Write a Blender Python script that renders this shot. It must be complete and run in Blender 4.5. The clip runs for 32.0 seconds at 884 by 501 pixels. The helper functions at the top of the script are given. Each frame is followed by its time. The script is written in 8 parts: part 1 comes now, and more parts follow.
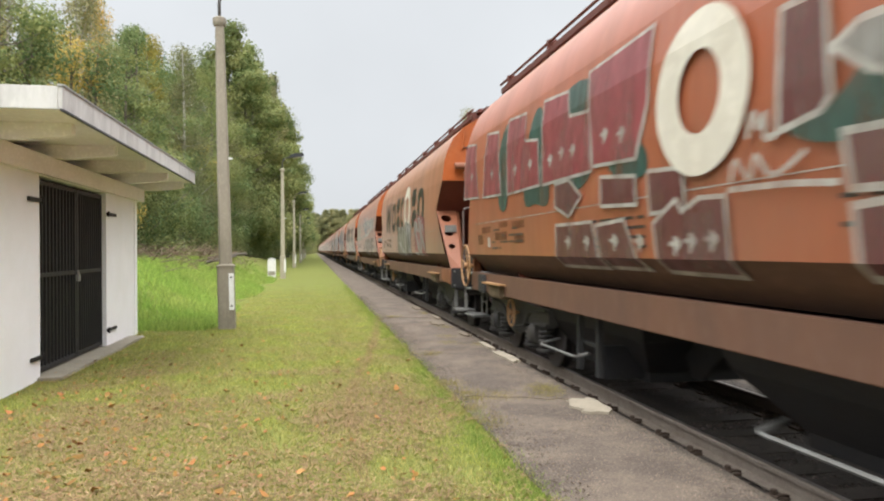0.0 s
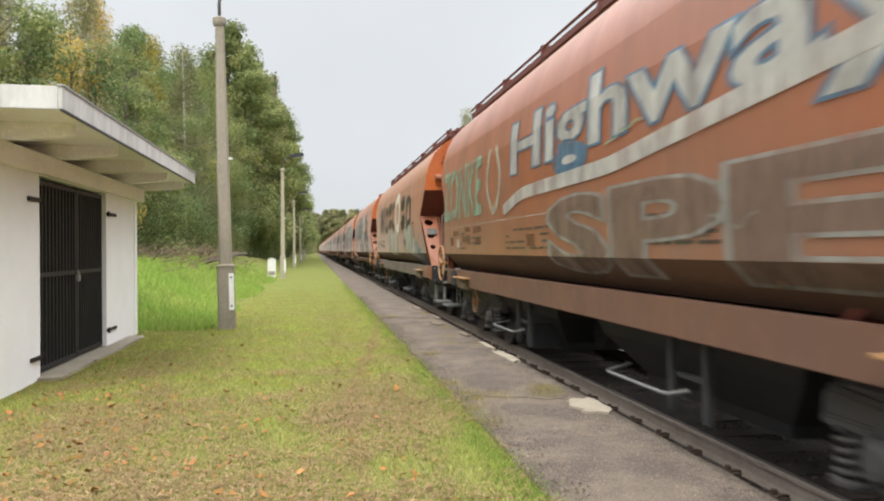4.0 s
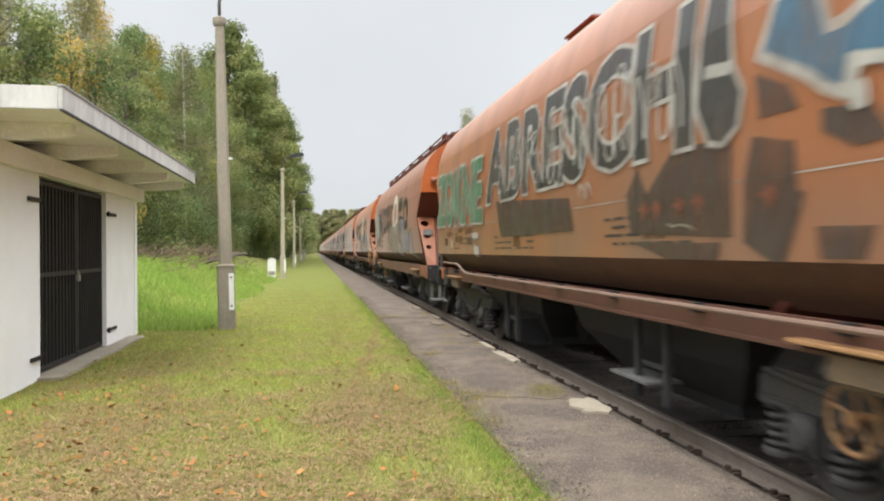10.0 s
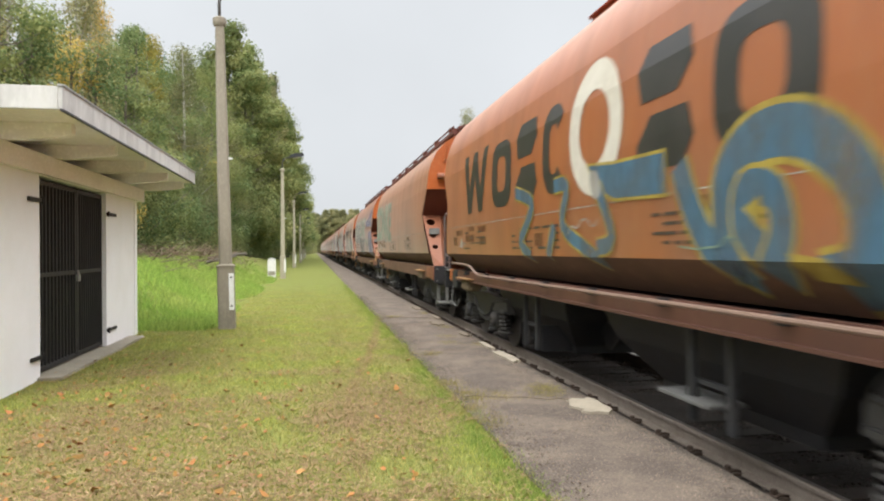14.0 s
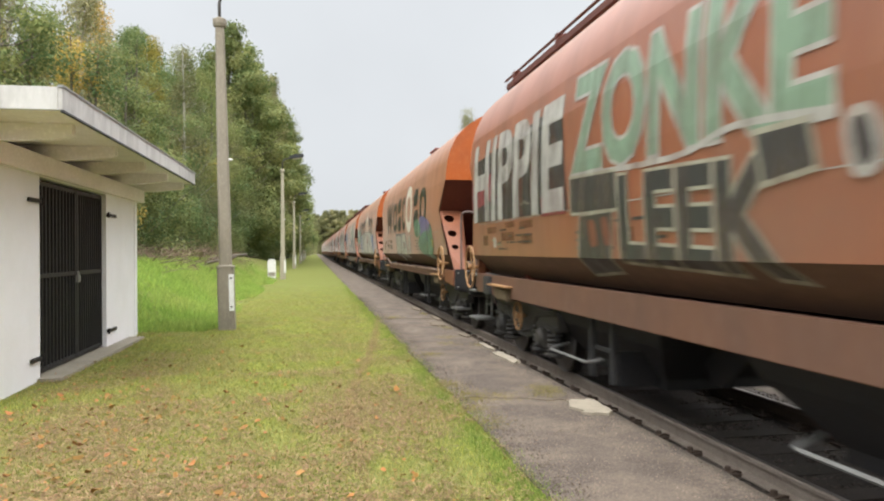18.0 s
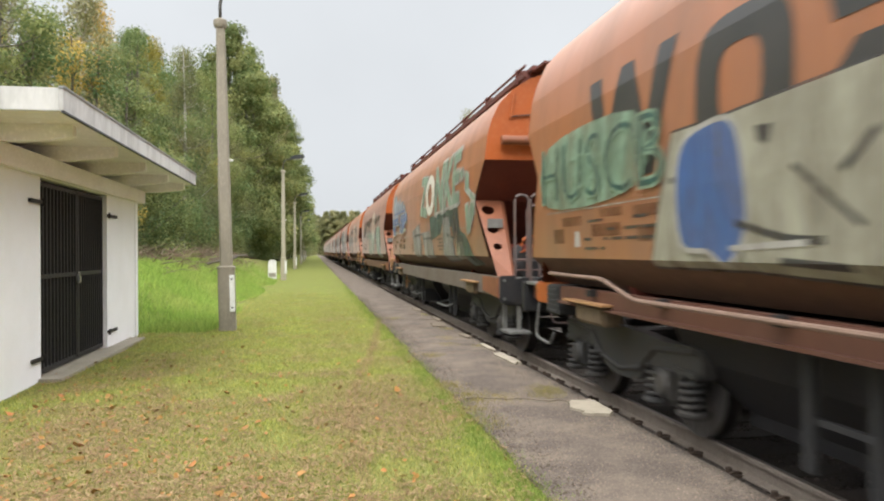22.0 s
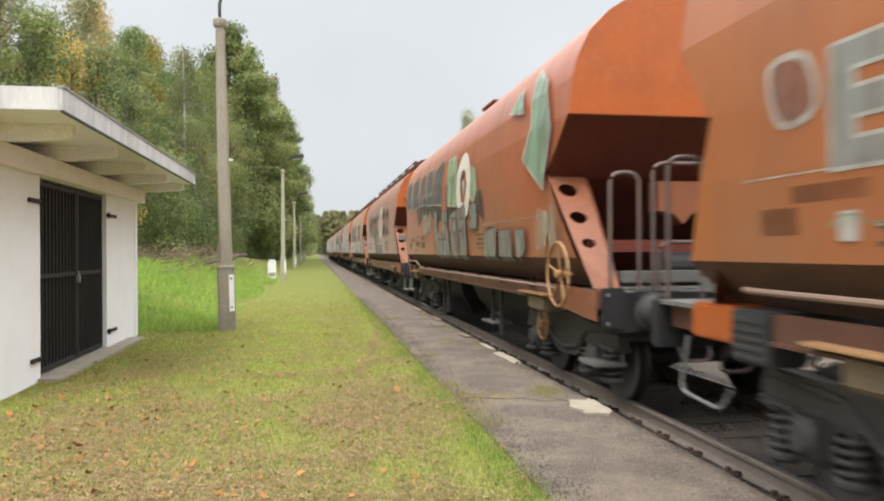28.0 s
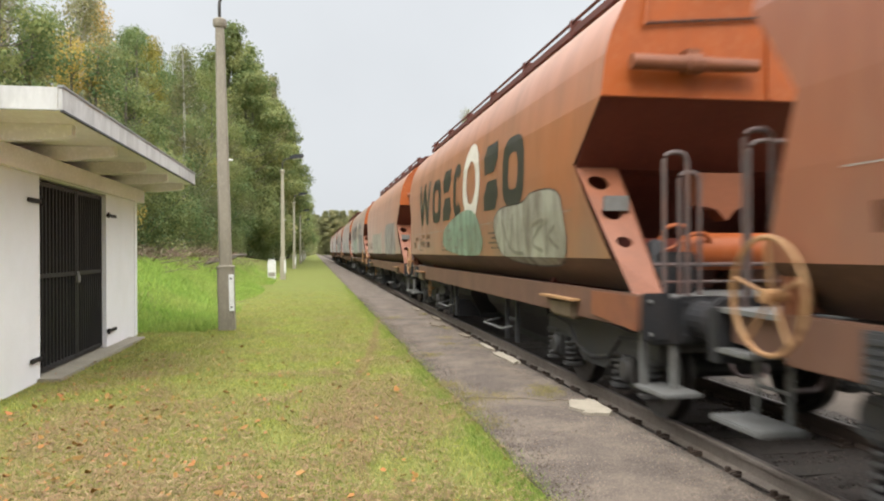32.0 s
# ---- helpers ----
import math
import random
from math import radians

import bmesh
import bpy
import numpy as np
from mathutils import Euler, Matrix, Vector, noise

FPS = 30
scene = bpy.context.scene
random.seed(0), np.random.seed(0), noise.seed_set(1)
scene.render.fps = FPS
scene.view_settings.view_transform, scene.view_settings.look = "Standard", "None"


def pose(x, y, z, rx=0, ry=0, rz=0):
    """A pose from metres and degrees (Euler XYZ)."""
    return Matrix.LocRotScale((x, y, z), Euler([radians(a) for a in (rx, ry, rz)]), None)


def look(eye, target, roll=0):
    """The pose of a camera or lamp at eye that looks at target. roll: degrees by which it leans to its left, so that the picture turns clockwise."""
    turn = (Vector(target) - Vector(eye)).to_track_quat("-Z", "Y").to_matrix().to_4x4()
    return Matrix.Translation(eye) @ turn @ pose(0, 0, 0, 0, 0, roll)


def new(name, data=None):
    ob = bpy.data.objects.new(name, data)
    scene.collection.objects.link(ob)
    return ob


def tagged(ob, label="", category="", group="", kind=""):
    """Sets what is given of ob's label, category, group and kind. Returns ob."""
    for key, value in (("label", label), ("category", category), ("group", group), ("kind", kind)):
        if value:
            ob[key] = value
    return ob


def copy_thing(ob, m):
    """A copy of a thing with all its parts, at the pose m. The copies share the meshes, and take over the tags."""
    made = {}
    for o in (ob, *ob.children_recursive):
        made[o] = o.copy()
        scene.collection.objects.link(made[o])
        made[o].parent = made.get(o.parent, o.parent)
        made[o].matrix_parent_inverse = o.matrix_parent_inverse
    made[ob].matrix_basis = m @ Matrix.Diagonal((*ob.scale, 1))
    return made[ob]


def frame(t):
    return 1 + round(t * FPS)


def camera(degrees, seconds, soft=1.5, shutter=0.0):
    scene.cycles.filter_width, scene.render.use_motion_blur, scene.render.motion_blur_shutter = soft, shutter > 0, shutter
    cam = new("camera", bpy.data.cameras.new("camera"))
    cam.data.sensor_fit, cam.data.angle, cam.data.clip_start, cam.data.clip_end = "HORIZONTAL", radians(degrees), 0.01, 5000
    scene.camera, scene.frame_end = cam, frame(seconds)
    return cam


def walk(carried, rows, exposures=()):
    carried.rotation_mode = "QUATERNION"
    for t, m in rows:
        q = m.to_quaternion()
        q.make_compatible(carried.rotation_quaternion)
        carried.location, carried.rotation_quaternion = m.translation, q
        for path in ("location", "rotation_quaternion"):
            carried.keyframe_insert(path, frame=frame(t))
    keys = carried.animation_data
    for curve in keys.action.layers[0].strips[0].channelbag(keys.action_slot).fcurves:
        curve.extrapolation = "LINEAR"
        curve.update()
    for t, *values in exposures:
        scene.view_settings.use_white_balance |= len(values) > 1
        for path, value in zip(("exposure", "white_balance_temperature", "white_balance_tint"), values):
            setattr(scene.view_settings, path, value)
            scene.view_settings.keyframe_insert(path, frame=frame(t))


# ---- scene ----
cam = camera(62.2, 32.0, soft=2.1, shutter=0.4)
EYE = Vector((0.0, 0.0, 1.36))
YAW, PITCH, ROLL = 9.95, -0.05, -0.3


def aim(dx=0.0, dy=0.0):
    """The hand-held phone's view, turned by a hair to the right and up (degrees)."""
    a, p = radians(YAW + dx), radians(PITCH + dy)
    return look(EYE, EYE + Vector((math.sin(a) * math.cos(p), math.cos(a) * math.cos(p), math.sin(p))), ROLL)


walk(cam, [(0, aim()), (14.5, aim()), (16.5, aim(-0.02, 0.07)), (17.6, aim(0, 0.07)), (19.0, aim(0, 0.09)),
           (20.0, aim(-0.1, 0.24)), (20.6, aim(-0.09, 0.22)), (21.5, aim(-0.06, 0.14)), (25.0, aim(-0.03, 0.11)),
           (28.0, aim(-0.02, 0.1)), (30.5, aim(0, 0.07)), (32.0, aim(0, 0.09))])

# ---- the train's way: where the second wagon's front corner is, every two seconds ----
PITCHING = 16.6          # length of a wagon over its buffers
CORNER = 1.7             # from the buffers to the upper front corner
TRACK_X, RAIL_Z = 4.16, -0.28
RUN = [15.40, 0.47, -15.3, -31.45, -47.84, -64.45, -81.36, -98.64, -116.31, -134.37, -152.68, -171.09,
       -189.38, -207.34, -224.85, -241.96, -258.97]


def run_at(t):
    """The train's place at t seconds, smooth through RUN."""
    s = min(max(t / 2, 0), 16)
    i = min(int(s), 15)
    u = s - i
    p0, p1, p2, p3 = RUN[max(i - 1, 0)] + (RUN[0] - RUN[1] if i == 0 else 0), RUN[i], RUN[i + 1], RUN[min(i + 2, 16)]
    if i == 15:
        p3 = 2 * p2 - p1
    return 0.5 * (2 * p1 + (p2 - p0) * u + (2 * p0 - 5 * p1 + 4 * p2 - p3) * u * u + (3 * p1 - p0 - 3 * p2 + p3) * u ** 3)


def lead(k, t):
    return run_at(t) + PITCHING * (k - 2) - CORNER


# ---- light: an overcast autumn noon ----
world = bpy.data.worlds.new("overcast_sky")
scene.world = world
world.use_nodes = True
nt = world.node_tree
nt.nodes.clear()
out = nt.nodes.new("ShaderNodeOutputWorld")
bg = nt.nodes.new("ShaderNodeBackground")
sky = nt.nodes.new("ShaderNodeTexSky")
sky.sky_type, sky.sun_disc = "NISHITA", False
sky.sun_elevation, sky.sun_rotation = radians(48), radians(130)
sky.dust_density, sky.air_density = 4.0, 1.0
hsv = nt.nodes.new("ShaderNodeHueSaturation")
hsv.inputs["Saturation"].default_value, hsv.inputs["Value"].default_value = 0.15, 0.09
tc = nt.nodes.new("ShaderNodeTexCoord")
sep = nt.nodes.new("ShaderNodeSeparateXYZ")
ramp = nt.nodes.new("ShaderNodeValToRGB")
ramp.color_ramp.elements[0].position, ramp.color_ramp.elements[0].color = 0.36, (0.50, 0.522, 0.545, 1)
ramp.color_ramp.elements[1].position, ramp.color_ramp.elements[1].color = 0.85, (2.75, 2.8, 2.85, 1)
clouds = nt.nodes.new("ShaderNodeTexNoise")
clouds.inputs["Scale"].default_value, clouds.inputs["Detail"].default_value = 2.2, 6
cmap = nt.nodes.new("ShaderNodeMapRange")
cmap.inputs["To Min"].default_value, cmap.inputs["To Max"].default_value = 0.80, 1.10
cmul = nt.nodes.new("ShaderNodeMix")
cmul.data_type, cmul.blend_type = "RGBA", "MULTIPLY"
cmul.inputs["Factor"].default_value = 1.0
mix = nt.nodes.new("ShaderNodeMix")
mix.data_type = "RGBA"
mix.inputs["Factor"].default_value = 0.85
nt.links.new(tc.outputs["Generated"], sep.inputs[0])
nt.links.new(sep.outputs["Z"], ramp.inputs[0])
nt.links.new(tc.outputs["Generated"], clouds.inputs["Vector"])
nt.links.new(clouds.outputs["Fac"], cmap.inputs["Value"])
nt.links.new(ramp.outputs[0], cmul.inputs["A"])
nt.links.new(cmap.outputs[0], cmul.inputs["B"])
nt.links.new(sky.outputs[0], hsv.inputs["Color"])
nt.links.new(hsv.outputs[0], mix.inputs["A"])
nt.links.new(cmul.outputs["Result"], mix.inputs["B"])
nt.links.new(mix.outputs["Result"], bg.inputs[0])
nt.links.new(bg.outputs[0], out.inputs[0])
bg.inputs[1].default_value = 1.0
sun_data = bpy.data.lights.new("sun", "SUN")
sun_data.energy, sun_data.angle, sun_data.color = 1.5, radians(25), (1.0, 0.96, 0.9)
sun = new("sun", sun_data)
sun.matrix_world = look((-7, -25, 40), (4, 6, 0))
scene.view_settings.exposure = 0.8


# ---- materials ----
def material(name, base, second=None, third=None, rough=0.7, metal=0.0, scale=4.0, fine=60.0, bump=0.15, amount=0.5,
             stretch=(1, 1, 1), island=0.0, leafy=0.0, spec=0.4, thing=0.0, dist=0.01, dust=0.0, film=0.0, thin=0.0, cover=1.0):
    """A surface with stains at one scale, grain at another and relief. second: the colour of the stains, third: of the grain."""
    m = bpy.data.materials.new(name)
    m.use_nodes = True
    t = m.node_tree
    b = t.nodes["Principled BSDF"]
    b.inputs["Roughness"].default_value, b.inputs["Metallic"].default_value = rough, metal
    b.inputs["Specular IOR Level"].default_value = spec
    b.inputs["Sheen Weight"].default_value, b.inputs["Sheen Roughness"].default_value = dust, 0.16
    b.inputs["Sheen Tint"].default_value = (0.62, 0.6, 0.57, 1)
    co = t.nodes.new("ShaderNodeTexCoord")
    mp = t.nodes.new("ShaderNodeMapping")
    mp.inputs["Scale"].default_value = stretch
    t.links.new(co.outputs["Object"], mp.inputs["Vector"])
    n1, n2 = t.nodes.new("ShaderNodeTexNoise"), t.nodes.new("ShaderNodeTexNoise")
    n1.inputs["Scale"].default_value, n1.inputs["Detail"].default_value = scale, 6
    n1.inputs["Roughness"].default_value = 0.65
    n2.inputs["Scale"].default_value, n2.inputs["Detail"].default_value = fine, 4
    for n in (n1, n2):
        t.links.new(mp.outputs[0], n.inputs["Vector"])
    second = second or tuple(c * 0.7 for c in base)
    third = third or tuple(c * 1.25 for c in base)
    r1 = t.nodes.new("ShaderNodeMapRange")
    r1.inputs["From Min"].default_value, r1.inputs["From Max"].default_value = 0.42, 0.66
    r1.inputs["To Max"].default_value = amount
    t.links.new(n1.outputs["Fac"], r1.inputs["Value"])
    m1, m2 = t.nodes.new("ShaderNodeMix"), t.nodes.new("ShaderNodeMix")
    m1.data_type = m2.data_type = "RGBA"
    m1.inputs["A"].default_value, m1.inputs["B"].default_value = (*base, 1), (*second, 1)
    m2.inputs["B"].default_value = (*third, 1)
    t.links.new(r1.outputs[0], m1.inputs["Factor"])
    r2 = t.nodes.new("ShaderNodeMapRange")
    r2.inputs["From Min"].default_value, r2.inputs["From Max"].default_value = 0.5, 0.75
    r2.inputs["To Max"].default_value = 0.6
    t.links.new(n2.outputs["Fac"], r2.inputs["Value"])
    t.links.new(r2.outputs[0], m2.inputs["Factor"])
    t.links.new(m1.outputs["Result"], m2.inputs["A"])
    col = m2.outputs["Result"]
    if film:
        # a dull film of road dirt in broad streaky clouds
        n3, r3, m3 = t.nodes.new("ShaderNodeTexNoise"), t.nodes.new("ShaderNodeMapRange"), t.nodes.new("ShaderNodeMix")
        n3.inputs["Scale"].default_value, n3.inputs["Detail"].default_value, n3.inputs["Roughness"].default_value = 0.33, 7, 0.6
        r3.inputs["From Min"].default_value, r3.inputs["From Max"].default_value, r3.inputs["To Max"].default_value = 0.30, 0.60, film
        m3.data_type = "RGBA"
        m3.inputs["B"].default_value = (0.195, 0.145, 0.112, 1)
        # stronger low on the sides: full at 1.7 m, weakest at 2.9 m
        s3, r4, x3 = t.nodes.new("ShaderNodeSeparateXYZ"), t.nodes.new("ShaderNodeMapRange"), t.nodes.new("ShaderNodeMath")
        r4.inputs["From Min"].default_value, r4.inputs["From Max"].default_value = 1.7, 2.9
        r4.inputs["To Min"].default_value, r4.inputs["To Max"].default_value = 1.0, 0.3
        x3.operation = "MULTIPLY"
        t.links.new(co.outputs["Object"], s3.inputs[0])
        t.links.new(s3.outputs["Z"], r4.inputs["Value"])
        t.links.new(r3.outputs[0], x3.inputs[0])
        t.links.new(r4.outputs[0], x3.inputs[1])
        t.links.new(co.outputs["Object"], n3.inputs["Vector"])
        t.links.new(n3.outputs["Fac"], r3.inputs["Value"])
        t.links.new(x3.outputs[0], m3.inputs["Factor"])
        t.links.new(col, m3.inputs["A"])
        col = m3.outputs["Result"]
    for amt, source in ((island, "ShaderNodeNewGeometry"), (thing, "ShaderNodeObjectInfo")):
        if not amt:
            continue
        g = t.nodes.new(source)
        h = t.nodes.new("ShaderNodeHueSaturation")
        rv, rh = t.nodes.new("ShaderNodeMapRange"), t.nodes.new("ShaderNodeMapRange")
        rv.inputs["To Min"].default_value, rv.inputs["To Max"].default_value = 1 - amt, 1 + amt
        rh.inputs["To Min"].default_value, rh.inputs["To Max"].default_value = 0.5 + 0.05 * amt, 0.5 - 0.05 * amt
        src = g.outputs["Random Per Island" if source == "ShaderNodeNewGeometry" else "Random"]
        t.links.new(src, rv.inputs["Value"])
        t.links.new(src, rh.inputs["Value"])
        t.links.new(rv.outputs[0], h.inputs["Value"])
        t.links.new(rh.outputs[0], h.inputs["Hue"])
        t.links.new(col, h.inputs["Color"])
        col = h.outputs[0]
    t.links.new(col, b.inputs["Base Color"])
    rr = t.nodes.new("ShaderNodeMapRange")
    rr.inputs["To Min"].default_value, rr.inputs["To Max"].default_value = rough - 0.1, min(rough + 0.15, 1)
    t.links.new(n1.outputs["Fac"], rr.inputs["Value"])
    t.links.new(rr.outputs[0], b.inputs["Roughness"])
    if bump:
        bp = t.nodes.new("ShaderNodeBump")
        bp.inputs["Strength"].default_value, bp.inputs["Distance"].default_value = bump, dist
        t.links.new(n2.outputs["Fac"], bp.inputs["Height"])
        t.links.new(bp.outputs[0], b.inputs["Normal"])
    if thin:
        # thin paint, rubbed away in places
        ra = t.nodes.new("ShaderNodeMapRange")
        ra.inputs["From Min"].default_value, ra.inputs["From Max"].default_value = 0.38, 0.66
        ra.inputs["To Min"].default_value, ra.inputs["To Max"].default_value = cover, cover - thin
        t.links.new(n1.outputs["Fac"], ra.inputs["Value"])
        t.links.new(ra.outputs[0], b.inputs["Alpha"])
    if leafy:
        tr = t.nodes.new("ShaderNodeBsdfTranslucent")
        ms = t.nodes.new("ShaderNodeMixShader")
        ms.inputs[0].default_value = leafy
        t.links.new(col, tr.inputs[0])
        o = t.nodes["Material Output"]
        t.links.new(b.outputs[0], ms.inputs[1])
        t.links.new(tr.outputs[0], ms.inputs[2])
        t.links.new(ms.outputs[0], o.inputs[0])
    return m


PAINT = {
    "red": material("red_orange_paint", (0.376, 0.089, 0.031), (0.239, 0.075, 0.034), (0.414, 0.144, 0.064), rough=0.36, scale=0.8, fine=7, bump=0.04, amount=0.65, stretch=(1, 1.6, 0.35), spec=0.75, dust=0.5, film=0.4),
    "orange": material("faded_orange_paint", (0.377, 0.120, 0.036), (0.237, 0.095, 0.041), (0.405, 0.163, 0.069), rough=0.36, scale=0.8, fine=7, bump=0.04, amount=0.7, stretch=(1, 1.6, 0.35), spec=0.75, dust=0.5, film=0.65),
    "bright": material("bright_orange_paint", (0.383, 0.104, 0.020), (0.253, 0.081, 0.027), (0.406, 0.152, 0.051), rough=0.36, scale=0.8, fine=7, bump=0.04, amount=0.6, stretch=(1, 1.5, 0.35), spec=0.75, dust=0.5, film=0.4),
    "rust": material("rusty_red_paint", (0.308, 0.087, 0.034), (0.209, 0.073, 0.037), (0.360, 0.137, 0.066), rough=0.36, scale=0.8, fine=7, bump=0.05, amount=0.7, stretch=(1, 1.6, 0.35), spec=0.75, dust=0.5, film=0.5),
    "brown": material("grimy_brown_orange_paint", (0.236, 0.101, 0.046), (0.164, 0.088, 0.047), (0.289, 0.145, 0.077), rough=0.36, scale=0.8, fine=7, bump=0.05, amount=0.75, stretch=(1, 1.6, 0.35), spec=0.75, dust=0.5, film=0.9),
}
END_PAINT = material("orange_end_paint", (0.386, 0.090, 0.018), (0.248, 0.069, 0.023), (0.405, 0.129, 0.046), rough=0.45, scale=1.2, fine=14, bump=0.04)
PIPE = material("dusty_grey_pipe_paint", (0.21, 0.135, 0.10), (0.12, 0.08, 0.06), rough=0.55, scale=4, fine=30)
HATCH = material("faded_red_hatch_paint", (0.30, 0.065, 0.032), (0.2, 0.055, 0.032), rough=0.5, scale=2, fine=20)
GUSSET = material("pale_orange_gusset_paint", (0.230, 0.081, 0.039), (0.147, 0.064, 0.041), rough=0.5, scale=2.5, fine=20, bump=0.05)
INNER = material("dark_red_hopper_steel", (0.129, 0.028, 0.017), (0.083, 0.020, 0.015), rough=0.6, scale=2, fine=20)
SILL = material("rust_brown_sill_paint", (0.150, 0.074, 0.047), (0.10, 0.062, 0.047), (0.172, 0.098, 0.068), rough=0.6, scale=1.3, fine=12, stretch=(1, 1, 0.5))
SKIRT = material("grime_and_shade_skirt_paint", (0.130, 0.064, 0.040), (0.085, 0.052, 0.038), (0.17, 0.09, 0.058), rough=0.62, scale=1.1, fine=14, bump=0.08, amount=0.8, stretch=(1, 0.5, 1))
SILL_DARK = material("grimy_dark_brown_sill_paint", (0.125, 0.052, 0.033), (0.075, 0.042, 0.031), (0.15, 0.075, 0.05), rough=0.6, scale=1.3, fine=12, stretch=(1, 1, 0.5))
SILL_GREY = material("grey_washed_sill_paint", (0.149, 0.122, 0.102), (0.117, 0.071, 0.048), rough=0.65, scale=1.0, fine=12)
IRON = material("grimy_dark_iron", (0.022, 0.022, 0.024), (0.04, 0.033, 0.03), (0.04, 0.04, 0.041), rough=0.6, metal=0.2, scale=3, fine=30, amount=0.6, bump=0.2)
BOGIE = material("dusty_grey_cast_steel", (0.062, 0.060, 0.058), (0.088, 0.074, 0.060), (0.09, 0.085, 0.08), rough=0.65, metal=0.15, scale=3, fine=26, amount=0.6, bump=0.2)
RIM = material("bright_wheel_rim", (0.24, 0.23, 0.22), (0.13, 0.11, 0.10), rough=0.45, metal=0.5, scale=3, fine=30)
TAN = material("dusty_tan_bracket_paint", (0.149, 0.105, 0.061), (0.072, 0.055, 0.041), rough=0.7, scale=4, fine=30)
HANGER = material("grimy_grey_hanger_iron", (0.038, 0.038, 0.039), (0.056, 0.049, 0.042), rough=0.7, scale=4, fine=30)
TREAD = material("worn_wheel_steel", (0.046, 0.042, 0.040), (0.061, 0.046, 0.038), rough=0.4, metal=0.8, scale=3, fine=30)
RAIL_STEEL = material("worn_rail_head", (0.26, 0.22, 0.19), (0.14, 0.10, 0.08), rough=0.42, metal=0.7, scale=2, fine=50)
RAIL_RUST = material("dusty_rail_side", (0.248, 0.207, 0.170), (0.156, 0.110, 0.083), rough=0.8, scale=5, fine=50)
TUBE = material("dull_grey_handrail_paint", (0.11, 0.085, 0.08), (0.2, 0.08, 0.05), rough=0.5, scale=5, fine=40)
HANDWHEEL = material("faded_ochre_paint", (0.350, 0.202, 0.092), (0.276, 0.110, 0.055), rough=0.55, scale=5, fine=40)
ROOFRED = material("dark_red_roof_walkway", (0.13, 0.042, 0.032), (0.08, 0.034, 0.028), rough=0.65, scale=2, fine=30)
STEPGREY = material("galvanised_step_grating", (0.21, 0.21, 0.2), (0.12, 0.105, 0.09), rough=0.6, metal=0.4, scale=4, fine=60)
WHITEWALL = material("white_limewash", (0.87, 0.86, 0.88), (0.77, 0.76, 0.75), (0.89, 0.88, 0.90), rough=0.85, scale=1.6, fine=45, bump=0.25, amount=0.4)
FASCIA = material("weathered_white_fascia", (0.570, 0.561, 0.552), (0.331, 0.322, 0.313), (0.644, 0.635, 0.616), rough=0.7, scale=3, fine=30, amount=0.75, stretch=(1, 1, 0.3))
SOFFIT = material("cream_soffit_paint", (0.90, 0.85, 0.88), (0.76, 0.71, 0.72), rough=0.75, scale=2, fine=30)
ROOFING = material("grey_roofing_felt", (0.3, 0.3, 0.29), rough=0.9, scale=3, fine=60)
GATE = material("black_painted_steel", (0.022, 0.022, 0.024), (0.05, 0.045, 0.04), rough=0.5, metal=0.2, scale=4, fine=40)
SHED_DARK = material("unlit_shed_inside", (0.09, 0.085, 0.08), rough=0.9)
STEEL = material("bare_galvanised_steel", (0.4, 0.4, 0.4), rough=0.4, metal=0.8, scale=6, fine=50)
CONCRETE = material("weathered_concrete", (0.33, 0.305, 0.26), (0.22, 0.20, 0.16), (0.4, 0.37, 0.32), rough=0.9, scale=2.5, fine=40, bump=0.35, stretch=(1, 1, 0.5))
POLE = material("brown_grey_concrete_pole", (0.265, 0.235, 0.185), (0.16, 0.138, 0.108), (0.35, 0.315, 0.25), rough=0.9, scale=2.0, fine=45, bump=0.3, stretch=(1, 1, 0.35))
POLE_PALE = material("pale_concrete_pole", (0.36, 0.33, 0.25), (0.26, 0.24, 0.18), rough=0.9, scale=2, fine=45, bump=0.3, stretch=(1, 1, 0.35))
WHITE = material("white_enamel", (0.75, 0.75, 0.74), (0.6, 0.59, 0.56), rough=0.5, scale=4, fine=30)
LAMPDARK = material("dark_lamp_housing", (0.03, 0.032, 0.035), rough=0.5)
ASPHALT = material("old_platform_asphalt", (0.080, 0.062, 0.050), (0.175, 0.137, 0.104), (0.30, 0.245, 0.19), rough=0.95, scale=2.0, fine=70, bump=1.0, amount=0.9, dist=0.014)
PATCH = material("pale_mortar_patch", (0.285, 0.248, 0.189), (0.175, 0.147, 0.110), rough=0.9, scale=5, fine=50, bump=0.3)
BALLAST = material("oily_ballast", (0.055, 0.044, 0.036), (0.095, 0.075, 0.058), (0.035, 0.03, 0.028), rough=0.95, scale=2, fine=30, bump=0.9, island=0.45, dist=0.03)
JOINT = material("crumbled_joint", (0.156, 0.124, 0.087), (0.092, 0.072, 0.053), rough=0.95, scale=6, fine=40, bump=0.4)
SOIL = material("dark_crumbly_soil", (0.075, 0.056, 0.036), (0.12, 0.10, 0.05), (0.15, 0.12, 0.07), rough=0.98, scale=7, fine=60, bump=0.9, dist=0.02)
STONE = material("dusty_ballast_stone", (0.10, 0.082, 0.068), (0.06, 0.05, 0.043), rough=0.95, scale=3, fine=30, bump=0, island=0.4)
GRIT = material("dull_grit", (0.22, 0.175, 0.135), (0.10, 0.08, 0.06), rough=0.95, scale=3, fine=30, bump=0, island=0.5)
GRAVEL = material("pale_gravel", (0.114, 0.093, 0.076), (0.076, 0.062, 0.053), rough=1.0, scale=3, fine=30, bump=0.6, spec=0.1)
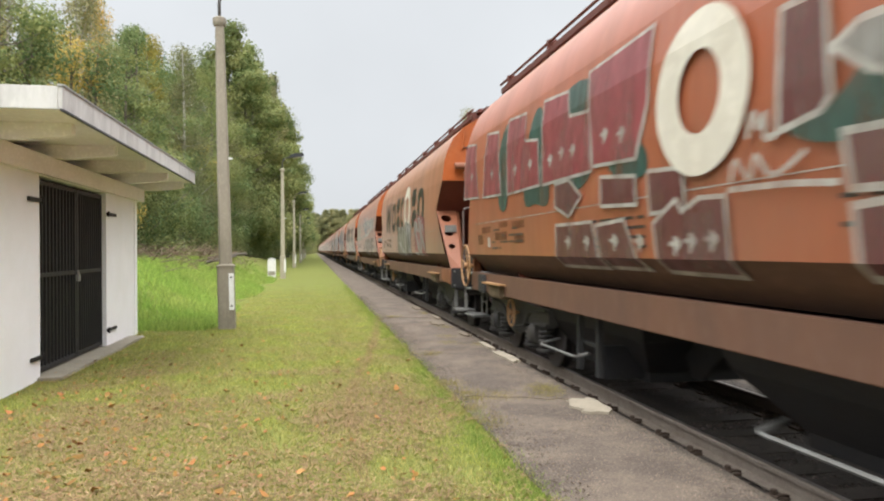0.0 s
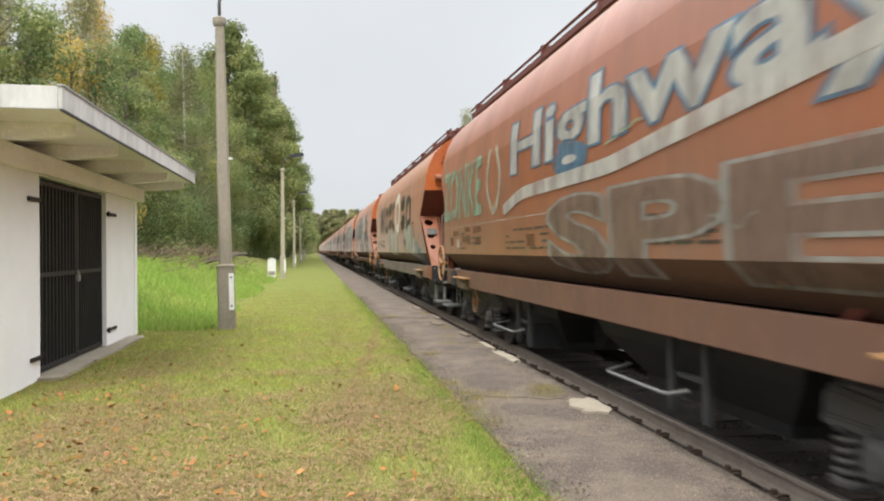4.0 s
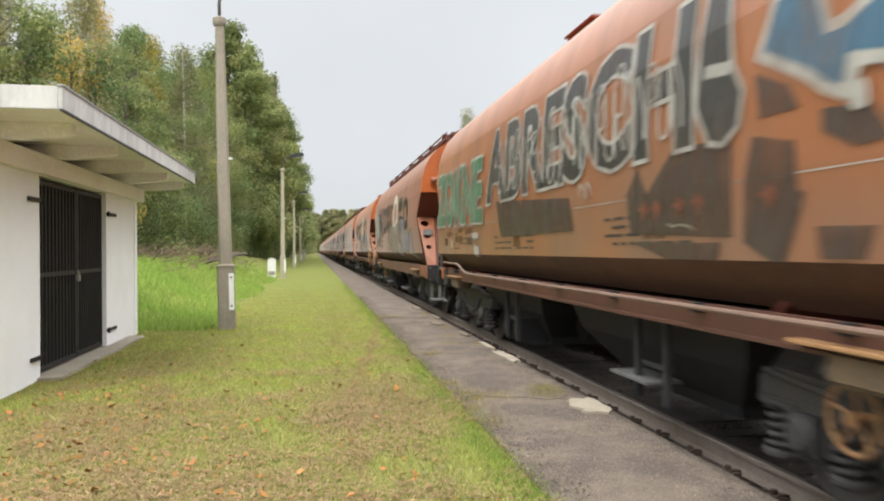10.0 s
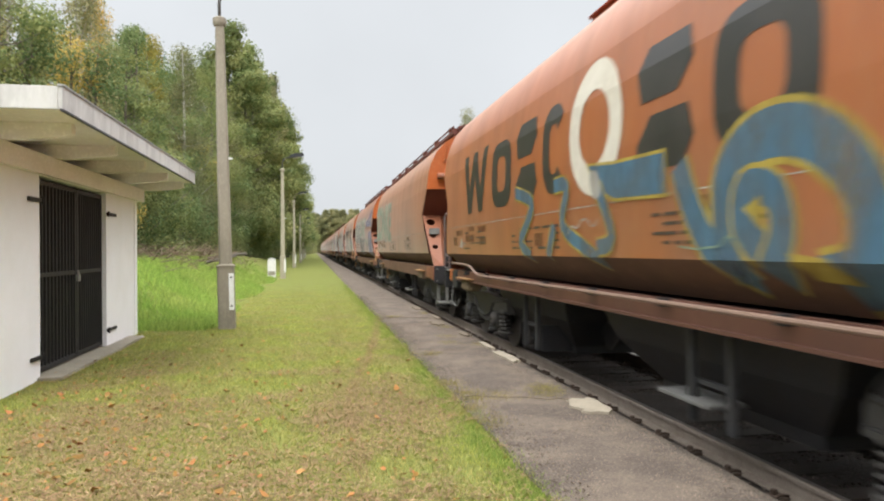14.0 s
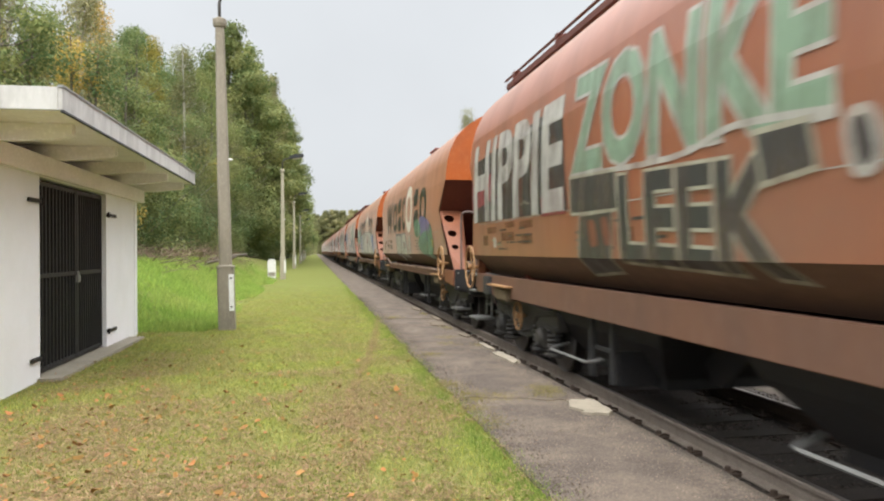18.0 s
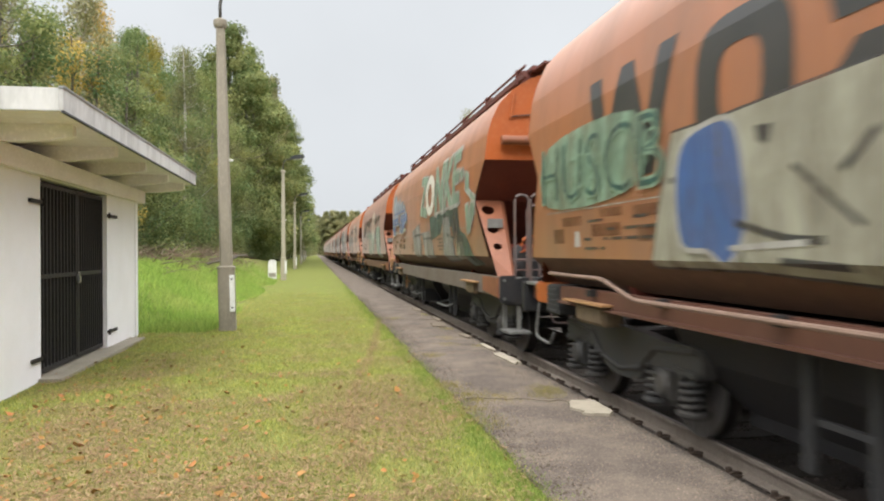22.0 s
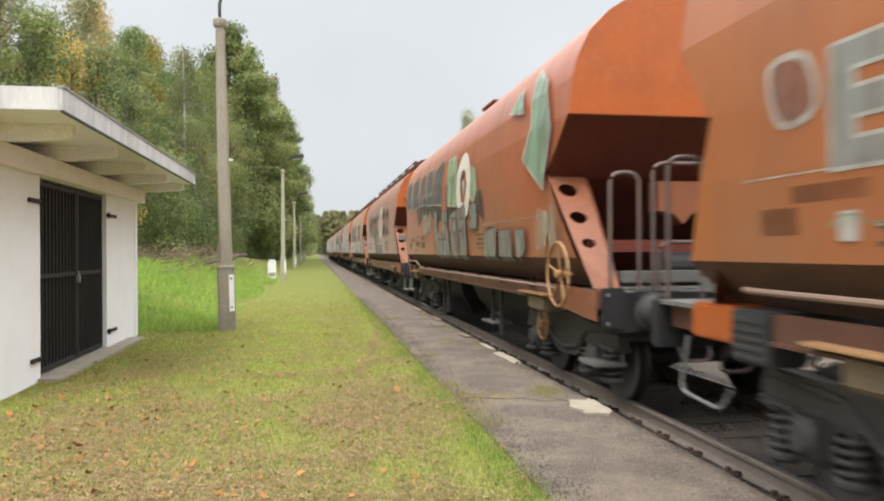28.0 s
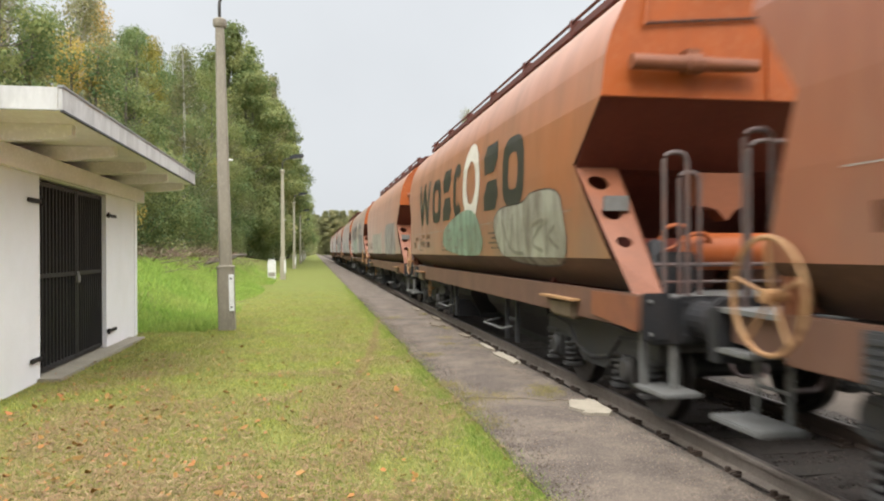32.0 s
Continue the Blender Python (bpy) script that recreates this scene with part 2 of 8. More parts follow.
SLEEPER = material("dark_stained_sleeper", (0.062, 0.05, 0.042), (0.10, 0.08, 0.062), rough=0.9, scale=3, fine=40, bump=0.3, thing=0.2)
LAWN = material("mown_autumn_lawn", (0.155, 0.18, 0.042), (0.15, 0.135, 0.05), (0.10, 0.095, 0.035), rough=0.95, scale=1.1, fine=34, bump=0.7, amount=0.6, spec=0.1, dist=0.03)
BLADE = material("lawn_blades", (0.36, 0.39, 0.10), (0.38, 0.32, 0.14), (0.22, 0.26, 0.06), rough=0.8, scale=1.3, fine=5.5, bump=0, amount=0.9, island=0.45, leafy=0.3, spec=0.1)
LUSH = material("lush_meadow_blades", (0.27, 0.41, 0.085), (0.39, 0.43, 0.13), (0.13, 0.22, 0.045), rough=0.8, scale=0.6, fine=3.0, bump=0, amount=0.7, island=0.3, leafy=0.35, spec=0.1)
WEED = material("dry_yellow_weeds", (0.27, 0.24, 0.08), (0.33, 0.26, 0.11), rough=0.85, scale=2, fine=6, bump=0, island=0.4, leafy=0.2, spec=0.1)
DRYLEAF = material("fallen_leaves", (0.34, 0.165, 0.05), (0.19, 0.10, 0.04), (0.40, 0.25, 0.09), rough=0.9, scale=2.5, fine=7, bump=0, amount=0.9, island=0.4, leafy=0.1, spec=0.1)
STRAW = material("dead_grass_straw", (0.40, 0.30, 0.16), (0.24, 0.17, 0.09), (0.46, 0.38, 0.22), rough=0.9, scale=0.8, fine=5, bump=0, island=0.45, leafy=0.15, spec=0.1)
DEADSTALK = material("brown_dead_stalks", (0.20, 0.135, 0.07), (0.27, 0.17, 0.08), (0.10, 0.07, 0.04), rough=0.9, scale=1.5, fine=6, bump=0, island=0.4, spec=0.1)
EDGEGREEN = material("verge_blades", (0.20, 0.29, 0.06), (0.27, 0.29, 0.09), (0.16, 0.22, 0.045), rough=0.8, scale=0.6, fine=3.0, bump=0, amount=0.7, island=0.3, leafy=0.3, spec=0.1)
BARK = material("grey_brown_bark", (0.12, 0.10, 0.08), (0.07, 0.055, 0.045), (0.2, 0.18, 0.15), rough=0.95, scale=3, fine=20, bump=0.5, stretch=(1, 1, 0.3))
BIRCH = material("birch_bark", (0.5, 0.47, 0.42), (0.1, 0.09, 0.08), rough=0.9, scale=4, fine=20, bump=0.3, amount=0.9, stretch=(1, 1, 2.5))
TWIG = material("dry_brushwood", (0.20, 0.145, 0.10), (0.13, 0.09, 0.065), rough=0.95, scale=3, fine=20, bump=0, island=0.4)
LEAF = {n: material(name, base, light, rough=0.7, scale=0.5, fine=3, bump=0, amount=1.0, island=0.25, thing=0.3, leafy=0.34, spec=0.2) for n, name, base, light in (
    ("green", "deep_green_leaves", (0.095, 0.148, 0.056), (0.235, 0.262, 0.105)),
    ("mid", "mid_green_leaves", (0.155, 0.20, 0.070), (0.33, 0.32, 0.122)),
    ("olive", "olive_birch_and_haze_leaves", (0.225, 0.232, 0.115), (0.38, 0.34, 0.165)),
    ("gold", "golden_autumn_leaves", (0.42, 0.31, 0.065), (0.36, 0.31, 0.09)))}
INK = {c: material(n, tuple(0.82 * a + 0.012 for a in v), tuple(0.45 * a + 0.55 * b for a, b in zip(v, (0.22, 0.11, 0.07))), rough=0.38, scale=2.2, fine=8, bump=0.03, amount=0.35, stretch=(1, 1.5, 0.5), spec=0.6, dust=0.35, thin=0.3 if c in ("smoke", "mist") else 0.5, cover=0.55 if c in ("smoke", "mist") else 1.0) for c, n, v in (
    ("crimson", "faded_crimson_spray_paint", (0.30, 0.045, 0.055)), ("olive", "olive_grey_spray_paint", (0.20, 0.185, 0.13)), ("pale", "pale_lilac_grey_spray_paint", (0.38, 0.36, 0.37)),
    ("smoke", "thin_dark_over_spray", (0.07, 0.06, 0.05)), ("mist", "thin_grey_over_spray", (0.24, 0.22, 0.16)),
    ("umber", "faded_dark_brown_spray_paint", (0.075, 0.05, 0.04)), ("ice", "pale_blue_spray_paint", (0.36, 0.43, 0.52)), ("slate", "slate_spray_paint", (0.06, 0.075, 0.085)), ("soot", "dull_soot_spray_paint", (0.055, 0.05, 0.042)),
    ("black", "black_spray_paint", (0.035, 0.035, 0.035)), ("grey", "grey_spray_paint", (0.28, 0.27, 0.25)),
    ("white", "white_spray_paint", (0.50, 0.48, 0.44)), ("cream", "cream_spray_paint", (0.42, 0.40, 0.31)),
    ("maroon", "maroon_spray_paint", (0.13, 0.03, 0.03)),
    ("blue", "blue_spray_paint", (0.05, 0.13, 0.36)), ("steel", "steel_blue_spray_paint", (0.06, 0.16, 0.26)),
    ("teal", "dark_teal_spray_paint", (0.022, 0.085, 0.07)), ("green", "green_spray_paint", (0.07, 0.22, 0.11)),
    ("mint", "pale_mint_spray_paint", (0.24, 0.36, 0.25)), ("lime", "pale_green_spray_paint", (0.33, 0.42, 0.22)),
    ("violet", "violet_spray_paint", (0.13, 0.11, 0.30)), ("lilac", "lilac_spray_paint", (0.32, 0.26, 0.34)),
    ("yellow", "yellow_spray_paint", (0.5, 0.38, 0.06)), ("rust", "rust_red_spray_paint", (0.26, 0.08, 0.045)), ("wash", "dull_over_sprayed_paint", (0.19, 0.115, 0.085)))}
PANEL = material("dull_brown_panel_paint", (0.14, 0.055, 0.03), (0.10, 0.046, 0.03), rough=0.4, scale=2, fine=9, bump=0.02, cover=0.55, thin=0.35)
BRAND_BLACK = material("faded_black_lettering_paint", (0.028, 0.027, 0.026), (0.06, 0.05, 0.045), rough=0.32, spec=0.65, scale=1.5, fine=9, bump=0.02)
BRAND_WHITE = material("off_white_ring_paint", (0.62, 0.58, 0.5), (0.5, 0.44, 0.36), rough=0.5, scale=1.5, fine=9, bump=0.02)


# ---- mesh helpers ----
def mesh_ob(name, bm, mat, parent=None, label="", smooth=False):
    me = bpy.data.meshes.new(name)
    bmesh.ops.recalc_face_normals(bm, faces=bm.faces)
    bm.to_mesh(me)
    bm.free()
    if smooth:
        me.shade_smooth()
    for one in mat if isinstance(mat, (list, tuple)) else (mat,):
        me.materials.append(one)
    ob = new(name, me)
    ob.parent = parent
    if label:
        ob["label"] = label
    return ob


def part(name, bm, mat, parent, label="", smooth=False):
    return mesh_ob(name, bm, mat, parent, label, smooth)


def raw(name, verts, faces, mat, parent=None):
    """A mesh from arrays: verts (n, 3), faces (m, k)."""
    me = bpy.data.meshes.new(name)
    verts, faces = np.asarray(verts, dtype=np.float32), np.asarray(faces, dtype=np.int32)
    me.vertices.add(len(verts))
    me.vertices.foreach_set("co", verts.ravel())
    me.loops.add(faces.size)
    me.loops.foreach_set("vertex_index", faces.ravel())
    me.polygons.add(len(faces))
    me.polygons.foreach_set("loop_start", np.arange(0, faces.size, faces.shape[1], dtype=np.int32))
    me.update(calc_edges=True)
    me.materials.append(mat)
    ob = new(name, me)
    ob.parent = parent
    return ob


def empty(name, m=None):
    ob = new(name)
    ob.empty_display_size = 0.2
    if m is not None:
        ob.matrix_basis = m
    return ob


def box(bm, x0, x1, y0, y1, z0, z1, bev=0.0):
    vs = [bm.verts.new((x, y, z)) for x in (x0, x1) for y in (y0, y1) for z in (z0, z1)]
    fs = [bm.faces.new([vs[i] for i in f]) for f in ((0, 1, 3, 2), (4, 6, 7, 5), (0, 4, 5, 1), (2, 3, 7, 6), (0, 2, 6, 4), (1, 5, 7, 3))]
    if bev:
        bmesh.ops.bevel(bm, geom=list({e for f in fs for e in f.edges}), offset=bev, segments=2, affect="EDGES")
    return bm


def boxed(*a, bev=0.0):
    return box(bmesh.new(), *a, bev=bev)


def prism(bm, outline, lo, hi, axis="x"):
    """A plate: an outline of (a, b) carried from lo to hi along an axis."""
    def at(a, b, c):
        return {"x": (c, a, b), "y": (a, c, b), "z": (a, b, c)}[axis]
    p = [bm.verts.new(at(a, b, lo)) for a, b in outline]
    q = [bm.verts.new(at(a, b, hi)) for a, b in outline]
    bm.faces.new(p)
    bm.faces.new(q[::-1])
    for i in range(len(p)):
        j = (i + 1) % len(p)
        bm.faces.new((p[i], q[i], q[j], p[j]))
    return bm


def tube(bm, points, r, n=8, closed=False, taper=None):
    """A round bar along points."""
    pts = [Vector(p) for p in points]
    rings = []
    for i, p in enumerate(pts):
        a = pts[i - 1] if i or closed else p
        b = pts[(i + 1) % len(pts)] if i + 1 < len(pts) or closed else p
        d = (b - a).normalized()
        up = Vector((0, 0, 1)) if abs(d.z) < 0.9 else Vector((1, 0, 0))
        u = d.cross(up).normalized()
        v = d.cross(u)
        rr = r if taper is None else r + (taper - r) * i / (len(pts) - 1)
        rings.append([bm.verts.new(p + (u * math.cos(2 * math.pi * k / n) + v * math.sin(2 * math.pi * k / n)) * rr) for k in range(n)])
    m = len(rings)
    for i in range(m if closed else m - 1):
        a, b = rings[i], rings[(i + 1) % m]
        for k in range(n):
            bm.faces.new((a[k], a[(k + 1) % n], b[(k + 1) % n], b[k]))
    if not closed:
        bm.faces.new(rings[0])
        bm.faces.new(rings[-1][::-1])
    return bm


def bent(points, r=0.12, n=5):
    """Rounds the corners of a run of points."""
    pts = [Vector(p) for p in points]
    res = [pts[0]]
    for a, b, c in zip(pts, pts[1:], pts[2:]):
        d1, d2 = (a - b), (c - b)
        k = min(r, d1.length * 0.45, d2.length * 0.45)
        p, q = b + d1.normalized() * k, b + d2.normalized() * k
        for i in range(n + 1):
            u = i / n
            res.append(p * (1 - u) ** 2 + b * 2 * u * (1 - u) + q * u * u)
    return res + [pts[-1]]


def lathe(bm, profile, axis="x", n=28, at=(0, 0, 0)):
    """Turns a profile of (along, radius) round an axis."""
    rings = []
    for a, r in profile:
        ring = []
        for k in range(n):
            c, s = math.cos(2 * math.pi * k / n) * r, math.sin(2 * math.pi * k / n) * r
            v = {"x": (a, c, s), "y": (c, a, s), "z": (c, s, a)}[axis]
            ring.append(bm.verts.new(Vector(v) + Vector(at)))
        rings.append(ring)
    for a, b in zip(rings, rings[1:]):
        for k in range(n):
            bm.faces.new((a[k], a[(k + 1) % n], b[(k + 1) % n], b[k]))
    bm.faces.new(rings[0])
    bm.faces.new(rings[-1][::-1])
    return bm


# ---- the setting: ground, track, platform ----
def smooth(a, b, x):
    u = min(max((x - a) / (b - a), 0.0), 1.0)
    return u * u * (3 - 2 * u)


def ground_z(x, y):
    """Height of the ground: lawn, the grassy bank behind the shed, the track bed, the far verge."""
    bank = 1.05 * smooth(-1.9, -4.7, x) * smooth(13.4, 17.0, y) * (1 - 0.55 * smooth(45, 80, y))
    bank += 0.10 * noise.noise((x * 0.35, y * 0.3, 0)) * smooth(-2.0, -3.5, x) * smooth(13, 17, y)
    bed = -0.62 * smooth(2.36, 2.5, x) + 0.35 * smooth(8.5, 10.5, x)
    lumps = 0.025 * noise.noise((x * 0.9, y * 0.9, 3)) * (1 - smooth(0.6, 1.2, x)) * (1 - smooth(60, 100, abs(y)))
    return bank + bed + lumps - 0.012


def make_ground():
    xs = [-2500, -600, -150, -60, -30] + list(np.arange(-16, 1.3, 0.4)) + [1.3, 1.8, 2.36, 2.5, 3, 4, 5.5, 7, 8.5, 9, 9.5, 10, 10.5, 14, 30, 80, 250, 700, 2500]
    ys = [-2500, -600, -150, -50, -20, -8] + list(np.arange(0, 40, 0.45)) + list(np.arange(40, 100, 2.5)) + [110, 130, 160, 200, 260, 330, 420, 560, 900, 2500]
    verts = [(x, y, ground_z(x, y)) for y in ys for x in xs]
    n = len(xs)
    faces = [(j * n + i, j * n + i + 1, (j + 1) * n + i + 1, (j + 1) * n + i) for j in range(len(ys) - 1) for i in range(n - 1)]
    ob = raw("ground", verts, faces, LAWN)
    ob.data.shade_smooth()
    return tagged(ob, "mown yellow-green lawn with worn brown patches and a grassy bank", "ground", kind="structure")


make_ground()


def make_platform():
    """Old asphalt strip with a crumbling outer edge, over a concrete edge wall."""
    ys = [-40 + 0.35 * i for i in range(int(150 / 0.35))] + [120, 150, 200, 260, 330, 420]
    verts, faces = [], []
    for y in ys:
        w = 1.26 + 0.09 * noise.noise((y * 1.1, 0, 0)) + 0.05 * noise.noise((y * 4, 5, 0))
        e = 2.47 + (0.02 * noise.noise((y * 2.5, 9, 0)) - (0.05 if noise.noise((y * 0.8, 2, 2)) > 0.35 else 0))
        row = [(w, -0.05), (w + 0.02, 0.004), (w + 0.3, 0.012), (1.85, 0.016), (e - 0.12, 0.01), (e, 0.0), (e + 0.005, -0.7)]
        for x, z in row:
            verts.append((x, y, z + (0.008 * noise.noise((x * 2, y * 2, 1)) if z > 0 else 0)))
    n = 7
    faces = [(j * n + i, j * n + i + 1, (j + 1) * n + i + 1, (j + 1) * n + i) for j in range(len(ys) - 1) for i in range(n - 1)]
    ob = raw("platform", verts, faces, ASPHALT)
    tagged(ob, "worn grey-brown asphalt platform strip with a crumbling edge", "platform", kind="structure")
    # pale mortar patches along the edge
    for x, y, w, d, seed in ((2.32, 5.95, 0.17, 0.34, 1), (2.37, 8.9, 0.08, 0.55, 2), (2.38, 10.0, 0.05, 0.4, 3), (2.36, 11.4, 0.07, 0.3, 4), (2.22, 13.2, 0.14, 0.35, 5), (2.4, 14.4, 0.06, 0.5, 6), (2.35, 16.8, 0.09, 0.6, 7)):
        bm = bmesh.new()
        r = random.Random(seed)
        outline = [(x + math.copysign(abs(math.cos(a)) ** 0.6, math.cos(a)) * w * r.uniform(0.62, 1.12), y + math.copysign(abs(math.sin(a)) ** 0.6, math.sin(a)) * d * r.uniform(0.7, 1.08)) for a in (2 * math.pi * k / 18 for k in range(18))]
        outline = [(min(a, 2.452), b) for a, b in outline]
        prism(bm, outline, 0.0, 0.032, "z")
        part("patch", bm, PATCH if seed < 4 else JOINT, ob, "pale mortar patch" if seed < 4 else "crumbled edge repair")
    # a broken joint across the strip
    for y0, y1, seed in ((6.62, 6.2, 1), (14.6, 14.3, 2)):
        r = random.Random(seed)
        side_a, side_b = [], []
        for k in range(13):
            x, y = 1.36 + 1.08 * k / 12, y0 + (y1 - y0) * k / 12 + r.uniform(-0.04, 0.04)
            wd = r.uniform(0.006, 0.032)
            side_a.append((x, y - wd))
            side_b.append((x, y + wd))
        part("joint", prism(bmesh.new(), side_a + side_b[::-1], 0.0, 0.021, "z"), JOINT, ob, "crumbling joint")
    return ob


platform = make_platform()


CLIP = material("oily_rusty_fastening", (0.085, 0.06, 0.045), (0.12, 0.085, 0.06), rough=0.85, scale=8, fine=60)


def make_track():
    # ballast sheet with stones
    xs = np.arange(2.5, 5.75, 0.1)
    ys = np.concatenate([np.arange(-30, 1, 1.0), np.arange(1, 20, 0.12), np.arange(20, 40, 0.35), np.arange(40, 430, 4.0)])
    verts = [(x, y, -0.462 + 0.03 * noise.noise((x * 1.6, y * 1.6, 0)) + 0.016 * noise.noise((x * 6, y * 6, 0))) for y in ys for x in xs]
    n = len(xs)
    faces = [(j * n + i, j * n + i + 1, (j + 1) * n + i + 1, (j + 1) * n + i) for j in range(len(ys) - 1) for i in range(n - 1)]
    bed = raw("track_bed", verts, faces, BALLAST)
    tagged(bed, "dark oily ballast bed under the rails", "track bed", kind="structure")
    rs = np.random.RandomState(3)

    def stones(name, mat, x0, x1, y0, y1, count, size, z):
        c = np.stack([rs.uniform(x0, x1, count), rs.uniform(y0, y1, count) ** 1.0, np.full(count, z)], 1)
        base = np.array([(1, 0, 0), (-1, 0, 0), (0, 1, 0), (0, -1, 0), (0, 0, 0.8), (0, 0, -0.8)])
        s = rs.uniform(0.6, 1.3, (count, 6, 1)) * size
        a = rs.uniform(0, 6.28, count)
        rot = np.zeros((count, 3, 3))
        rot[:, 0, 0], rot[:, 0, 1], rot[:, 1, 0], rot[:, 1, 1], rot[:, 2, 2] = np.cos(a), -np.sin(a), np.sin(a), np.cos(a), 1
        v = np.einsum("nij,kj->nki", rot, base) * s + c[:, None, :]
        f = np.array([(0, 2, 4), (2, 1, 4), (1, 3, 4), (3, 0, 4), (2, 0, 5), (1, 2, 5), (3, 1, 5), (0, 3, 5)])
        f = (f[None] + 6 * np.arange(count)[:, None, None]).reshape(-1, 3)
        ob = raw(name, v.reshape(-1, 3), f, mat)
        return ob
    g = stones("platform_grit", GRIT, 1.3, 2.44, 3.0, 16, 9000, 0.0055, 0.014)
    tagged(g, "pale grit strewn over the asphalt", "grit", kind="stuff")
    crumbs = stones("soil_crumbs", SOIL, -1.0, 1.0, 2.6, 22, 3500, 0.006, 0.012)
    co = np.empty(len(crumbs.data.vertices) * 3, dtype=np.float32)
    crumbs.data.vertices.foreach_get("co", co)
    co = co.reshape(-1, 6, 3)
    mid = co.mean(1)
    reach = 0.13 + 0.16 * np.exp(-((mid[:, 1] - 6.3) / 0.8) ** 2)
    co[:, :, 0] += (1.25 + np.abs(mid[:, 0]) ** 2.2 * reach * 2.2 - mid[:, 0])[:, None]
    crumbs.data.vertices.foreach_set("co", co.ravel())
    tagged(crumbs, "dark crumbs of soil along the lawn's edge", "soil", kind="stuff")
    a = stones("ballast_stones", STONE, 2.6, 5.7, 2.0, 26, 14000, 0.026, -0.465)
    tagged(a, "dark ballast stones between the rails", "ballast", kind="stuff")
    b = stones("gravel_stones", GRAVEL, 5.6, 8.6, 2.0, 40, 8000, 0.035, -0.53)
    tagged(b, "pale gravel shoulder beyond the track", "gravel", kind="stuff")
    # gravel shoulder
    xs2 = [5.7, 6.2, 7, 8, 9.2]
    verts = [(x, y, -0.475 - 0.06 * smooth(5.8, 8.2, x) + 0.02 * noise.noise((x * 3, y * 2, 0))) for y in ys for x in xs2]
    faces = [(j * 5 + i, j * 5 + i + 1, (j + 1) * 5 + i + 1, (j + 1) * 5 + i) for j in range(len(ys) - 1) for i in range(4)]
    tagged(raw("gravel_shoulder", verts, faces, GRAVEL), "pale gravel shoulder beyond the track", "gravel", kind="structure")
    # rails
    half = [(-0.07, 0), (0.07, 0), (0.07, 0.012), (0.012, 0.035), (0.009, 0.118), (0.034, 0.13), (0.034, 0.158), (0.026, 0.168), (-0.026, 0.168), (-0.034, 0.158), (-0.034, 0.13), (-0.009, 0.118), (-0.012, 0.035), (-0.07, 0.012)]
    for side in (-1, 1):
        x = TRACK_X + side * 0.752
        bm = bmesh.new()
        prism(bm, [(x + a, RAIL_Z - 0.17 + b) for a, b in half], -40, 430, "y")
        r = mesh_ob("rail", bm, RAIL_RUST if side < 0 else CLIP)
        tagged(r, "rust-brown steel rail with a worn bright head", "rail", group="rails of the track", kind="structure")
        bm = boxed(x - 0.022, x + 0.022, -40, 430, RAIL_Z - 0.0015, RAIL_Z + 0.0005)
        part("rail_head", bm, RAIL_STEEL, r, "shiny running surface")
    # sleepers and fastenings
    sl = boxed(TRACK_X - 1.28, TRACK_X + 1.28, -0.13, 0.13, -0.62, -0.452, bev=0.015)
    first = part("sleeper", sl, SLEEPER, bed)
    first.location.y = 2.4
    bm = boxed(-0.075, 0.075, -0.07, 0.07, 0, 0.022)
    lathe(bm, [(0.022, 0.024), (0.062, 0.022), (0.066, 0.012)], "z", 8, (0.0, 0.03, 0))
    tube(bm, bent([(-0.05, -0.05, 0.03), (0.0, -0.06, 0.055), (0.06, -0.03, 0.03)], 0.03, 3), 0.011, 6)
    bm.transform(Matrix.Diagonal((1.15, 1.1, 0.95, 1)))
    clip = part("rail_clip", bm, CLIP, bed, "rusty rail fastening")
    clip.location = (TRACK_X - 0.752 - 0.12, 2.4, -0.452)
    for i in range(1, 150):
        o = new("sleeper", first.data)
        o.parent, o.location = bed, (0, 2.4 + 0.6 * i, 0)
        if i < 60:
            for off in (-0.872, 0.632):
                c = new("rail_clip", clip.data)
                c.parent, c.location = bed, (TRACK_X + off, 2.4 + 0.6 * i, -0.452)
    bm = bmesh.new()
    for i in range(150, 710):
        box(bm, TRACK_X - 1.28, TRACK_X + 1.28, 2.27 + 0.6 * i, 2.53 + 0.6 * i, -0.6, -0.452)
    far = mesh_ob("far_sleepers", bm, SLEEPER)
    tagged(far, "dark sleepers of the distant track", "sleepers", kind="stuff")


make_track()


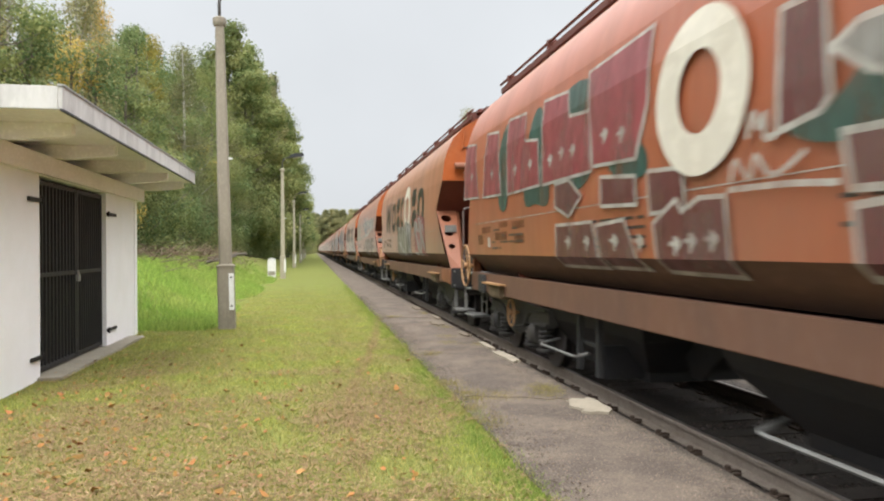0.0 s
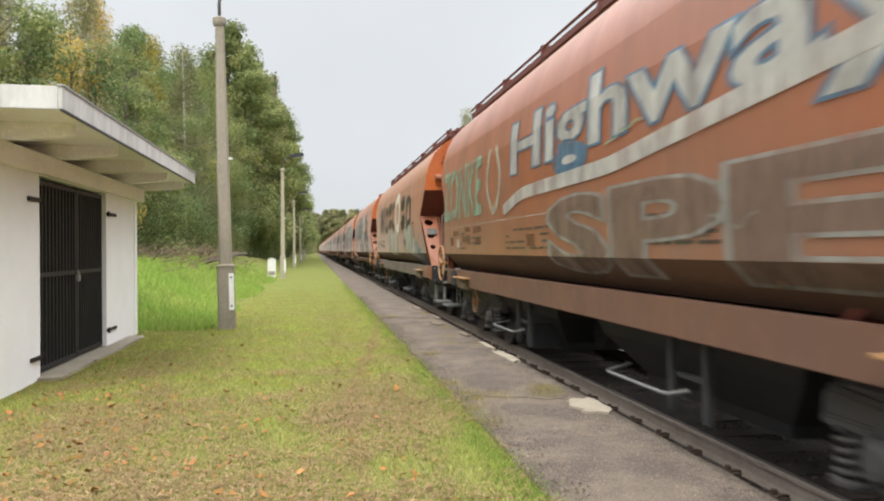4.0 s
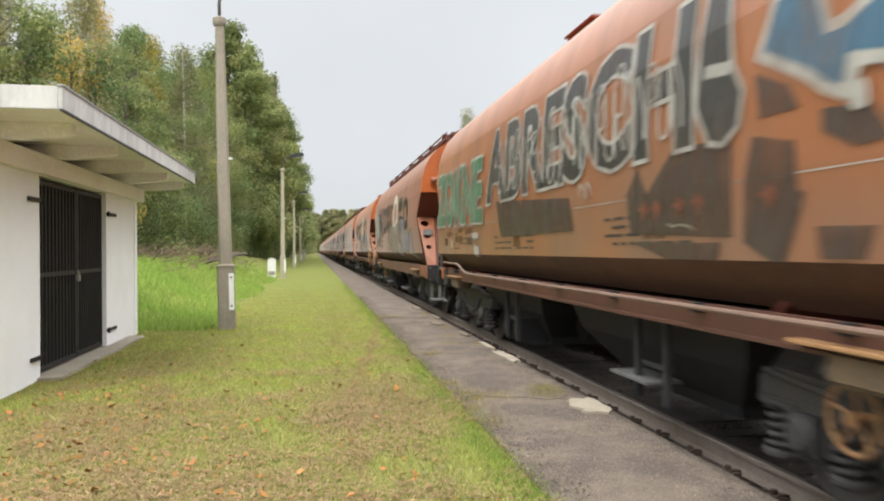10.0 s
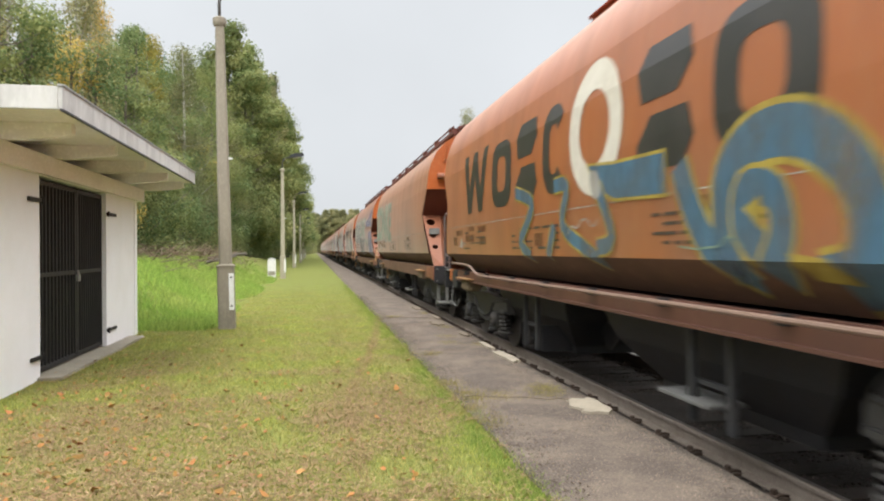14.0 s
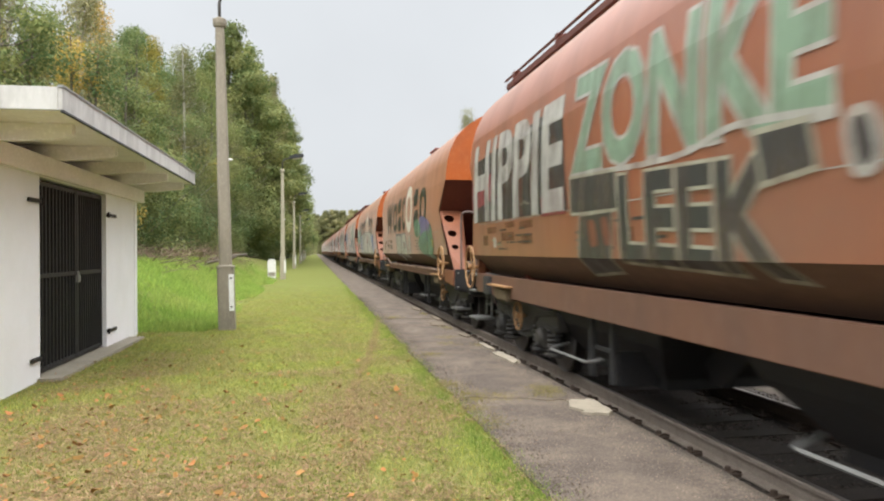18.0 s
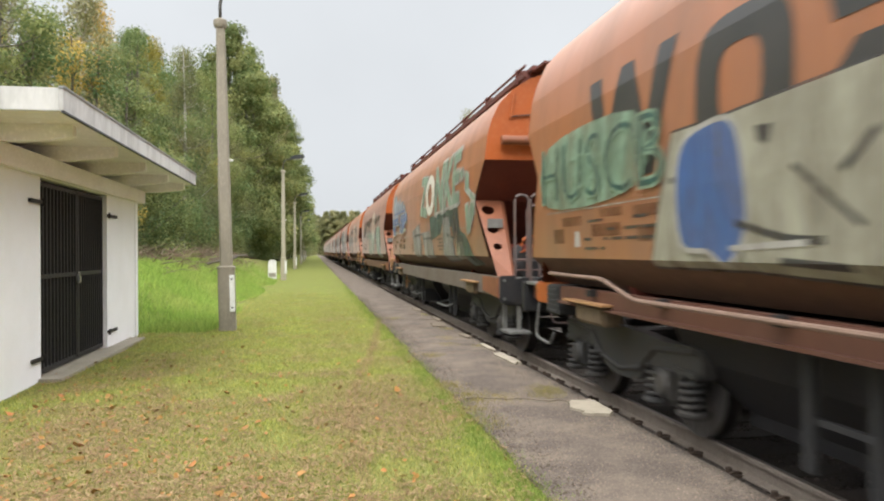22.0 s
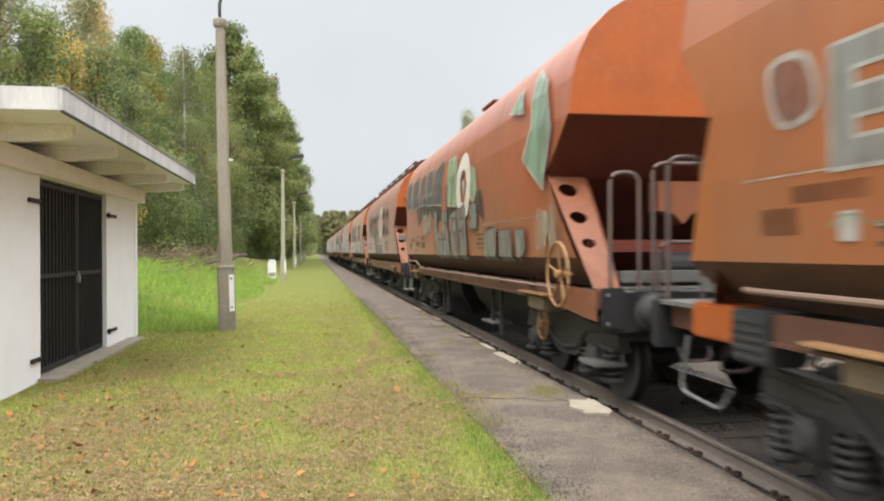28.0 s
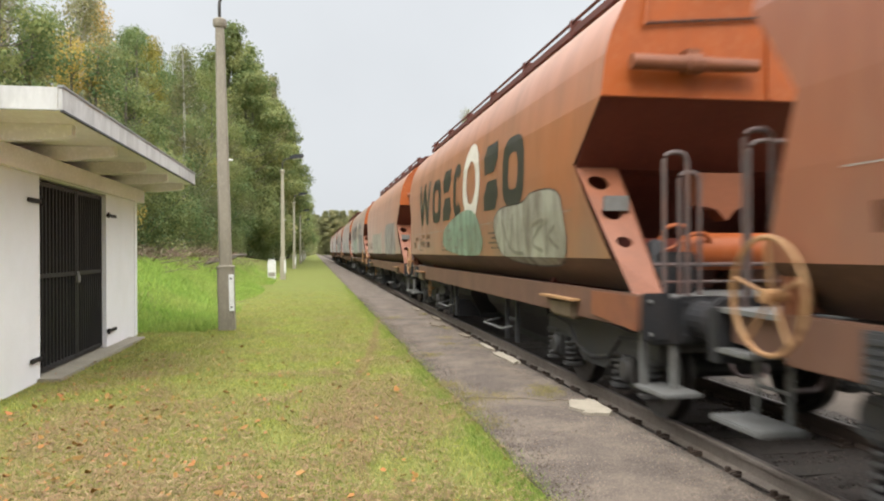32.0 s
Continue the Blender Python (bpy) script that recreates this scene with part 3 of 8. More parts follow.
# ---- the shed ----
def make_shed():
    X, Y0, Y1, XB = -2.88, 6.95, 12.78, -5.4
    D0, D1, DH = 8.45, 11.0, 2.18
    shed = empty("shed", pose(X, 9.7, 0))
    inv = shed.matrix_basis.inverted()

    def add(name, bm, mat, label="", parent=None):
        bm.transform(inv)
        return part(name, bm, mat, parent or shed, label)
    add("front_wall", boxed(X - 0.2, X, Y0, D0, -0.25, 2.38), WHITEWALL, "white limewashed masonry wall")
    add("front_wall", boxed(X - 0.2, X, D1, Y1, -0.25, 2.38), WHITEWALL, "white limewashed masonry wall")
    add("lintel", boxed(X - 0.2, X - 0.002, D0, D1, DH, 2.38), WHITEWALL)
    add("end_wall", boxed(XB, X - 0.2, Y1 - 0.2, Y1, -0.25, 2.38), WHITEWALL)
    add("end_wall", boxed(XB, X - 0.2, Y0, Y0 + 0.2, -0.25, 2.38), WHITEWALL)
    add("back_wall", boxed(XB - 0.2, XB, Y0, Y1, -0.25, 2.38), WHITEWALL)
    # floor and lining are coloured dark for the lack of light inside
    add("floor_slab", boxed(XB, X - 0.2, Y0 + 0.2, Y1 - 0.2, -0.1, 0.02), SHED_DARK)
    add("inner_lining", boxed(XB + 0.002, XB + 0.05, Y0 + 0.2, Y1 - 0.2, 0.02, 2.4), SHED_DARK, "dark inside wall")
    add("corner_strip", boxed(X - 0.02, X + 0.012, Y1 - 0.16, Y1 + 0.01, -0.1, 2.4, bev=0.004), WHITEWALL, "smooth rendered corner strip")
    add("lintel_beam", boxed(X - 0.1, X + 0.07, Y0 - 0.3, Y1 + 0.3, 2.19, 2.40, bev=0.01), SOFFIT, "cream-painted timber beam")
    # roof: slab, fascia boards, felt
    RX, R0, R1 = -2.05, 6.52, 13.42
    add("roof_deck", boxed(XB - 0.5, RX - 0.02, R0 + 0.02, R1 - 0.02, 2.55, 2.63), SOFFIT, "cream-painted boarded soffit")
    add("fascia", boxed(RX - 0.022, RX + 0.01, R0, R1, 2.54, 2.735, bev=0.006), FASCIA, "weathered white fascia board")
    add("fascia", boxed(XB - 0.5, RX - 0.022, R0, R0 + 0.03, 2.54, 2.735, bev=0.006), FASCIA)
    add("fascia", boxed(XB - 0.5, RX - 0.022, R1 - 0.03, R1, 2.54, 2.735, bev=0.006), FASCIA)
    add("roof_felt", boxed(XB - 0.5, RX - 0.025, R0 + 0.032, R1 - 0.032, 2.63, 2.72), ROOFING)
    add("drip_edge", boxed(RX - 0.03, RX + 0.022, R0 - 0.01, R1 + 0.01, 2.73, 2.75, bev=0.004), STEEL, "grey metal drip edge")
    # a dark strip takes the place of the shadow below the fascia board
    add("fascia_shadow_gap", boxed(RX - 0.012, RX + 0.014, R0, R1, 2.528, 2.546), LAMPDARK, "dark tarred lower edge")
    for y in (7.3, 8.78, 10.25, 11.75, 13.15):
        bm = prism(bmesh.new(), [(XB - 0.3, 2.548), (RX - 0.14, 2.548), (RX - 0.14, 2.45), (RX - 0.2, 2.425), (X + 0.25, 2.39), (XB - 0.3, 2.39)], y - 0.055, y + 0.055, "y")
        add("rafter", bm, SOFFIT)
    # threshold
    bm = boxed(X - 0.15, X + 0.24, D0 - 0.1, Y1 - 0.5, -0.1, 0.028, bev=0.012)
    add("threshold", bm, POLE, "mossy concrete threshold slab")
    # hinge plates on the wall
    for y0, y1, z in ((8.1, 8.46, 1.91), (8.15, 8.48, 0.24), (11.0, 11.45, 1.89), (11.0, 11.45, 0.25)):
        bm = boxed(X, X + 0.03, y0, y1, z - 0.022, z + 0.022, bev=0.005)
        lathe(bm, [(z - 0.04, 0.014), (z + 0.04, 0.014)], "z", 10, (X + 0.035, D0 if y0 < 9 else D1, 0))
        add("hinge", bm, IRON, "dark iron strap hinge")
    tagged(shed, "white flat-roofed masonry shed with a barred steel gate", "shed")
    # the gate: two leaves
    mid = 9.85
    for a, b in ((D0 + 0.02, mid - 0.01), (mid + 0.01, D1 - 0.02)):
        gate = empty("gate_leaf", pose(X - 0.07, (a + b) / 2, 0.05))
        gi = gate.matrix_basis.inverted()

        def piece(name, bm, mat=GATE, label=""):
            bm.transform(gi)
            return part(name, bm, mat, gate, label)
        x0, x1 = X - 0.09, X - 0.05
        for y in (a, b - 0.05):
            piece("stile", boxed(x0, x1, y, y + 0.05, 0.05, 2.15, bev=0.004))
        for z in (0.05, 1.08, 2.10):
            piece("rail", boxed(x0 + 0.002, x1 - 0.002, a + 0.05, b - 0.05, z, z + 0.05, bev=0.004))
        count = 11
        for i in range(count):
            y = a + 0.05 + (b - a - 0.1) * (i + 0.5) / count
            piece("bar", boxed(x0 + 0.008, x1 - 0.008, y - 0.011, y + 0.011, 0.1, 2.10))
        # added dark sheet stands in for the dim inside seen between the bars
        piece("backing_sheet", boxed(x0 - 0.012, x0 - 0.004, a + 0.02, b - 0.02, 0.08, 2.13), GATE, "thin dark steel sheet behind the bars")
        tagged(gate, "closed black barred steel gate leaf of the shed", "gate", group="gate leaves of the shed")
    lock = empty("padlock", pose(X - 0.03, mid, 1.08))
    bm = boxed(-0.018, 0.02, -0.04, 0.04, -0.09, 0.0, bev=0.008)
    part("lock_body", bm, STEEL, lock)
    part("shackle", tube(bmesh.new(), bent([(0, -0.025, -0.005), (0, -0.025, 0.045), (0, 0.025, 0.045), (0, 0.025, -0.005)], 0.02), 0.006, 6), STEEL, lock)
    tagged(lock, "small bright steel padlock on the gate", "padlock")


make_shed()


# ---- lamp posts ----
def make_lamp_post(mat, m, label):
    post = empty("street_lamp", m)
    bm = prism(bmesh.new(), [(-0.14, -0.14), (0.14, -0.14), (0.14, 0.14), (-0.14, 0.14)], -0.2, 1.08, "z")
    bmesh.ops.bevel(bm, geom=[e for e in bm.edges if abs(e.verts[0].co.z - e.verts[1].co.z) > 0.5], offset=0.035, segments=2, affect="EDGES")
    part("base_section", bm, mat, post)
    bm = bmesh.new()
    prof = [(1.08, 0.15), (1.11, 0.15), (1.13, 0.104), (2.6, 0.098), (4.2, 0.084), (5.34, 0.07)]
    rings = []
    for z, r in prof:
        rings.append([bm.verts.new((r * sx, r * sy, z)) for sx, sy in ((-1, -0.7), (-0.7, -1), (0.7, -1), (1, -0.7), (1, 0.7), (0.7, 1), (-0.7, 1), (-1, 0.7))])
    for a, b in zip(rings, rings[1:]):
        for k in range(8):
            bm.faces.new((a[k], a[(k + 1) % 8], b[(k + 1) % 8], b[k]))
    bm.faces.new(rings[-1])
    bm.faces.new(rings[0][::-1])
    part("shaft", bm, mat, post)
    part("collar", lathe(bmesh.new(), [(5.31, 0.1), (5.36, 0.118), (5.44, 0.118), (5.47, 0.07)], "z", 16), mat, post)
    arm = bent([(0, 0, 5.4), (0, 0, 5.78), (0.12, 0, 5.98), (0.52, 0, 6.06)], 0.16, 6)
    part("arm", tube(bmesh.new(), arm, 0.028, 8), BOGIE, post, "grey steel gooseneck arm", True)
    bm = bmesh.new()
    prism(bm, [(0.36, 5.99), (0.95, 6.06), (1.06, 6.13), (1.0, 6.25), (0.6, 6.22), (0.36, 6.12)], -0.15, 0.15, "y")
    head = part("lamp_head", bm, LAMPDARK, post, "dark lamp head")
    part("diffuser", prism(bmesh.new(), [(0.5, 6.004), (0.9, 6.052), (0.88, 6.02), (0.52, 5.975)], -0.08, 0.08, "y"), WHITE, head, "pale lamp glass")
    hatch = boxed(0.06, 0.145, -0.152, -0.142, 0.33, 0.97, bev=0.003)
    h = part("hatch", hatch, WHITE, post, "white enamel hatch plate")
    for z in (0.4, 0.9):
        part("screw", lathe(bmesh.new(), [(-0.156, 0.018), (-0.15, 0.018)], "y", 8, (0.1, 0, z)), LAMPDARK, h)
    bm = tube(bmesh.new(), [(0.085, -0.02, 2.98), (0.16, -0.03, 2.98)], 0.02, 8)
    part("insulator", bm, WHITE, post, "small white porcelain stud")
    return tagged(post, label, "street lamp", group="lamp posts along the platform")


lamp = make_lamp_post(POLE, pose(-1.5, 13.35, 0, 0, -1.1, 0), "weathered brown concrete lamp post with a white hatch")
for y, dx in ((37.2, 0), (61.0, -0.05), (85, 0.02), (109, 0), (133, 0)):
    c = copy_thing(lamp, pose(-1.5 + dx, y, ground_z(-1.5, y), 0, 0, 3))
    for o in c.children:
        if o.name.startswith(("base", "shaft", "collar")):
            o.material_slots[0].link = "OBJECT"
            o.material_slots[0].material = POLE_PALE
    tagged(c, "pale concrete lamp post with a dark lamp head")
marker = empty("marker_post", pose(-2.12, 38.6, ground_z(-2.12, 38.6)))
part("block", prism(bmesh.new(), [(-0.2, -0.2), (0.2, -0.2), (0.2, 0.85), (0.14, 0.95), (-0.14, 0.95), (-0.2, 0.85)], -0.12, 0.12, "y"), WHITE, marker)
part("band", boxed(-0.17, 0.17, -0.128, -0.121, 0.1, 0.3), CONCRETE, marker, "grey lower panel")
tagged(marker, "white-painted concrete marker block in the grass", "marker")
# a distant signal and crossing
sig = empty("signal", pose(3.6, 300, -0.5))
part("post", tube(bmesh.new(), [(-3.0, 0, 0), (-3.0, 0, 4.2)], 0.09, 8), POLE, sig)
part("head", boxed(-3.3, -2.7, -0.1, 0.1, 3.6, 4.7, bev=0.02), LAMPDARK, sig)
glow = bpy.data.materials.new("signal_lamp_glow")
glow.use_nodes = True
gb = glow.node_tree.nodes["Principled BSDF"]
gb.inputs["Emission Color"].default_value, gb.inputs["Emission Strength"].default_value = (0.75, 0.9, 1.0, 1), 1.6
part("lamp", lathe(bmesh.new(), [(-0.13, 0.2), (-0.11, 0.2)], "y", 12, (-3.0, 0, 4.0)), glow, sig, "lit white signal lamp")
tagged(sig, "distant railway signal with a white lamp", "signal")


# ---- plants ----
def leaves(rs, c, size, out):
    """A leaf quad at each of the places c, turned roughly outward from its clump: verts and faces."""
    n = len(c)
    f = out + rs.normal(0, 0.42, (n, 3)) + [0, 0, 0.25]
    a = np.cross(f, rs.normal(0, 1, (n, 3)))
    a /= np.linalg.norm(a, axis=1)[:, None] + 1e-9
    b = np.cross(a, f)
    b /= np.linalg.norm(b, axis=1)[:, None] + 1e-9
    s = rs.uniform(0.6, 1.3, n)[:, None] * size
    v = np.stack([c - a * s, c - b * s * 0.6, c + a * s, c + b * s * 0.6], 1).reshape(-1, 3)
    return v, np.arange(4 * n).reshape(-1, 4)


def profile(q, birch, low):
    """The crown's width over its height: round for broad trees, tapering for birches."""
    u = np.clip((q - low) / (1 - low), 0, 1)
    return np.sin(np.pi * u ** 0.8) ** 0.55 * (1 - 0.35 * u) if not birch else (1 - u) ** 0.7 * np.minimum(1, 0.6 + 1.5 * u)


def crown_places(rs, height, spread, birch, low, count, seed):
    """Where the leaves hang: clumps round the limbs' ends with gaps between; a birch's hang in strands."""
    n = int(10 + height * 1.0)
    q = low + (1 - low) * np.linspace(0.02, 0.97, n) ** 0.92
    a = np.arange(n) * 2.4 + rs.normal(0, 0.5, n)
    size = spread * rs.uniform(0.24, 0.48, n) * (1.15 - 0.6 * q)
    rad = np.maximum(spread * profile(q, birch, low) * rs.uniform(0.4, 1.15, n) - size * 0.4, 0)
    mid = np.column_stack([np.cos(a) * rad, np.sin(a) * rad, q * height - size * 0.3])
    pick = rs.choice(n, count, p=size ** 2 / (size ** 2).sum())
    d = rs.normal(0, 1, (count, 3))
    d /= np.linalg.norm(d, axis=1)[:, None]
    out_way = d.copy()
    d *= (rs.uniform(0.15, 1.0, count) ** 0.45 * (1 + 0.25 * np.sin(d[:, 0] * 7 + pick) + rs.normal(0, 0.12, count)))[:, None]
    p = mid[pick] + d * size[pick][:, None] * [1.1, 1.1, 0.75]
    if birch:
        tops = p[: len(p) // 12]
        k = 10
        s = np.repeat(tops, k, 0)
        s[:, 2] -= rs.uniform(0, 1.1, len(s))
        s[:, :2] += rs.normal(0, 0.08, (len(s), 2))
        out_way = np.concatenate([np.repeat(out_way[: len(p) // 12], k, 0), out_way[: len(p) // 4]])
        p = np.concatenate([s, p[: len(p) // 4]])
    p[:, 2] = np.clip(p[:, 2], 0.3, None)
    return p, out_way


def make_tree(height, spread, tint, seed, birch=False, low=0.1, per=270, size=0.052, label=""):
    rs = np.random.RandomState(seed)
    r = random.Random(seed)
    tree = empty("tree")
    bm = bmesh.new()
    lean = (r.uniform(-0.03, 0.03), r.uniform(-0.03, 0.03))
    trunk = [(lean[0] * z + 0.12 * math.sin(z * 0.5 + seed), lean[1] * z + 0.1 * math.cos(z * 0.4 + seed), z) for z in np.linspace(-0.3, height * 0.96, 12)]
    tube(bm, trunk, 0.012 * height + 0.03, 7, taper=0.02)
    n = int(12 + height * 1.6)
    for i in range(n):
        q = low + (0.97 - low) * (i + r.random()) / n
        z = height * q
        reach = spread * float(profile(q, birch, low)) * r.uniform(0.5, 0.95) + 0.1
        a = r.uniform(0, 2 * math.pi)
        k = min(int(q * 11), 11)
        p0 = Vector(trunk[k])
        p2 = p0 + Vector((math.cos(a) * reach, math.sin(a) * reach, reach * r.uniform(0.2, 0.8)))
        p1 = (p0 + p2) / 2 + Vector((0, 0, -reach * 0.1))
        tube(bm, [p0, p1, p2], 0.012 + 0.014 * reach, 4, taper=0.006)
        if r.random() < 0.6:
            side = p1 + Vector((r.uniform(-1, 1), r.uniform(-1, 1), r.uniform(0, 0.7))) * reach * 0.45
            tube(bm, [p1, side], 0.012, 3, taper=0.005)
    part("trunk", bm, BIRCH if birch else BARK, tree)
    p, out_way = crown_places(rs, height, spread, birch, low, int(per * height * (7 if not birch else 6)), seed)
    v, f = leaves(rs, p, size, out_way)
    raw("crown", v, f, LEAF[tint], tree)
    return tagged(tree, label, "tree", group="trees of the forest edge")


KINDS = [
    make_tree(7.6, 2.5, "gold", 1, label="young tree with golden autumn leaves at the forest edge"),
    make_tree(11.5, 2.3, "olive", 2, True, label="slender birch with thinning olive leaves"),
    make_tree(12.5, 3.6, "mid", 3, label="broad mid-green deciduous tree at the forest edge"),
    make_tree(14.5, 2.6, "olive", 4, True, label="tall birch with hanging olive-yellow twigs"),
    make_tree(16, 4.2, "green", 5, size=0.07, label="dense deep-green deciduous tree"),
    make_tree(19, 4.6, "mid", 6, size=0.12, label="tall mid-green deciduous tree"),
    make_tree(22, 5.6, "green", 7, size=0.15, label="tall dark green forest tree"),
    make_tree(20.5, 3.2, "olive", 8, True, size=0.12, label="tall thin-crowned birch of the forest edge"),
    make_tree(5.0, 2.6, "mid", 9, low=0.02, label="bushy young green tree on the bank"),
    make_tree(3.6, 2.2, "green", 10, low=0.02, label="dark green bush under the trees"),
    make_tree(8.0, 2.6, "mid", 11, label="small mid-green tree at the forest edge"),
    make_tree(11, 3.3, "green", 12, label="dark green deciduous tree behind the shed"),
    make_tree(17.5, 2.9, "olive", 13, True, size=0.1, label="tall birch with thin olive foliage"),
    make_tree(13, 2.5, "gold", 14, True, label="birch turning golden yellow"),
    make_tree(25, 5.8, "mid", 15, size=0.16, label="very tall mid-green forest tree"),
    make_tree(7.0, 2.9, "green", 16, low=0.03, label="dense dark green young tree of the forest edge"),
]
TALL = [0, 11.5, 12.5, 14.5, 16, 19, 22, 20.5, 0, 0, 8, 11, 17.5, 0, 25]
rt = random.Random(21)
spots = []


def treeline_height(x, y):
    """How tall the wood stands: fitted so the treeline matches the camera's view."""
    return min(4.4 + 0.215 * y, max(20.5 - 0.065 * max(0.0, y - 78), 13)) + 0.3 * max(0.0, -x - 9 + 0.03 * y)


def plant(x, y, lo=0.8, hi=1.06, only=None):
    h = treeline_height(x, y) * rt.uniform(lo, hi)
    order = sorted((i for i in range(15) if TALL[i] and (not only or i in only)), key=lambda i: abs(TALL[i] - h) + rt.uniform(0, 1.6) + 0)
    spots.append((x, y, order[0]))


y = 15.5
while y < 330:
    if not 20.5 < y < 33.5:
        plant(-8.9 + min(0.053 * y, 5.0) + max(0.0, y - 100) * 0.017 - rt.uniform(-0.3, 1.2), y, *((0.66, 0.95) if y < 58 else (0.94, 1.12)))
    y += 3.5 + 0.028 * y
# beyond 52 m only dark-leaved kinds, standing in for shade between crowns
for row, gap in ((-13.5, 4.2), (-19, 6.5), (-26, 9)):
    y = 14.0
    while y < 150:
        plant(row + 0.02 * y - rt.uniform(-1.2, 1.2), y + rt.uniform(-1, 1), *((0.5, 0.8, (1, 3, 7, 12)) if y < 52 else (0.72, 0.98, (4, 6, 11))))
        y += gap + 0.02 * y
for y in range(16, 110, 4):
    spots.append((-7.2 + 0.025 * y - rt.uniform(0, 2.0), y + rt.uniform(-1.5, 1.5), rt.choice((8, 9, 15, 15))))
spots += [(-8.3, 21.8, 10), (-7.7, 25.2, 0), (-8.3, 28.6, 1), (-6.9, 29.5, 10), (-8.0, 32.0, 10), (-9.6, 23.5, 0), (-10.5, 27, 1), (-7.6, 34.5, 10), (-10.3, 38, 13), (-15.5, 39, 13), (-12.4, 31, 1), (-9.0, 44, 13), (-7.2, 50, 0), (-11, 21, 0)]
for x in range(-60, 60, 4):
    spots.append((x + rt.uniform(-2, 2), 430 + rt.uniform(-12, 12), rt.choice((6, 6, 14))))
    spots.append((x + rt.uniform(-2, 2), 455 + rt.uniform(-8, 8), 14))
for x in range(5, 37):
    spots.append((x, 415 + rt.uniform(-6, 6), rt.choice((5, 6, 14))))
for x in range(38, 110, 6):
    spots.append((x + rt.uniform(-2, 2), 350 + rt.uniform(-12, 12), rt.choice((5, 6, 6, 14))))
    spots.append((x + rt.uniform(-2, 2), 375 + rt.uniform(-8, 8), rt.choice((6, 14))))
spots += [(13.4, 63, 3), (17, 38, 9), (19, 30, 9), (16, 52, 8), (15, 22, 9), (18, 75, 8), (20, 95, 8), (22, 120, 8), (14, 14, 9), (13, 6, 9), (24, 160, 10), (27, 210, 2), (30, 280, 4)]
spots += [(-26 - k, 22 + 3.1 * k, k) for k in range(16) if k not in [q[2] for q in spots]]
used = set()
for x, y, k in spots:
    far_haze = y > 340
    m = pose(x, y, ground_z(x, y) - 0.05, 0, 0, rt.uniform(0, 360))
    if k in used:
        c = copy_thing(KINDS[k], m)
        # paler olive leaves on the far trees stand in for haze
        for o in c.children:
            if far_haze and o.name.startswith("crown"):
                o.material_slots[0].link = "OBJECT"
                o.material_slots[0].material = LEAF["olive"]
    else:
        KINDS[k].matrix_basis = m
        used.add(k)


def blades(name, mat, n, place, height, width, seed):
    """Grass blades: thin bent triangles at random places."""
    rs = np.random.RandomState(seed)
    xy = place(rs, n)
    z = np.array([ground_z(a, b) for a, b in xy])
    p = np.column_stack([xy, z])
    a = rs.uniform(0, 6.283, len(p))
    d = np.column_stack([np.cos(a), np.sin(a), np.zeros(len(p))])
    h = rs.uniform(0.5, 1.2, len(p))[:, None] * height
    tip = p + np.column_stack([rs.normal(0, 0.5, (len(p), 2)), np.ones(len(p))]) * h
    w = width * rs.uniform(0.7, 1.4, len(p))[:, None]
    v = np.stack([p - d * w - [0, 0, 0.005], p + d * w - [0, 0, 0.005], tip], 1).reshape(-1, 3)
    return raw(name, v, np.arange(len(v)).reshape(-1, 3), mat)


def lawn_place(rs, n):
    y = -3.0 + 34 * rs.beta(1.5, 3.2, n)
    x = rs.uniform(-4.8, 1.3, n)
    keep = ~((x < -2.85) & (y > 6.8) & (y < 12.7)) & ~((x < -1.9) & (y > 13.2))
    return np.column_stack([x, y])[keep]


tagged(blades("lawn_grass", BLADE, 430000, lawn_place, 0.032, 0.0035, 5), "short yellow-green lawn grass", "grass", kind="stuff")


def lush_place(rs, n):
    y = 13.2 + 34 * rs.beta(0.9, 2.2, n)
    x = rs.uniform(-9, -1.7, n)
    edge = -1.75 - 0.35 * np.sin(y * 0.7)
    return np.column_stack([x, y])[x < edge]


tagged(blades("meadow_grass", LUSH, 80000, lush_place, 0.17, 0.008, 6), "lush bright green grass on the bank", "grass", kind="stuff")


def rim_place(rs, n):
    y = 3.3 + 30 * rs.beta(0.8, 2.2, n)
    wave = np.array([0.1 * noise.noise((0, v * 1.1, 6)) + 0.06 * noise.noise((0, v * 3.5, 2)) for v in y])
    return np.column_stack([1.2 + wave + rs.normal(0, 0.08, n), y])


tagged(blades("edge_grass", EDGEGREEN, 14000, rim_place, 0.036, 0.004, 7), "bright green grass along the asphalt", "grass", kind="stuff")


def tuft_place(rs, n):
    c = np.array([(2.18, 6.85), (2.25, 6.8), (2.1, 6.6), (1.45, 6.5), (1.42, 6.75), (2.38, 10.2), (2.3, 12.6), (2.4, 15.5), (1.6, 14.8), (1.9, 10.4), (1.7, 6.55), (1.34, 6.1), (1.36, 5.6), (1.33, 7.3), (2.0, 11.2), (1.5, 9.4)])[rs.randint(0, 16, n)]
    return c + rs.normal(0, 1, (n, 2)) * [0.09, 0.13]


tagged(blades("platform_weeds", WEED, 9000, tuft_place, 0.045, 0.0035, 8), "dry weeds in the cracked platform", "weeds", kind="stuff")


def trail_place(rs, n):
    """A faint worn line in the grass that runs along the asphalt and bends away from it."""
    y = rs.uniform(3.4, 15, n)
    x = np.interp(y, [3.4, 5.4, 6.3, 7.6, 9.5, 12, 15], [0.28, 0.29, 0.3, 0.42, 0.7, 1.0, 1.3])
    return np.column_stack([x + rs.normal(0, 0.035, n), y])


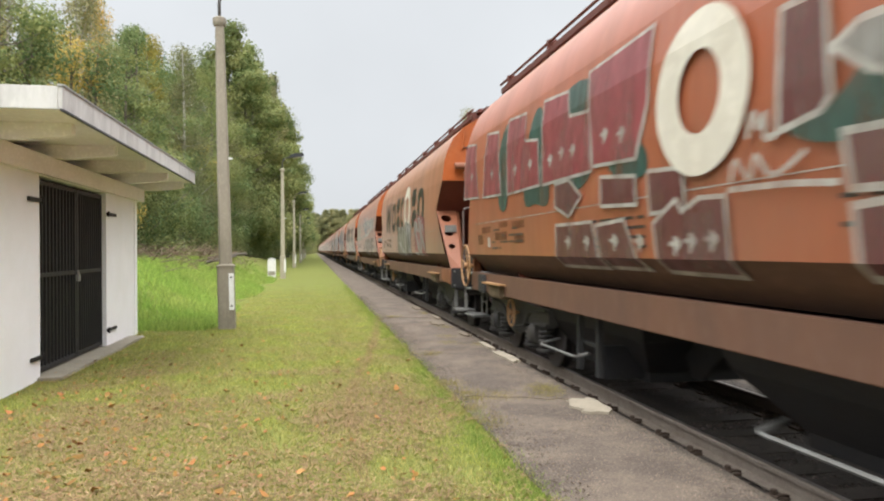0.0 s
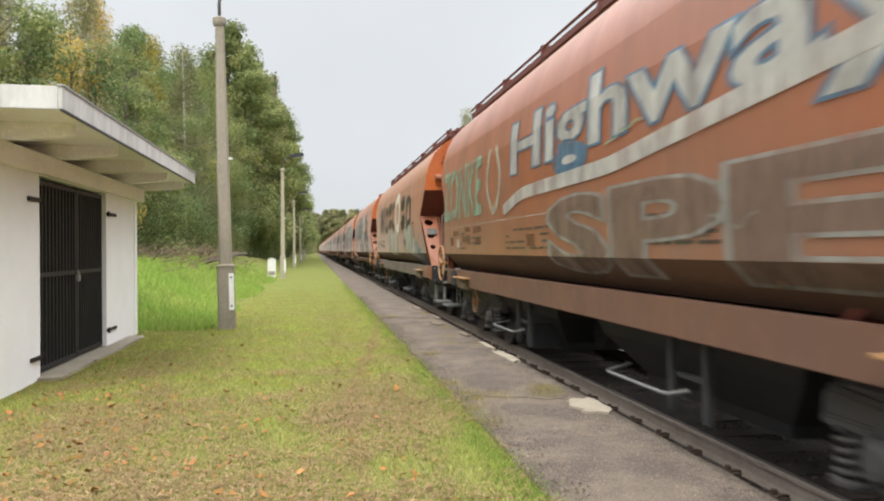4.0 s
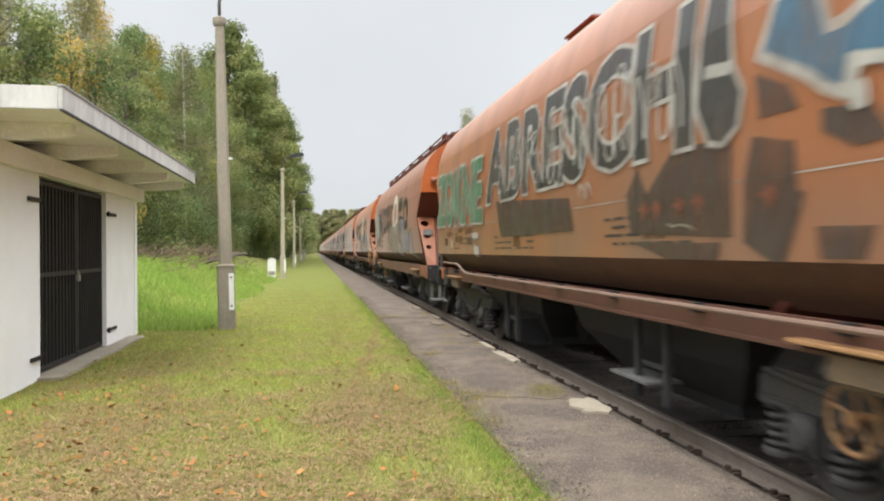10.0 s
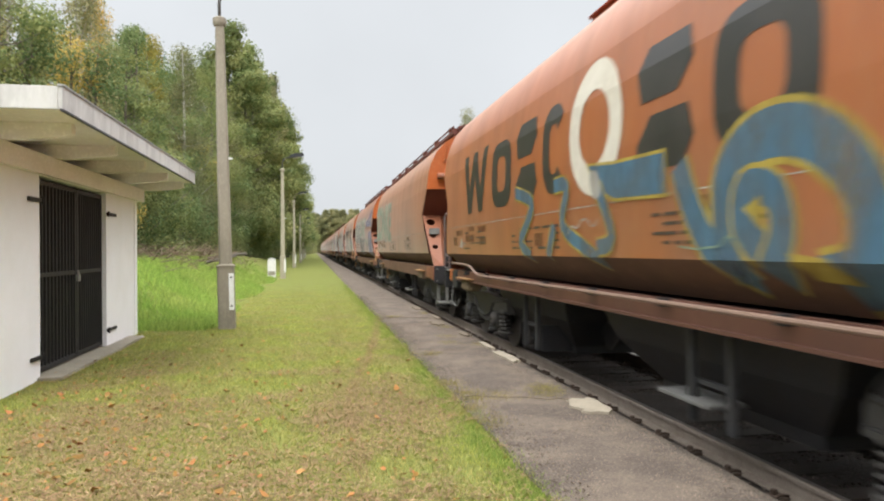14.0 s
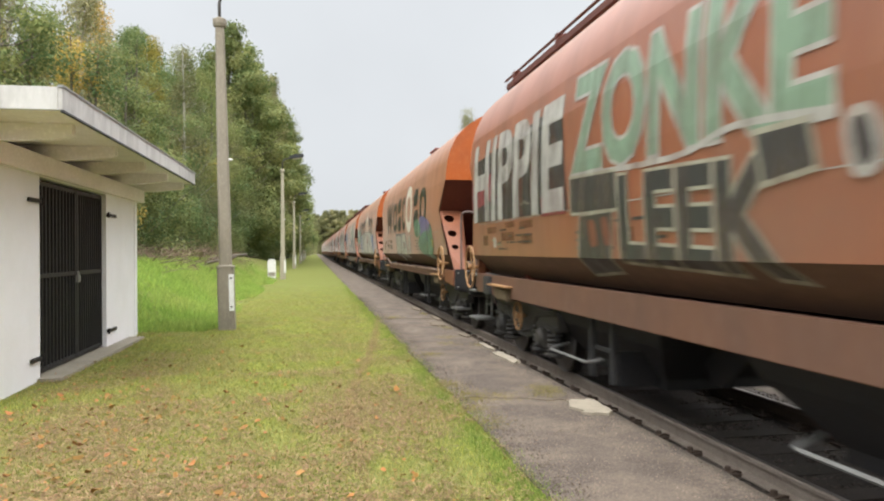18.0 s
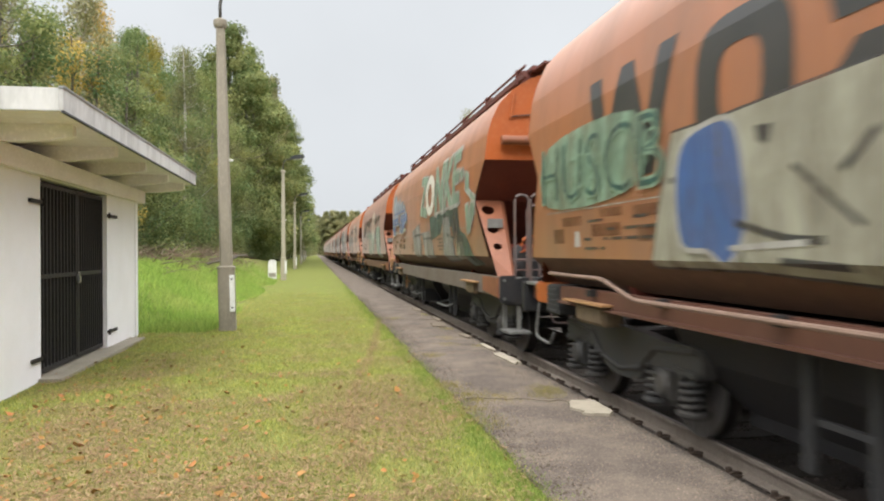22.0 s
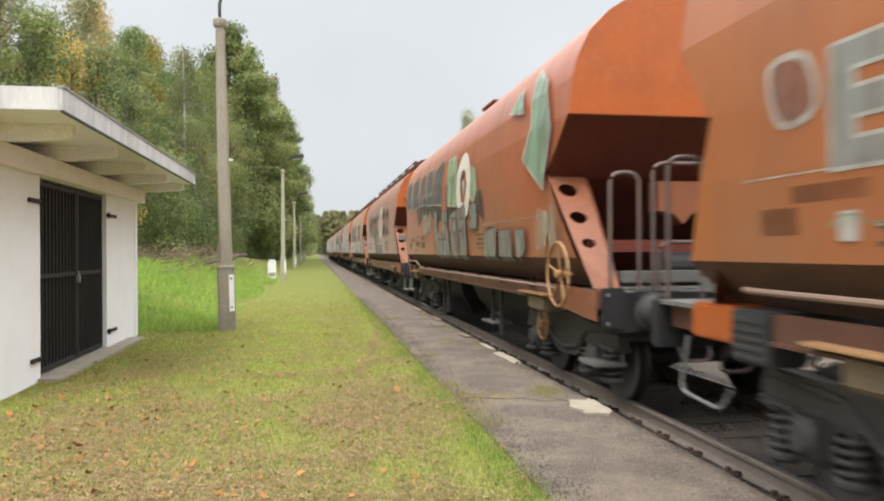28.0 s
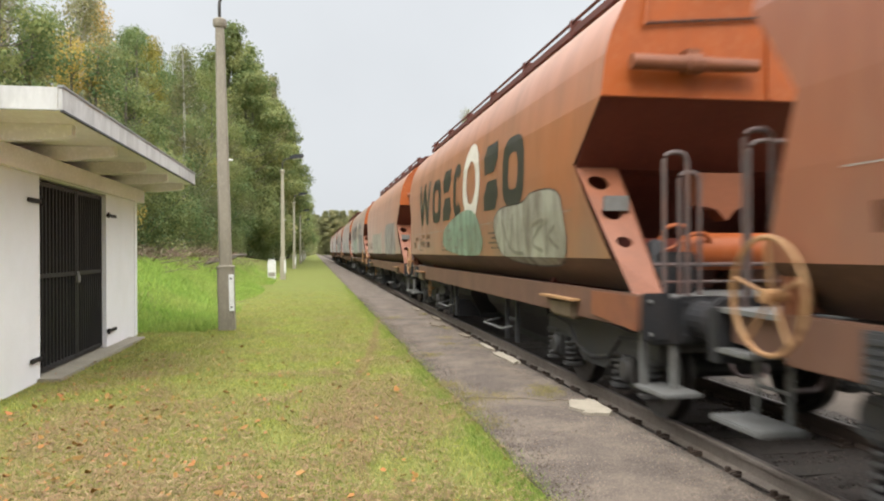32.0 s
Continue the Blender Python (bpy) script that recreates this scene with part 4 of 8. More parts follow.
tagged(blades("worn_trail", STRAW, 9000, trail_place, 0.03, 0.003, 18), "faint straw-coloured worn line in the lawn", "grass", kind="stuff")


def fallen(n, seed):
    rs = np.random.RandomState(seed)
    xy = lawn_place(rs, n)
    xy = xy[(rs.uniform(0, 1, len(xy)) < np.clip(0.95 - 0.28 * (xy[:, 0] + 2.2), 0.12, 1) * np.clip(1.5 - 0.13 * xy[:, 1], 0.15, 1))]
    z = np.array([ground_z(a, b) for a, b in xy]) + rs.uniform(0.012, 0.035, len(xy))
    c = np.column_stack([xy, z])
    k = len(c)
    a = rs.uniform(0, 6.283, k)
    s = (0.007 + 0.044 * rs.beta(1.0, 3.0, k))[:, None]
    u = np.column_stack([np.cos(a), np.sin(a), rs.uniform(-0.5, 0.5, k)]) * s
    w = np.column_stack([-np.sin(a), np.cos(a), rs.uniform(-0.5, 0.5, k)]) * s * 0.7
    curl = np.column_stack([np.zeros(k), np.zeros(k), rs.uniform(0.1, 0.6, k)]) * s
    j = rs.uniform(0.5, 1.2, (6, k, 1))
    ring = [c - u * j[0] + curl, c - u * 0.4 - w * j[1], c + u * 0.5 - w * j[2] + curl * 0.3, c + u * j[3] + curl, c + u * 0.3 + w * j[4], c - u * 0.5 + w * j[5] + curl * 0.5]
    v = np.stack(ring, 1).reshape(-1, 3)
    return raw("fallen_leaves", v, np.arange(6 * k).reshape(-1, 6), DRYLEAF)


def litter(name, mat, n, seed, thick, wide):
    """Dead stalks lying on the lawn, thickest in the worn patches."""
    rs = np.random.RandomState(seed)
    xy = lawn_place(rs, n)
    worn = np.array([0.8 * noise.noise((a * 0.8 + 3, b * 0.7, 7)) + 0.6 * noise.noise((a * 2.3, b * 2.1, 4)) for a, b in xy])
    worn += 0.88 * np.exp(-((xy[:, 0] + 0.9) / 1.3) ** 2 - ((xy[:, 1] - 4.3) / 2.3) ** 2)
    xy = xy[worn + rs.uniform(-0.42, 0.42, len(xy)) > 0.28 + 0.03 * np.maximum(0, xy[:, 1] - 6)]
    k = len(xy)
    c = np.column_stack([xy, np.array([ground_z(a, b) for a, b in xy]) + rs.uniform(0.008, thick, k)])
    a = rs.uniform(0, 6.283, k)
    d = np.column_stack([np.cos(a), np.sin(a), rs.uniform(-0.2, 0.2, k)]) * rs.uniform(0.015, 0.06, k)[:, None]
    w = np.column_stack([-np.sin(a), np.cos(a), np.zeros(k)]) * wide
    v = np.stack([c - d - w, c - d + w, c + d], 1).reshape(-1, 3)
    return raw(name, v, np.arange(3 * k).reshape(-1, 3), mat)


tagged(litter("brown_stalks", DEADSTALK, 170000, 15, 0.036, 0.0055), "brown dead stalks matted in the worn lawn", "dead grass", kind="stuff")
tagged(litter("dead_grass", STRAW, 150000, 12, 0.032, 0.0028), "straw-coloured dead grass on the lawn", "dead grass", kind="stuff")
tagged(fallen(14000, 9), "scattered brown and orange fallen leaves", "leaves", kind="stuff")


def brushwood():
    r = random.Random(5)
    bm = bmesh.new()
    for i in range(1000):
        y = r.uniform(19, 40)
        x = r.uniform(-8.5, -3.6) + 0.02 * (y - 20)
        z = ground_z(x, y)
        a, e, l = r.uniform(0, 6.28), r.uniform(0.0, 0.45), r.uniform(0.4, 1.3)
        p = Vector((x, y, z + r.uniform(0, 0.35)))
        q = p + Vector((math.cos(a) * math.cos(e), math.sin(a) * math.cos(e), math.sin(e))) * l
        m = (p + q) / 2 + Vector((r.uniform(-1, 1), r.uniform(-1, 1), r.uniform(0, 1))) * 0.12
        tube(bm, [p, m, q], r.uniform(0.005, 0.017), 3, taper=0.003)
    ob = mesh_ob("brushwood", bm, TWIG)
    tagged(ob, "grey-brown heap of cut branches on the bank", "brushwood", kind="stuff")
    for i, (x, y, a, l, rad) in enumerate(((-3.9, 28, 75, 3.0, 0.06), (-4.2, 31, 60, 2.6, 0.07))):
        log = mesh_ob("log", tube(bmesh.new(), [(0, 0, 0), (0, l / 2, 0.03), (0, l, 0)], rad, 10, taper=rad * 0.75), BARK, smooth=True)
        log.matrix_basis = pose(x, y, ground_z(x, y) + rad + 0.05, 4, 0, a - 90)
        tagged(log, "bare grey-brown felled log lying on the bank", "log", group="felled logs on the bank")


brushwood()


# ---- the train: grain hopper wagons ----
LEN = PITCHING + 0.94   # the two ends mirror about this; the buffers' faces stand 0.47 m in from 0 and from LEN
# half of the body's cross-section: (half width, height over the rail)
SECTION = [(1.08, 1.24), (1.43, 1.56), (1.46, 2.10), (1.465, 2.54), (1.45, 3.12), (1.40, 3.52), (1.33, 3.76), (1.20, 4.03), (0.98, 4.26), (0.70, 4.44), (0.36, 4.56), (0.0, 4.60)]


def side_x(z):
    return float(np.interp(z, [p[1] for p in SECTION], [p[0] for p in SECTION]))


def edge_y(z, back=False):
    """Where the side sheet ends, from the buffers, at a height: slanted at the front, steeper at the back."""
    if back:
        return float(np.interp(z, [1.24, 1.56, 2.1, 2.54, 3.12, 5], [1.74, 1.80, 1.98, 2.14, CORNER, CORNER]))
    return float(np.interp(z, [1.24, 2.54, 3.12, 5], [1.22, 2.42, CORNER, CORNER]))


def arch(inset=0.0):
    """The outline of the end above its lower edge, (x, z)."""
    pts = [(-x + inset, z) for x, z in SECTION if z >= 3.12]
    return pts + [(-a, b) for a, b in reversed(pts[:-1])]


def body_shell():
    bm = bmesh.new()
    prof = [(-x, z) for x, z in SECTION[1:]] + [(x, z) for x, z in reversed(SECTION[1:-1])]
    rows = []
    for x, z in prof:
        y0 = edge_y(z)
        y1 = LEN - edge_y(z, True)
        rows.append([bm.verts.new((x, y0 + (y1 - y0) * i / 10, z)) for i in range(11)])
    for a, b in zip(rows, rows[1:]):
        for i in range(10):
            bm.faces.new((a[i], a[i + 1], b[i + 1], b[i]))
    return bm


def skirt(side):
    """The sheet under the fold, which turns in to the sill."""
    bm = bmesh.new()
    rows = []
    for x, z in SECTION[:2]:
        y0, y1 = edge_y(z), LEN - edge_y(z, True)
        rows.append([bm.verts.new((side * x, y0 + (y1 - y0) * i / 10, z)) for i in range(11)])
    for i in range(10):
        bm.faces.new((rows[0][i], rows[0][i + 1], rows[1][i + 1], rows[1][i]))
    return bm


def mirrored(y, back):
    return LEN - y if back else y


def end_plate(back):
    bm = bmesh.new()
    y0, y1 = mirrored(CORNER - 0.012, back), mirrored(CORNER + 0.02, back)
    prism(bm, arch(), min(y0, y1), max(y0, y1), "y")
    return bm


def slope_sheet(back):
    """The hopper's sloping end under the end plate, with its horizontal break."""
    bm = bmesh.new()
    line = [(CORNER + 0.02, 3.12), (2.40, 2.50), (2.46, 2.6), (CORNER + 0.06, 3.14)]
    prism(bm, [(mirrored(a, back), b) for a, b in line], -1.44, 1.44, "x")
    line = [(2.40, 2.497), (2.52, 2.44), (4.3, 1.05), (4.36, 1.1), (2.46, 2.597)]
    prism(bm, [(mirrored(a, back), b) for a, b in line], -1.14, 1.14, "x")
    for s in (-1, 1):
        prism(bm, [(mirrored(2.40, back), 2.497), (mirrored(3.4, back), 1.72), (mirrored(3.44, back), 1.76), (mirrored(2.46, back), 2.597)], *sorted((s * 1.14, s * 1.42)), "x")
    return bm


def gusset(side, back, foot=1.22):
    """The pierced brace between the side and the headstock: a plate with three round holes and a folded lip."""
    bm = bmesh.new()
    tl, tr = Vector((-1.455, 2.40, 2.52)), Vector((-1.02, 2.34, 2.49))
    bl, br = Vector((-1.36, foot, 1.25)), Vector((-1.17, foot - 0.2, 1.25))
    holes = [(0.42, 0.14, 0.108), (0.44, 0.40, 0.096), (0.47, 0.63, 0.074)]

    def at(u, v):
        return tl.lerp(tr, u).lerp(bl.lerp(br, u), v)
    # bands of the plate round each hole
    cuts = [0.0, 0.27, 0.52, 0.75, 1.0]
    for (v0, v1), h in zip(zip(cuts, cuts[1:]), holes + [None]):
        if h is None:
            bm.faces.new([bm.verts.new(at(u, v)) for u, v in ((0, v0), (1, v0), (1, v1), (0, v1))])
            continue
        cu, cv, r = h
        mid = at(cu, cv)
        du, dv = (at(1, cv) - at(0, cv)), (at(cu, v1) - at(cu, v0))
        wu = r / du.length
        hv = r / dv.length * (v1 - v0)
        outer, inner, deep = [], [], []
        n = 24
        normal = du.cross(dv).normalized()
        for k in range(n):
            a = 2 * math.pi * k / n
            c, s = math.cos(a), math.sin(a)
            inner.append(bm.verts.new(at(cu + wu * c, cv + hv * s)))
            m = max(abs(c), abs(s))
            uu, vv = 0.5 + 0.5 * c / m, (v0 + v1) / 2 + (v1 - v0) / 2 * s / m
            outer.append(bm.verts.new(at(uu, vv)))
            deep.append(bm.verts.new(inner[-1].co + Vector((0.0, 0.05, 0.0))))
        for k in range(n):
            j = (k + 1) % n
            bm.faces.new((outer[k], outer[j], inner[j], inner[k]))
            bm.faces.new((inner[k], inner[j], deep[j], deep[k]))
    # the lip
    q = [tr, br, br + Vector((0.06, 0.10, 0.0)), tr + Vector((0.10, 0.14, 0.0))]
    bm.faces.new([bm.verts.new(p) for p in q])
    q = [tl + Vector((0, 0, 0.0)), tr, tr + Vector((0.02, 0.22, 0.08)), tl + Vector((0.02, 0.2, 0.08))]
    bm.faces.new([bm.verts.new(p) for p in q])
    bmesh.ops.remove_doubles(bm, verts=bm.verts, dist=0.0005)
    for v in bm.verts:
        v.co.x *= -side
        if back:
            v.co.y = LEN - v.co.y
    return bm


def bogie_frame(bm, x):
    """One side frame of a bogie, in the bogie's own space (its middle at y 0)."""
    edge = [(0.0, 0.87), (0.5, 0.86), (0.95, 0.82), (1.35, 0.84), (1.52, 0.82), (1.58, 0.74), (1.58, 0.60), (1.17, 0.58), (1.12, 0.66), (0.94, 0.66), (0.88, 0.58), (0.56, 0.58), (0.46, 0.44), (0.3, 0.38), (0.0, 0.37)]
    out_line = edge + [(-a, b) for a, b in edge[-2:0:-1]]
    prism(bm, out_line, x - 0.06, x + 0.06, "x")
    out = math.copysign(0.1, x)
    for q in (-1, 1):
        box(bm, *sorted((x - out, x + out)), q * 1.36 - 0.2, q * 1.36 + 0.2, 0.575, 0.64, bev=0.015)
        tube(bm, [(x + out * 0.7, q * 1.5, 0.80), (x + out * 0.7, q * 0.75, 0.74), (x + out * 0.7, q * 0.45, 0.52), (x + out * 0.7, 0, 0.45)], 0.028, 6)
    return bm


def axle_box(sign, y):
    bm = bmesh.new()
    x0, x1 = (sign * 0.90, sign * 1.15)
    box(bm, min(x0, x1), max(x0, x1), y - 0.19, y + 0.19, 0.29, 0.66, bev=0.06)
    return bm


def axle_cover(sign, y):
    return lathe(bmesh.new(), [(sign * 1.15, 0.13), (sign * 1.17, 0.12), (sign * 1.20, 0.09), (sign * 1.205, 0.04)], "x", 16, (0, y, 0.47))


def spring_seat(sign, y):
    return lathe(bmesh.new(), [(0.235, 0.10), (0.26, 0.135), (0.29, 0.135), (0.30, 0.10)], "z", 14, (sign * 1.04, y, 0))


def spring(sign, y):
    bm = bmesh.new()
    pts = [(sign * 1.04 + 0.095 * math.cos(a), y + 0.095 * math.sin(a), 0.30 + 0.28 * a / (2 * math.pi * 4.5)) for a in np.linspace(0, 2 * math.pi * 4.5, 60)]
    tube(bm, pts, 0.021, 6)
    lathe(bm, [(0.3, 0.05), (0.58, 0.05)], "z", 8, (sign * 1.04, y, 0))
    return bm


def wheel(sign):
    bm = bmesh.new()
    x = sign * 0.75
    prof = [(-0.075, 0.10), (-0.075, 0.16), (-0.03, 0.20), (-0.03, 0.36), (-0.065, 0.395), (-0.07, 0.455), (0.02, 0.462), (0.045, 0.488), (0.065, 0.48), (0.067, 0.395), (0.01, 0.36), (0.01, 0.2), (0.06, 0.16), (0.06, 0.1)]
    lathe(bm, [(x - sign * a, r) for a, r in prof], "x", 36)
    return bm


def handwheel(r, axis_len=0.18):
    """A spoked brake wheel whose axle points along x."""
    bm = bmesh.new()
    tube(bm, [(0, math.cos(a) * r, math.sin(a) * r) for a in np.linspace(0, 2 * math.pi, 29)[:-1]], 0.017, 8, closed=True)
    for k in range(5):
        a = 2 * math.pi * k / 5 + 0.3
        tube(bm, [(0.03, 0.03 * math.cos(a), 0.03 * math.sin(a)), (0, math.cos(a) * r, math.sin(a) * r)], 0.012, 6)
    lathe(bm, [(-0.03, 0.045), (0.05, 0.045), (axis_len, 0.02)], "x", 12)
    return bm


def hoop(x0, x1, y, z0, z1, r=0.021):
    return tube(bmesh.new(), bent([(x0, y, z0), (x0, y, z1), (x1, y, z1), (x1, y, z0)], 0.13), r, 8)


def chute(y, w):
    """A discharge hopper under the floor: a funnel with its flap."""
    bm = bmesh.new()
    rings = []
    for hx, hy, z in ((1.15, w, 1.2), (1.0, w * 0.86, 0.72), (0.72, w * 0.6, 0.34), (0.72, w * 0.6, 0.24)):
        rings.append([bm.verts.new((sx * hx, y + sy * hy, z)) for sx, sy in ((-1, -1), (1, -1), (1, 1), (-1, 1))])
    for a, b in zip(rings, rings[1:]):
        for k in range(4):
            bm.faces.new((a[k], a[(k + 1) % 4], b[(k + 1) % 4], b[k]))
    bm.faces.new(rings[0])
    bm.faces.new(rings[-1][::-1])
    return bm


def mark_bars(seed, y0, y1, z0, z1, rows):
    """Rows of short bars where the small print stands, on the near side."""
    r = random.Random(seed)
    bm = bmesh.new()
    for i in range(rows):
        z = z0 + (z1 - z0) * (i + 0.5) / rows
        y = y0
        while y < y1 - 0.12:
            w = r.uniform(0.1, 0.42)
            if r.random() < 0.7:
                h = 0.014
                vs = [bm.verts.new((-(side_x(zz) + 0.005), yy, zz)) for yy, zz in ((y, z - h), (min(y + w, y1), z - h), (min(y + w, y1), z + h), (y, z + h))]
                bm.faces.new(vs)
            y += w + 0.06
    return bm


def make_wagon(kind):
    """kind A: pipe handrail along the sill, hatches on the roof. kind B: deep sill, roof walkway, silencer pipe on the end."""
    w = empty("hopper_wagon")
    a_kind = kind == "A"
    shell = part("body_shell", body_shell(), PAINT["orange"], w, smooth=False)
    for p in shell.data.polygons:
        p.use_smooth = abs(p.normal.x) < 0.97
    # darker than the sides: grime and the fold's shade are in the colour
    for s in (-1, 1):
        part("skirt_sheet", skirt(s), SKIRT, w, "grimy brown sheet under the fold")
    for back in (False, True):
        part("end_plate", end_plate(back), END_PAINT, w, "flat orange end plate")
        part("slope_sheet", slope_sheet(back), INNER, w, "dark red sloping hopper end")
        for s in (1, -1):
            part("gusset", gusset(s, back, 1.98 if back else 1.22), GUSSET, w, "pierced pale orange corner brace")
        def Y(a, b, back=back):
            return (a, b) if not back else (LEN - b, LEN - a)
        part("headstock", boxed(-1.32, 1.32, *Y(0.92, 1.06), 0.82, 1.22, bev=0.012), IRON, w, "grimy black headstock")
        part("end_deck", boxed(-1.3, 1.3, *Y(1.06, 2.0), 1.19, 1.225), STEPGREY, w, "grey end platform")
        for s in (-1, 1):
            # buffers
            bm = bmesh.new()
            ys = [(0.92, 0.19), (0.88, 0.19), (0.87, 0.16), (0.62, 0.15), (0.61, 0.11), (0.53, 0.11)]
            lathe(bm, [(mirrored(a, back), r) for a, r in ys], "y", 20, (s * 0.875, 0, 1.04))
            buf = part("buffer", bm, BOGIE if a_kind else IRON, w, "dark steel buffer")
            bm = bmesh.new()
            lathe(bm, [(mirrored(a, back), r) for a, r in ((0.53, 0.1), (0.525, 0.22), (0.49, 0.225), (0.472, 0.19))], "y", 22, (s * 0.875, 0, 1.04))
            part("buffer_head", bm, IRON, buf)
            bm = boxed(s * 0.875 - 0.2, s * 0.875 + 0.2, *Y(0.885, 0.922), 0.84, 1.24, bev=0.01)
            for bx in (-0.15, 0.15):
                for bz in (0.9, 1.18):
                    lathe(bm, [(mirrored(0.885, back), 0.022), (mirrored(0.865, back), 0.018)], "y", 6, (s * 0.875 + bx, 0, bz))
            part("buffer_plate", bm, IRON, w)
            if not back:
                part("corner_panel", prism(bmesh.new(), [(1.07, 0.93), (2.1, 1.0), (2.1, 1.235), (1.07, 1.235)], *sorted((s * 1.383, s * 1.40)), "x"), GUSSET, w, "pale orange corner panel")
                plate = part("corner_plate", boxed(*sorted((s * 1.16, s * 1.405)), 0.90, 0.93, 0.86, 1.27, bev=0.012), IRON, w, "black corner plate")
                for bz in (0.92, 1.2):
                    part("bolt", lathe(bmesh.new(), [(0.9, 0.02), (0.882, 0.016)], "y", 6, (s * 1.34, 0, bz)), STEPGREY, plate)
            # steps under the corners: two-tier at one end, a single hung tread or a locker at the other
            x0, x1 = sorted((s * 0.96, s * 1.32))
            if a_kind and not back:
                bm = boxed(x0, x1, 1.28, 1.72, 0.92, 0.965, bev=0.01)
                box(bm, x0, x1, 1.30, 1.78, 0.43, 0.475, bev=0.01)
                for y in (1.34, 1.68):
                    tube(bm, [(s * 1.0, y, 1.0), (s * 1.0, y, 0.45)], 0.016, 6)
                part("corner_step", bm, STEPGREY, w, "two-tier grey step")
            elif a_kind:
                part("locker", boxed(*sorted((s * 1.06, s * 1.34)), 15.34, 15.9, 0.99, 1.25, bev=0.02), END_PAINT, w, "bright orange steel locker")
                part("cabinet", boxed(*sorted((s * 1.1, s * 1.4)), 14.86, 15.27, 0.9, 1.245, bev=0.015), HANGER, w, "grey ribbed cabinet")
                for i in range(5):
                    part("cabinet_rib", boxed(*sorted((s * 1.4, s * 1.412)), 14.89, 15.24, 0.93 + 0.06 * i, 0.955 + 0.06 * i), HANGER, w)
                part("hand_loop", tube(bmesh.new(), bent([(s * 1.2, 16.2, 0.95), (s * 1.22, 16.3, 0.5), (s * 1.22, 15.7, 0.46), (s * 1.2, 15.6, 0.62)], 0.12), 0.018, 6), STEPGREY, w)
            elif not back:
                bm = boxed(x0, x1, 0.72, 1.28, 0.40, 0.44, bev=0.01)
                box(bm, *sorted((s * 1.06, s * 1.12)), 0.96, 1.02, 0.42, 0.95)
                box(bm, *sorted((s * 1.22, s * 1.28)), 1.20, 1.26, 0.42, 0.95)
                part("corner_step", bm, STEPGREY, w, "hung grey step")
            else:
                bm = boxed(x0, x1, 16.1, 16.52, 0.90, 0.94, bev=0.01)
                box(bm, x0, x1, 16.0, 16.6, 0.40, 0.445, bev=0.01)
                for y in (16.12, 16.5):
                    tube(bm, bent([(s * 1.0, y, 1.0), (s * 1.0, y, 0.6), (s * 1.0, y + 0.02, 0.42)], 0.1), 0.02, 6)
                tube(bm, [(s * 1.0, 16.12, 0.66), (s * 1.0, 16.5, 0.66)], 0.014, 6)
                part("corner_step", bm, STEPGREY, w, "two-tier grey step")
            part("shunter_handle", tube(bmesh.new(), bent([(s * 0.62, mirrored(0.95, back), 0.84), (s * 0.62, mirrored(0.8, back), 0.55), (s * 0.30, mirrored(0.8, back), 0.55), (s * 0.3, mirrored(0.95, back), 0.84)], 0.1), 0.016, 6), TUBE, w)
        bm = bmesh.new()
        box(bm, -0.1, 0.1, *Y(0.7, 0.92), 0.97, 1.1, bev=0.02)
        tube(bm, bent([(0, mirrored(0.72, back), 1.0), (0, mirrored(0.6, back), 0.86), (0, mirrored(0.55, back), 0.72), (0, mirrored(0.7, back), 0.6)], 0.1), 0.03, 8)
        part("coupling", bm, IRON, w, "screw coupling")
        part("brake_hose", tube(bmesh.new(), bent([(0.35, mirrored(0.92, back), 0.95), (0.36, mirrored(0.7, back), 0.85), (0.3, mirrored(0.6, back), 0.45), (0.2, mirrored(0.52, back), 0.6)], 0.2), 0.025, 8), LAMPDARK, w, "black brake hose")
        yy = mirrored(1.08, back)
        if a_kind:
            part("handrail", hoop(-1.24, -0.93, yy, 1.22, 2.42), TUBE, w)
            part("handrail", hoop(-0.78, 0.78, yy, 1.22, 2.52), TUBE, w)
            part("handrail", hoop(0.93, 1.24, yy, 1.22, 2.42), TUBE, w)
            part("handrail", hoop(-0.66, 0.66, mirrored(1.2, back), 1.22, 1.72), TUBE, w)
            part("step_plank", boxed(-1.05, 1.05, *Y(1.25, 1.5), 1.30, 1.42, bev=0.01), STEPGREY, w, "grey tread plank")
        else:
            part("handrail", hoop(-1.12, -0.9, yy, 1.22, 2.5), TUBE, w)
            part("handrail", hoop(-0.86, -0.66, mirrored(1.3, back), 1.22, 2.35), TUBE, w)
            part("handrail", hoop(-0.3, 0.15, yy, 1.22, 2.62), TUBE, w)
            part("handrail", hoop(0.4, 1.1, yy, 1.22, 2.7), TUBE, w)
            # silencer pipe on the end plate
            bm = bmesh.new()
            ye = mirrored(CORNER - 0.14, back)
            lathe(bm, [(-1.2, 0.05), (-1.2, 0.075), (-0.65, 0.078), (-0.63, 0.10), (-0.5, 0.10), (-0.48, 0.075), (0.1, 0.06), (0.1, 0.04)], "x", 16, (0, ye, 3.42))
            box(bm, -0.64, -0.5, *Y(CORNER - 0.16, CORNER), 3.36, 3.56)
            part("exhaust_pipe", bm, GUSSET, w, "rusty horizontal pipe on the end")
            part("tie_rod", tube(bmesh.new(), [(-1.0, mirrored(CORNER - 0.04, back), 3.82), (0.9, mirrored(CORNER - 0.04, back), 3.99)], 0.014, 6), IRON, w)
            part("rung", tube(bmesh.new(), [(-1.02, mirrored(CORNER - 0.05, back), 3.8), (-0.96, mirrored(CORNER - 0.05, back), 4.2)], 0.02, 6), END_PAINT, w)
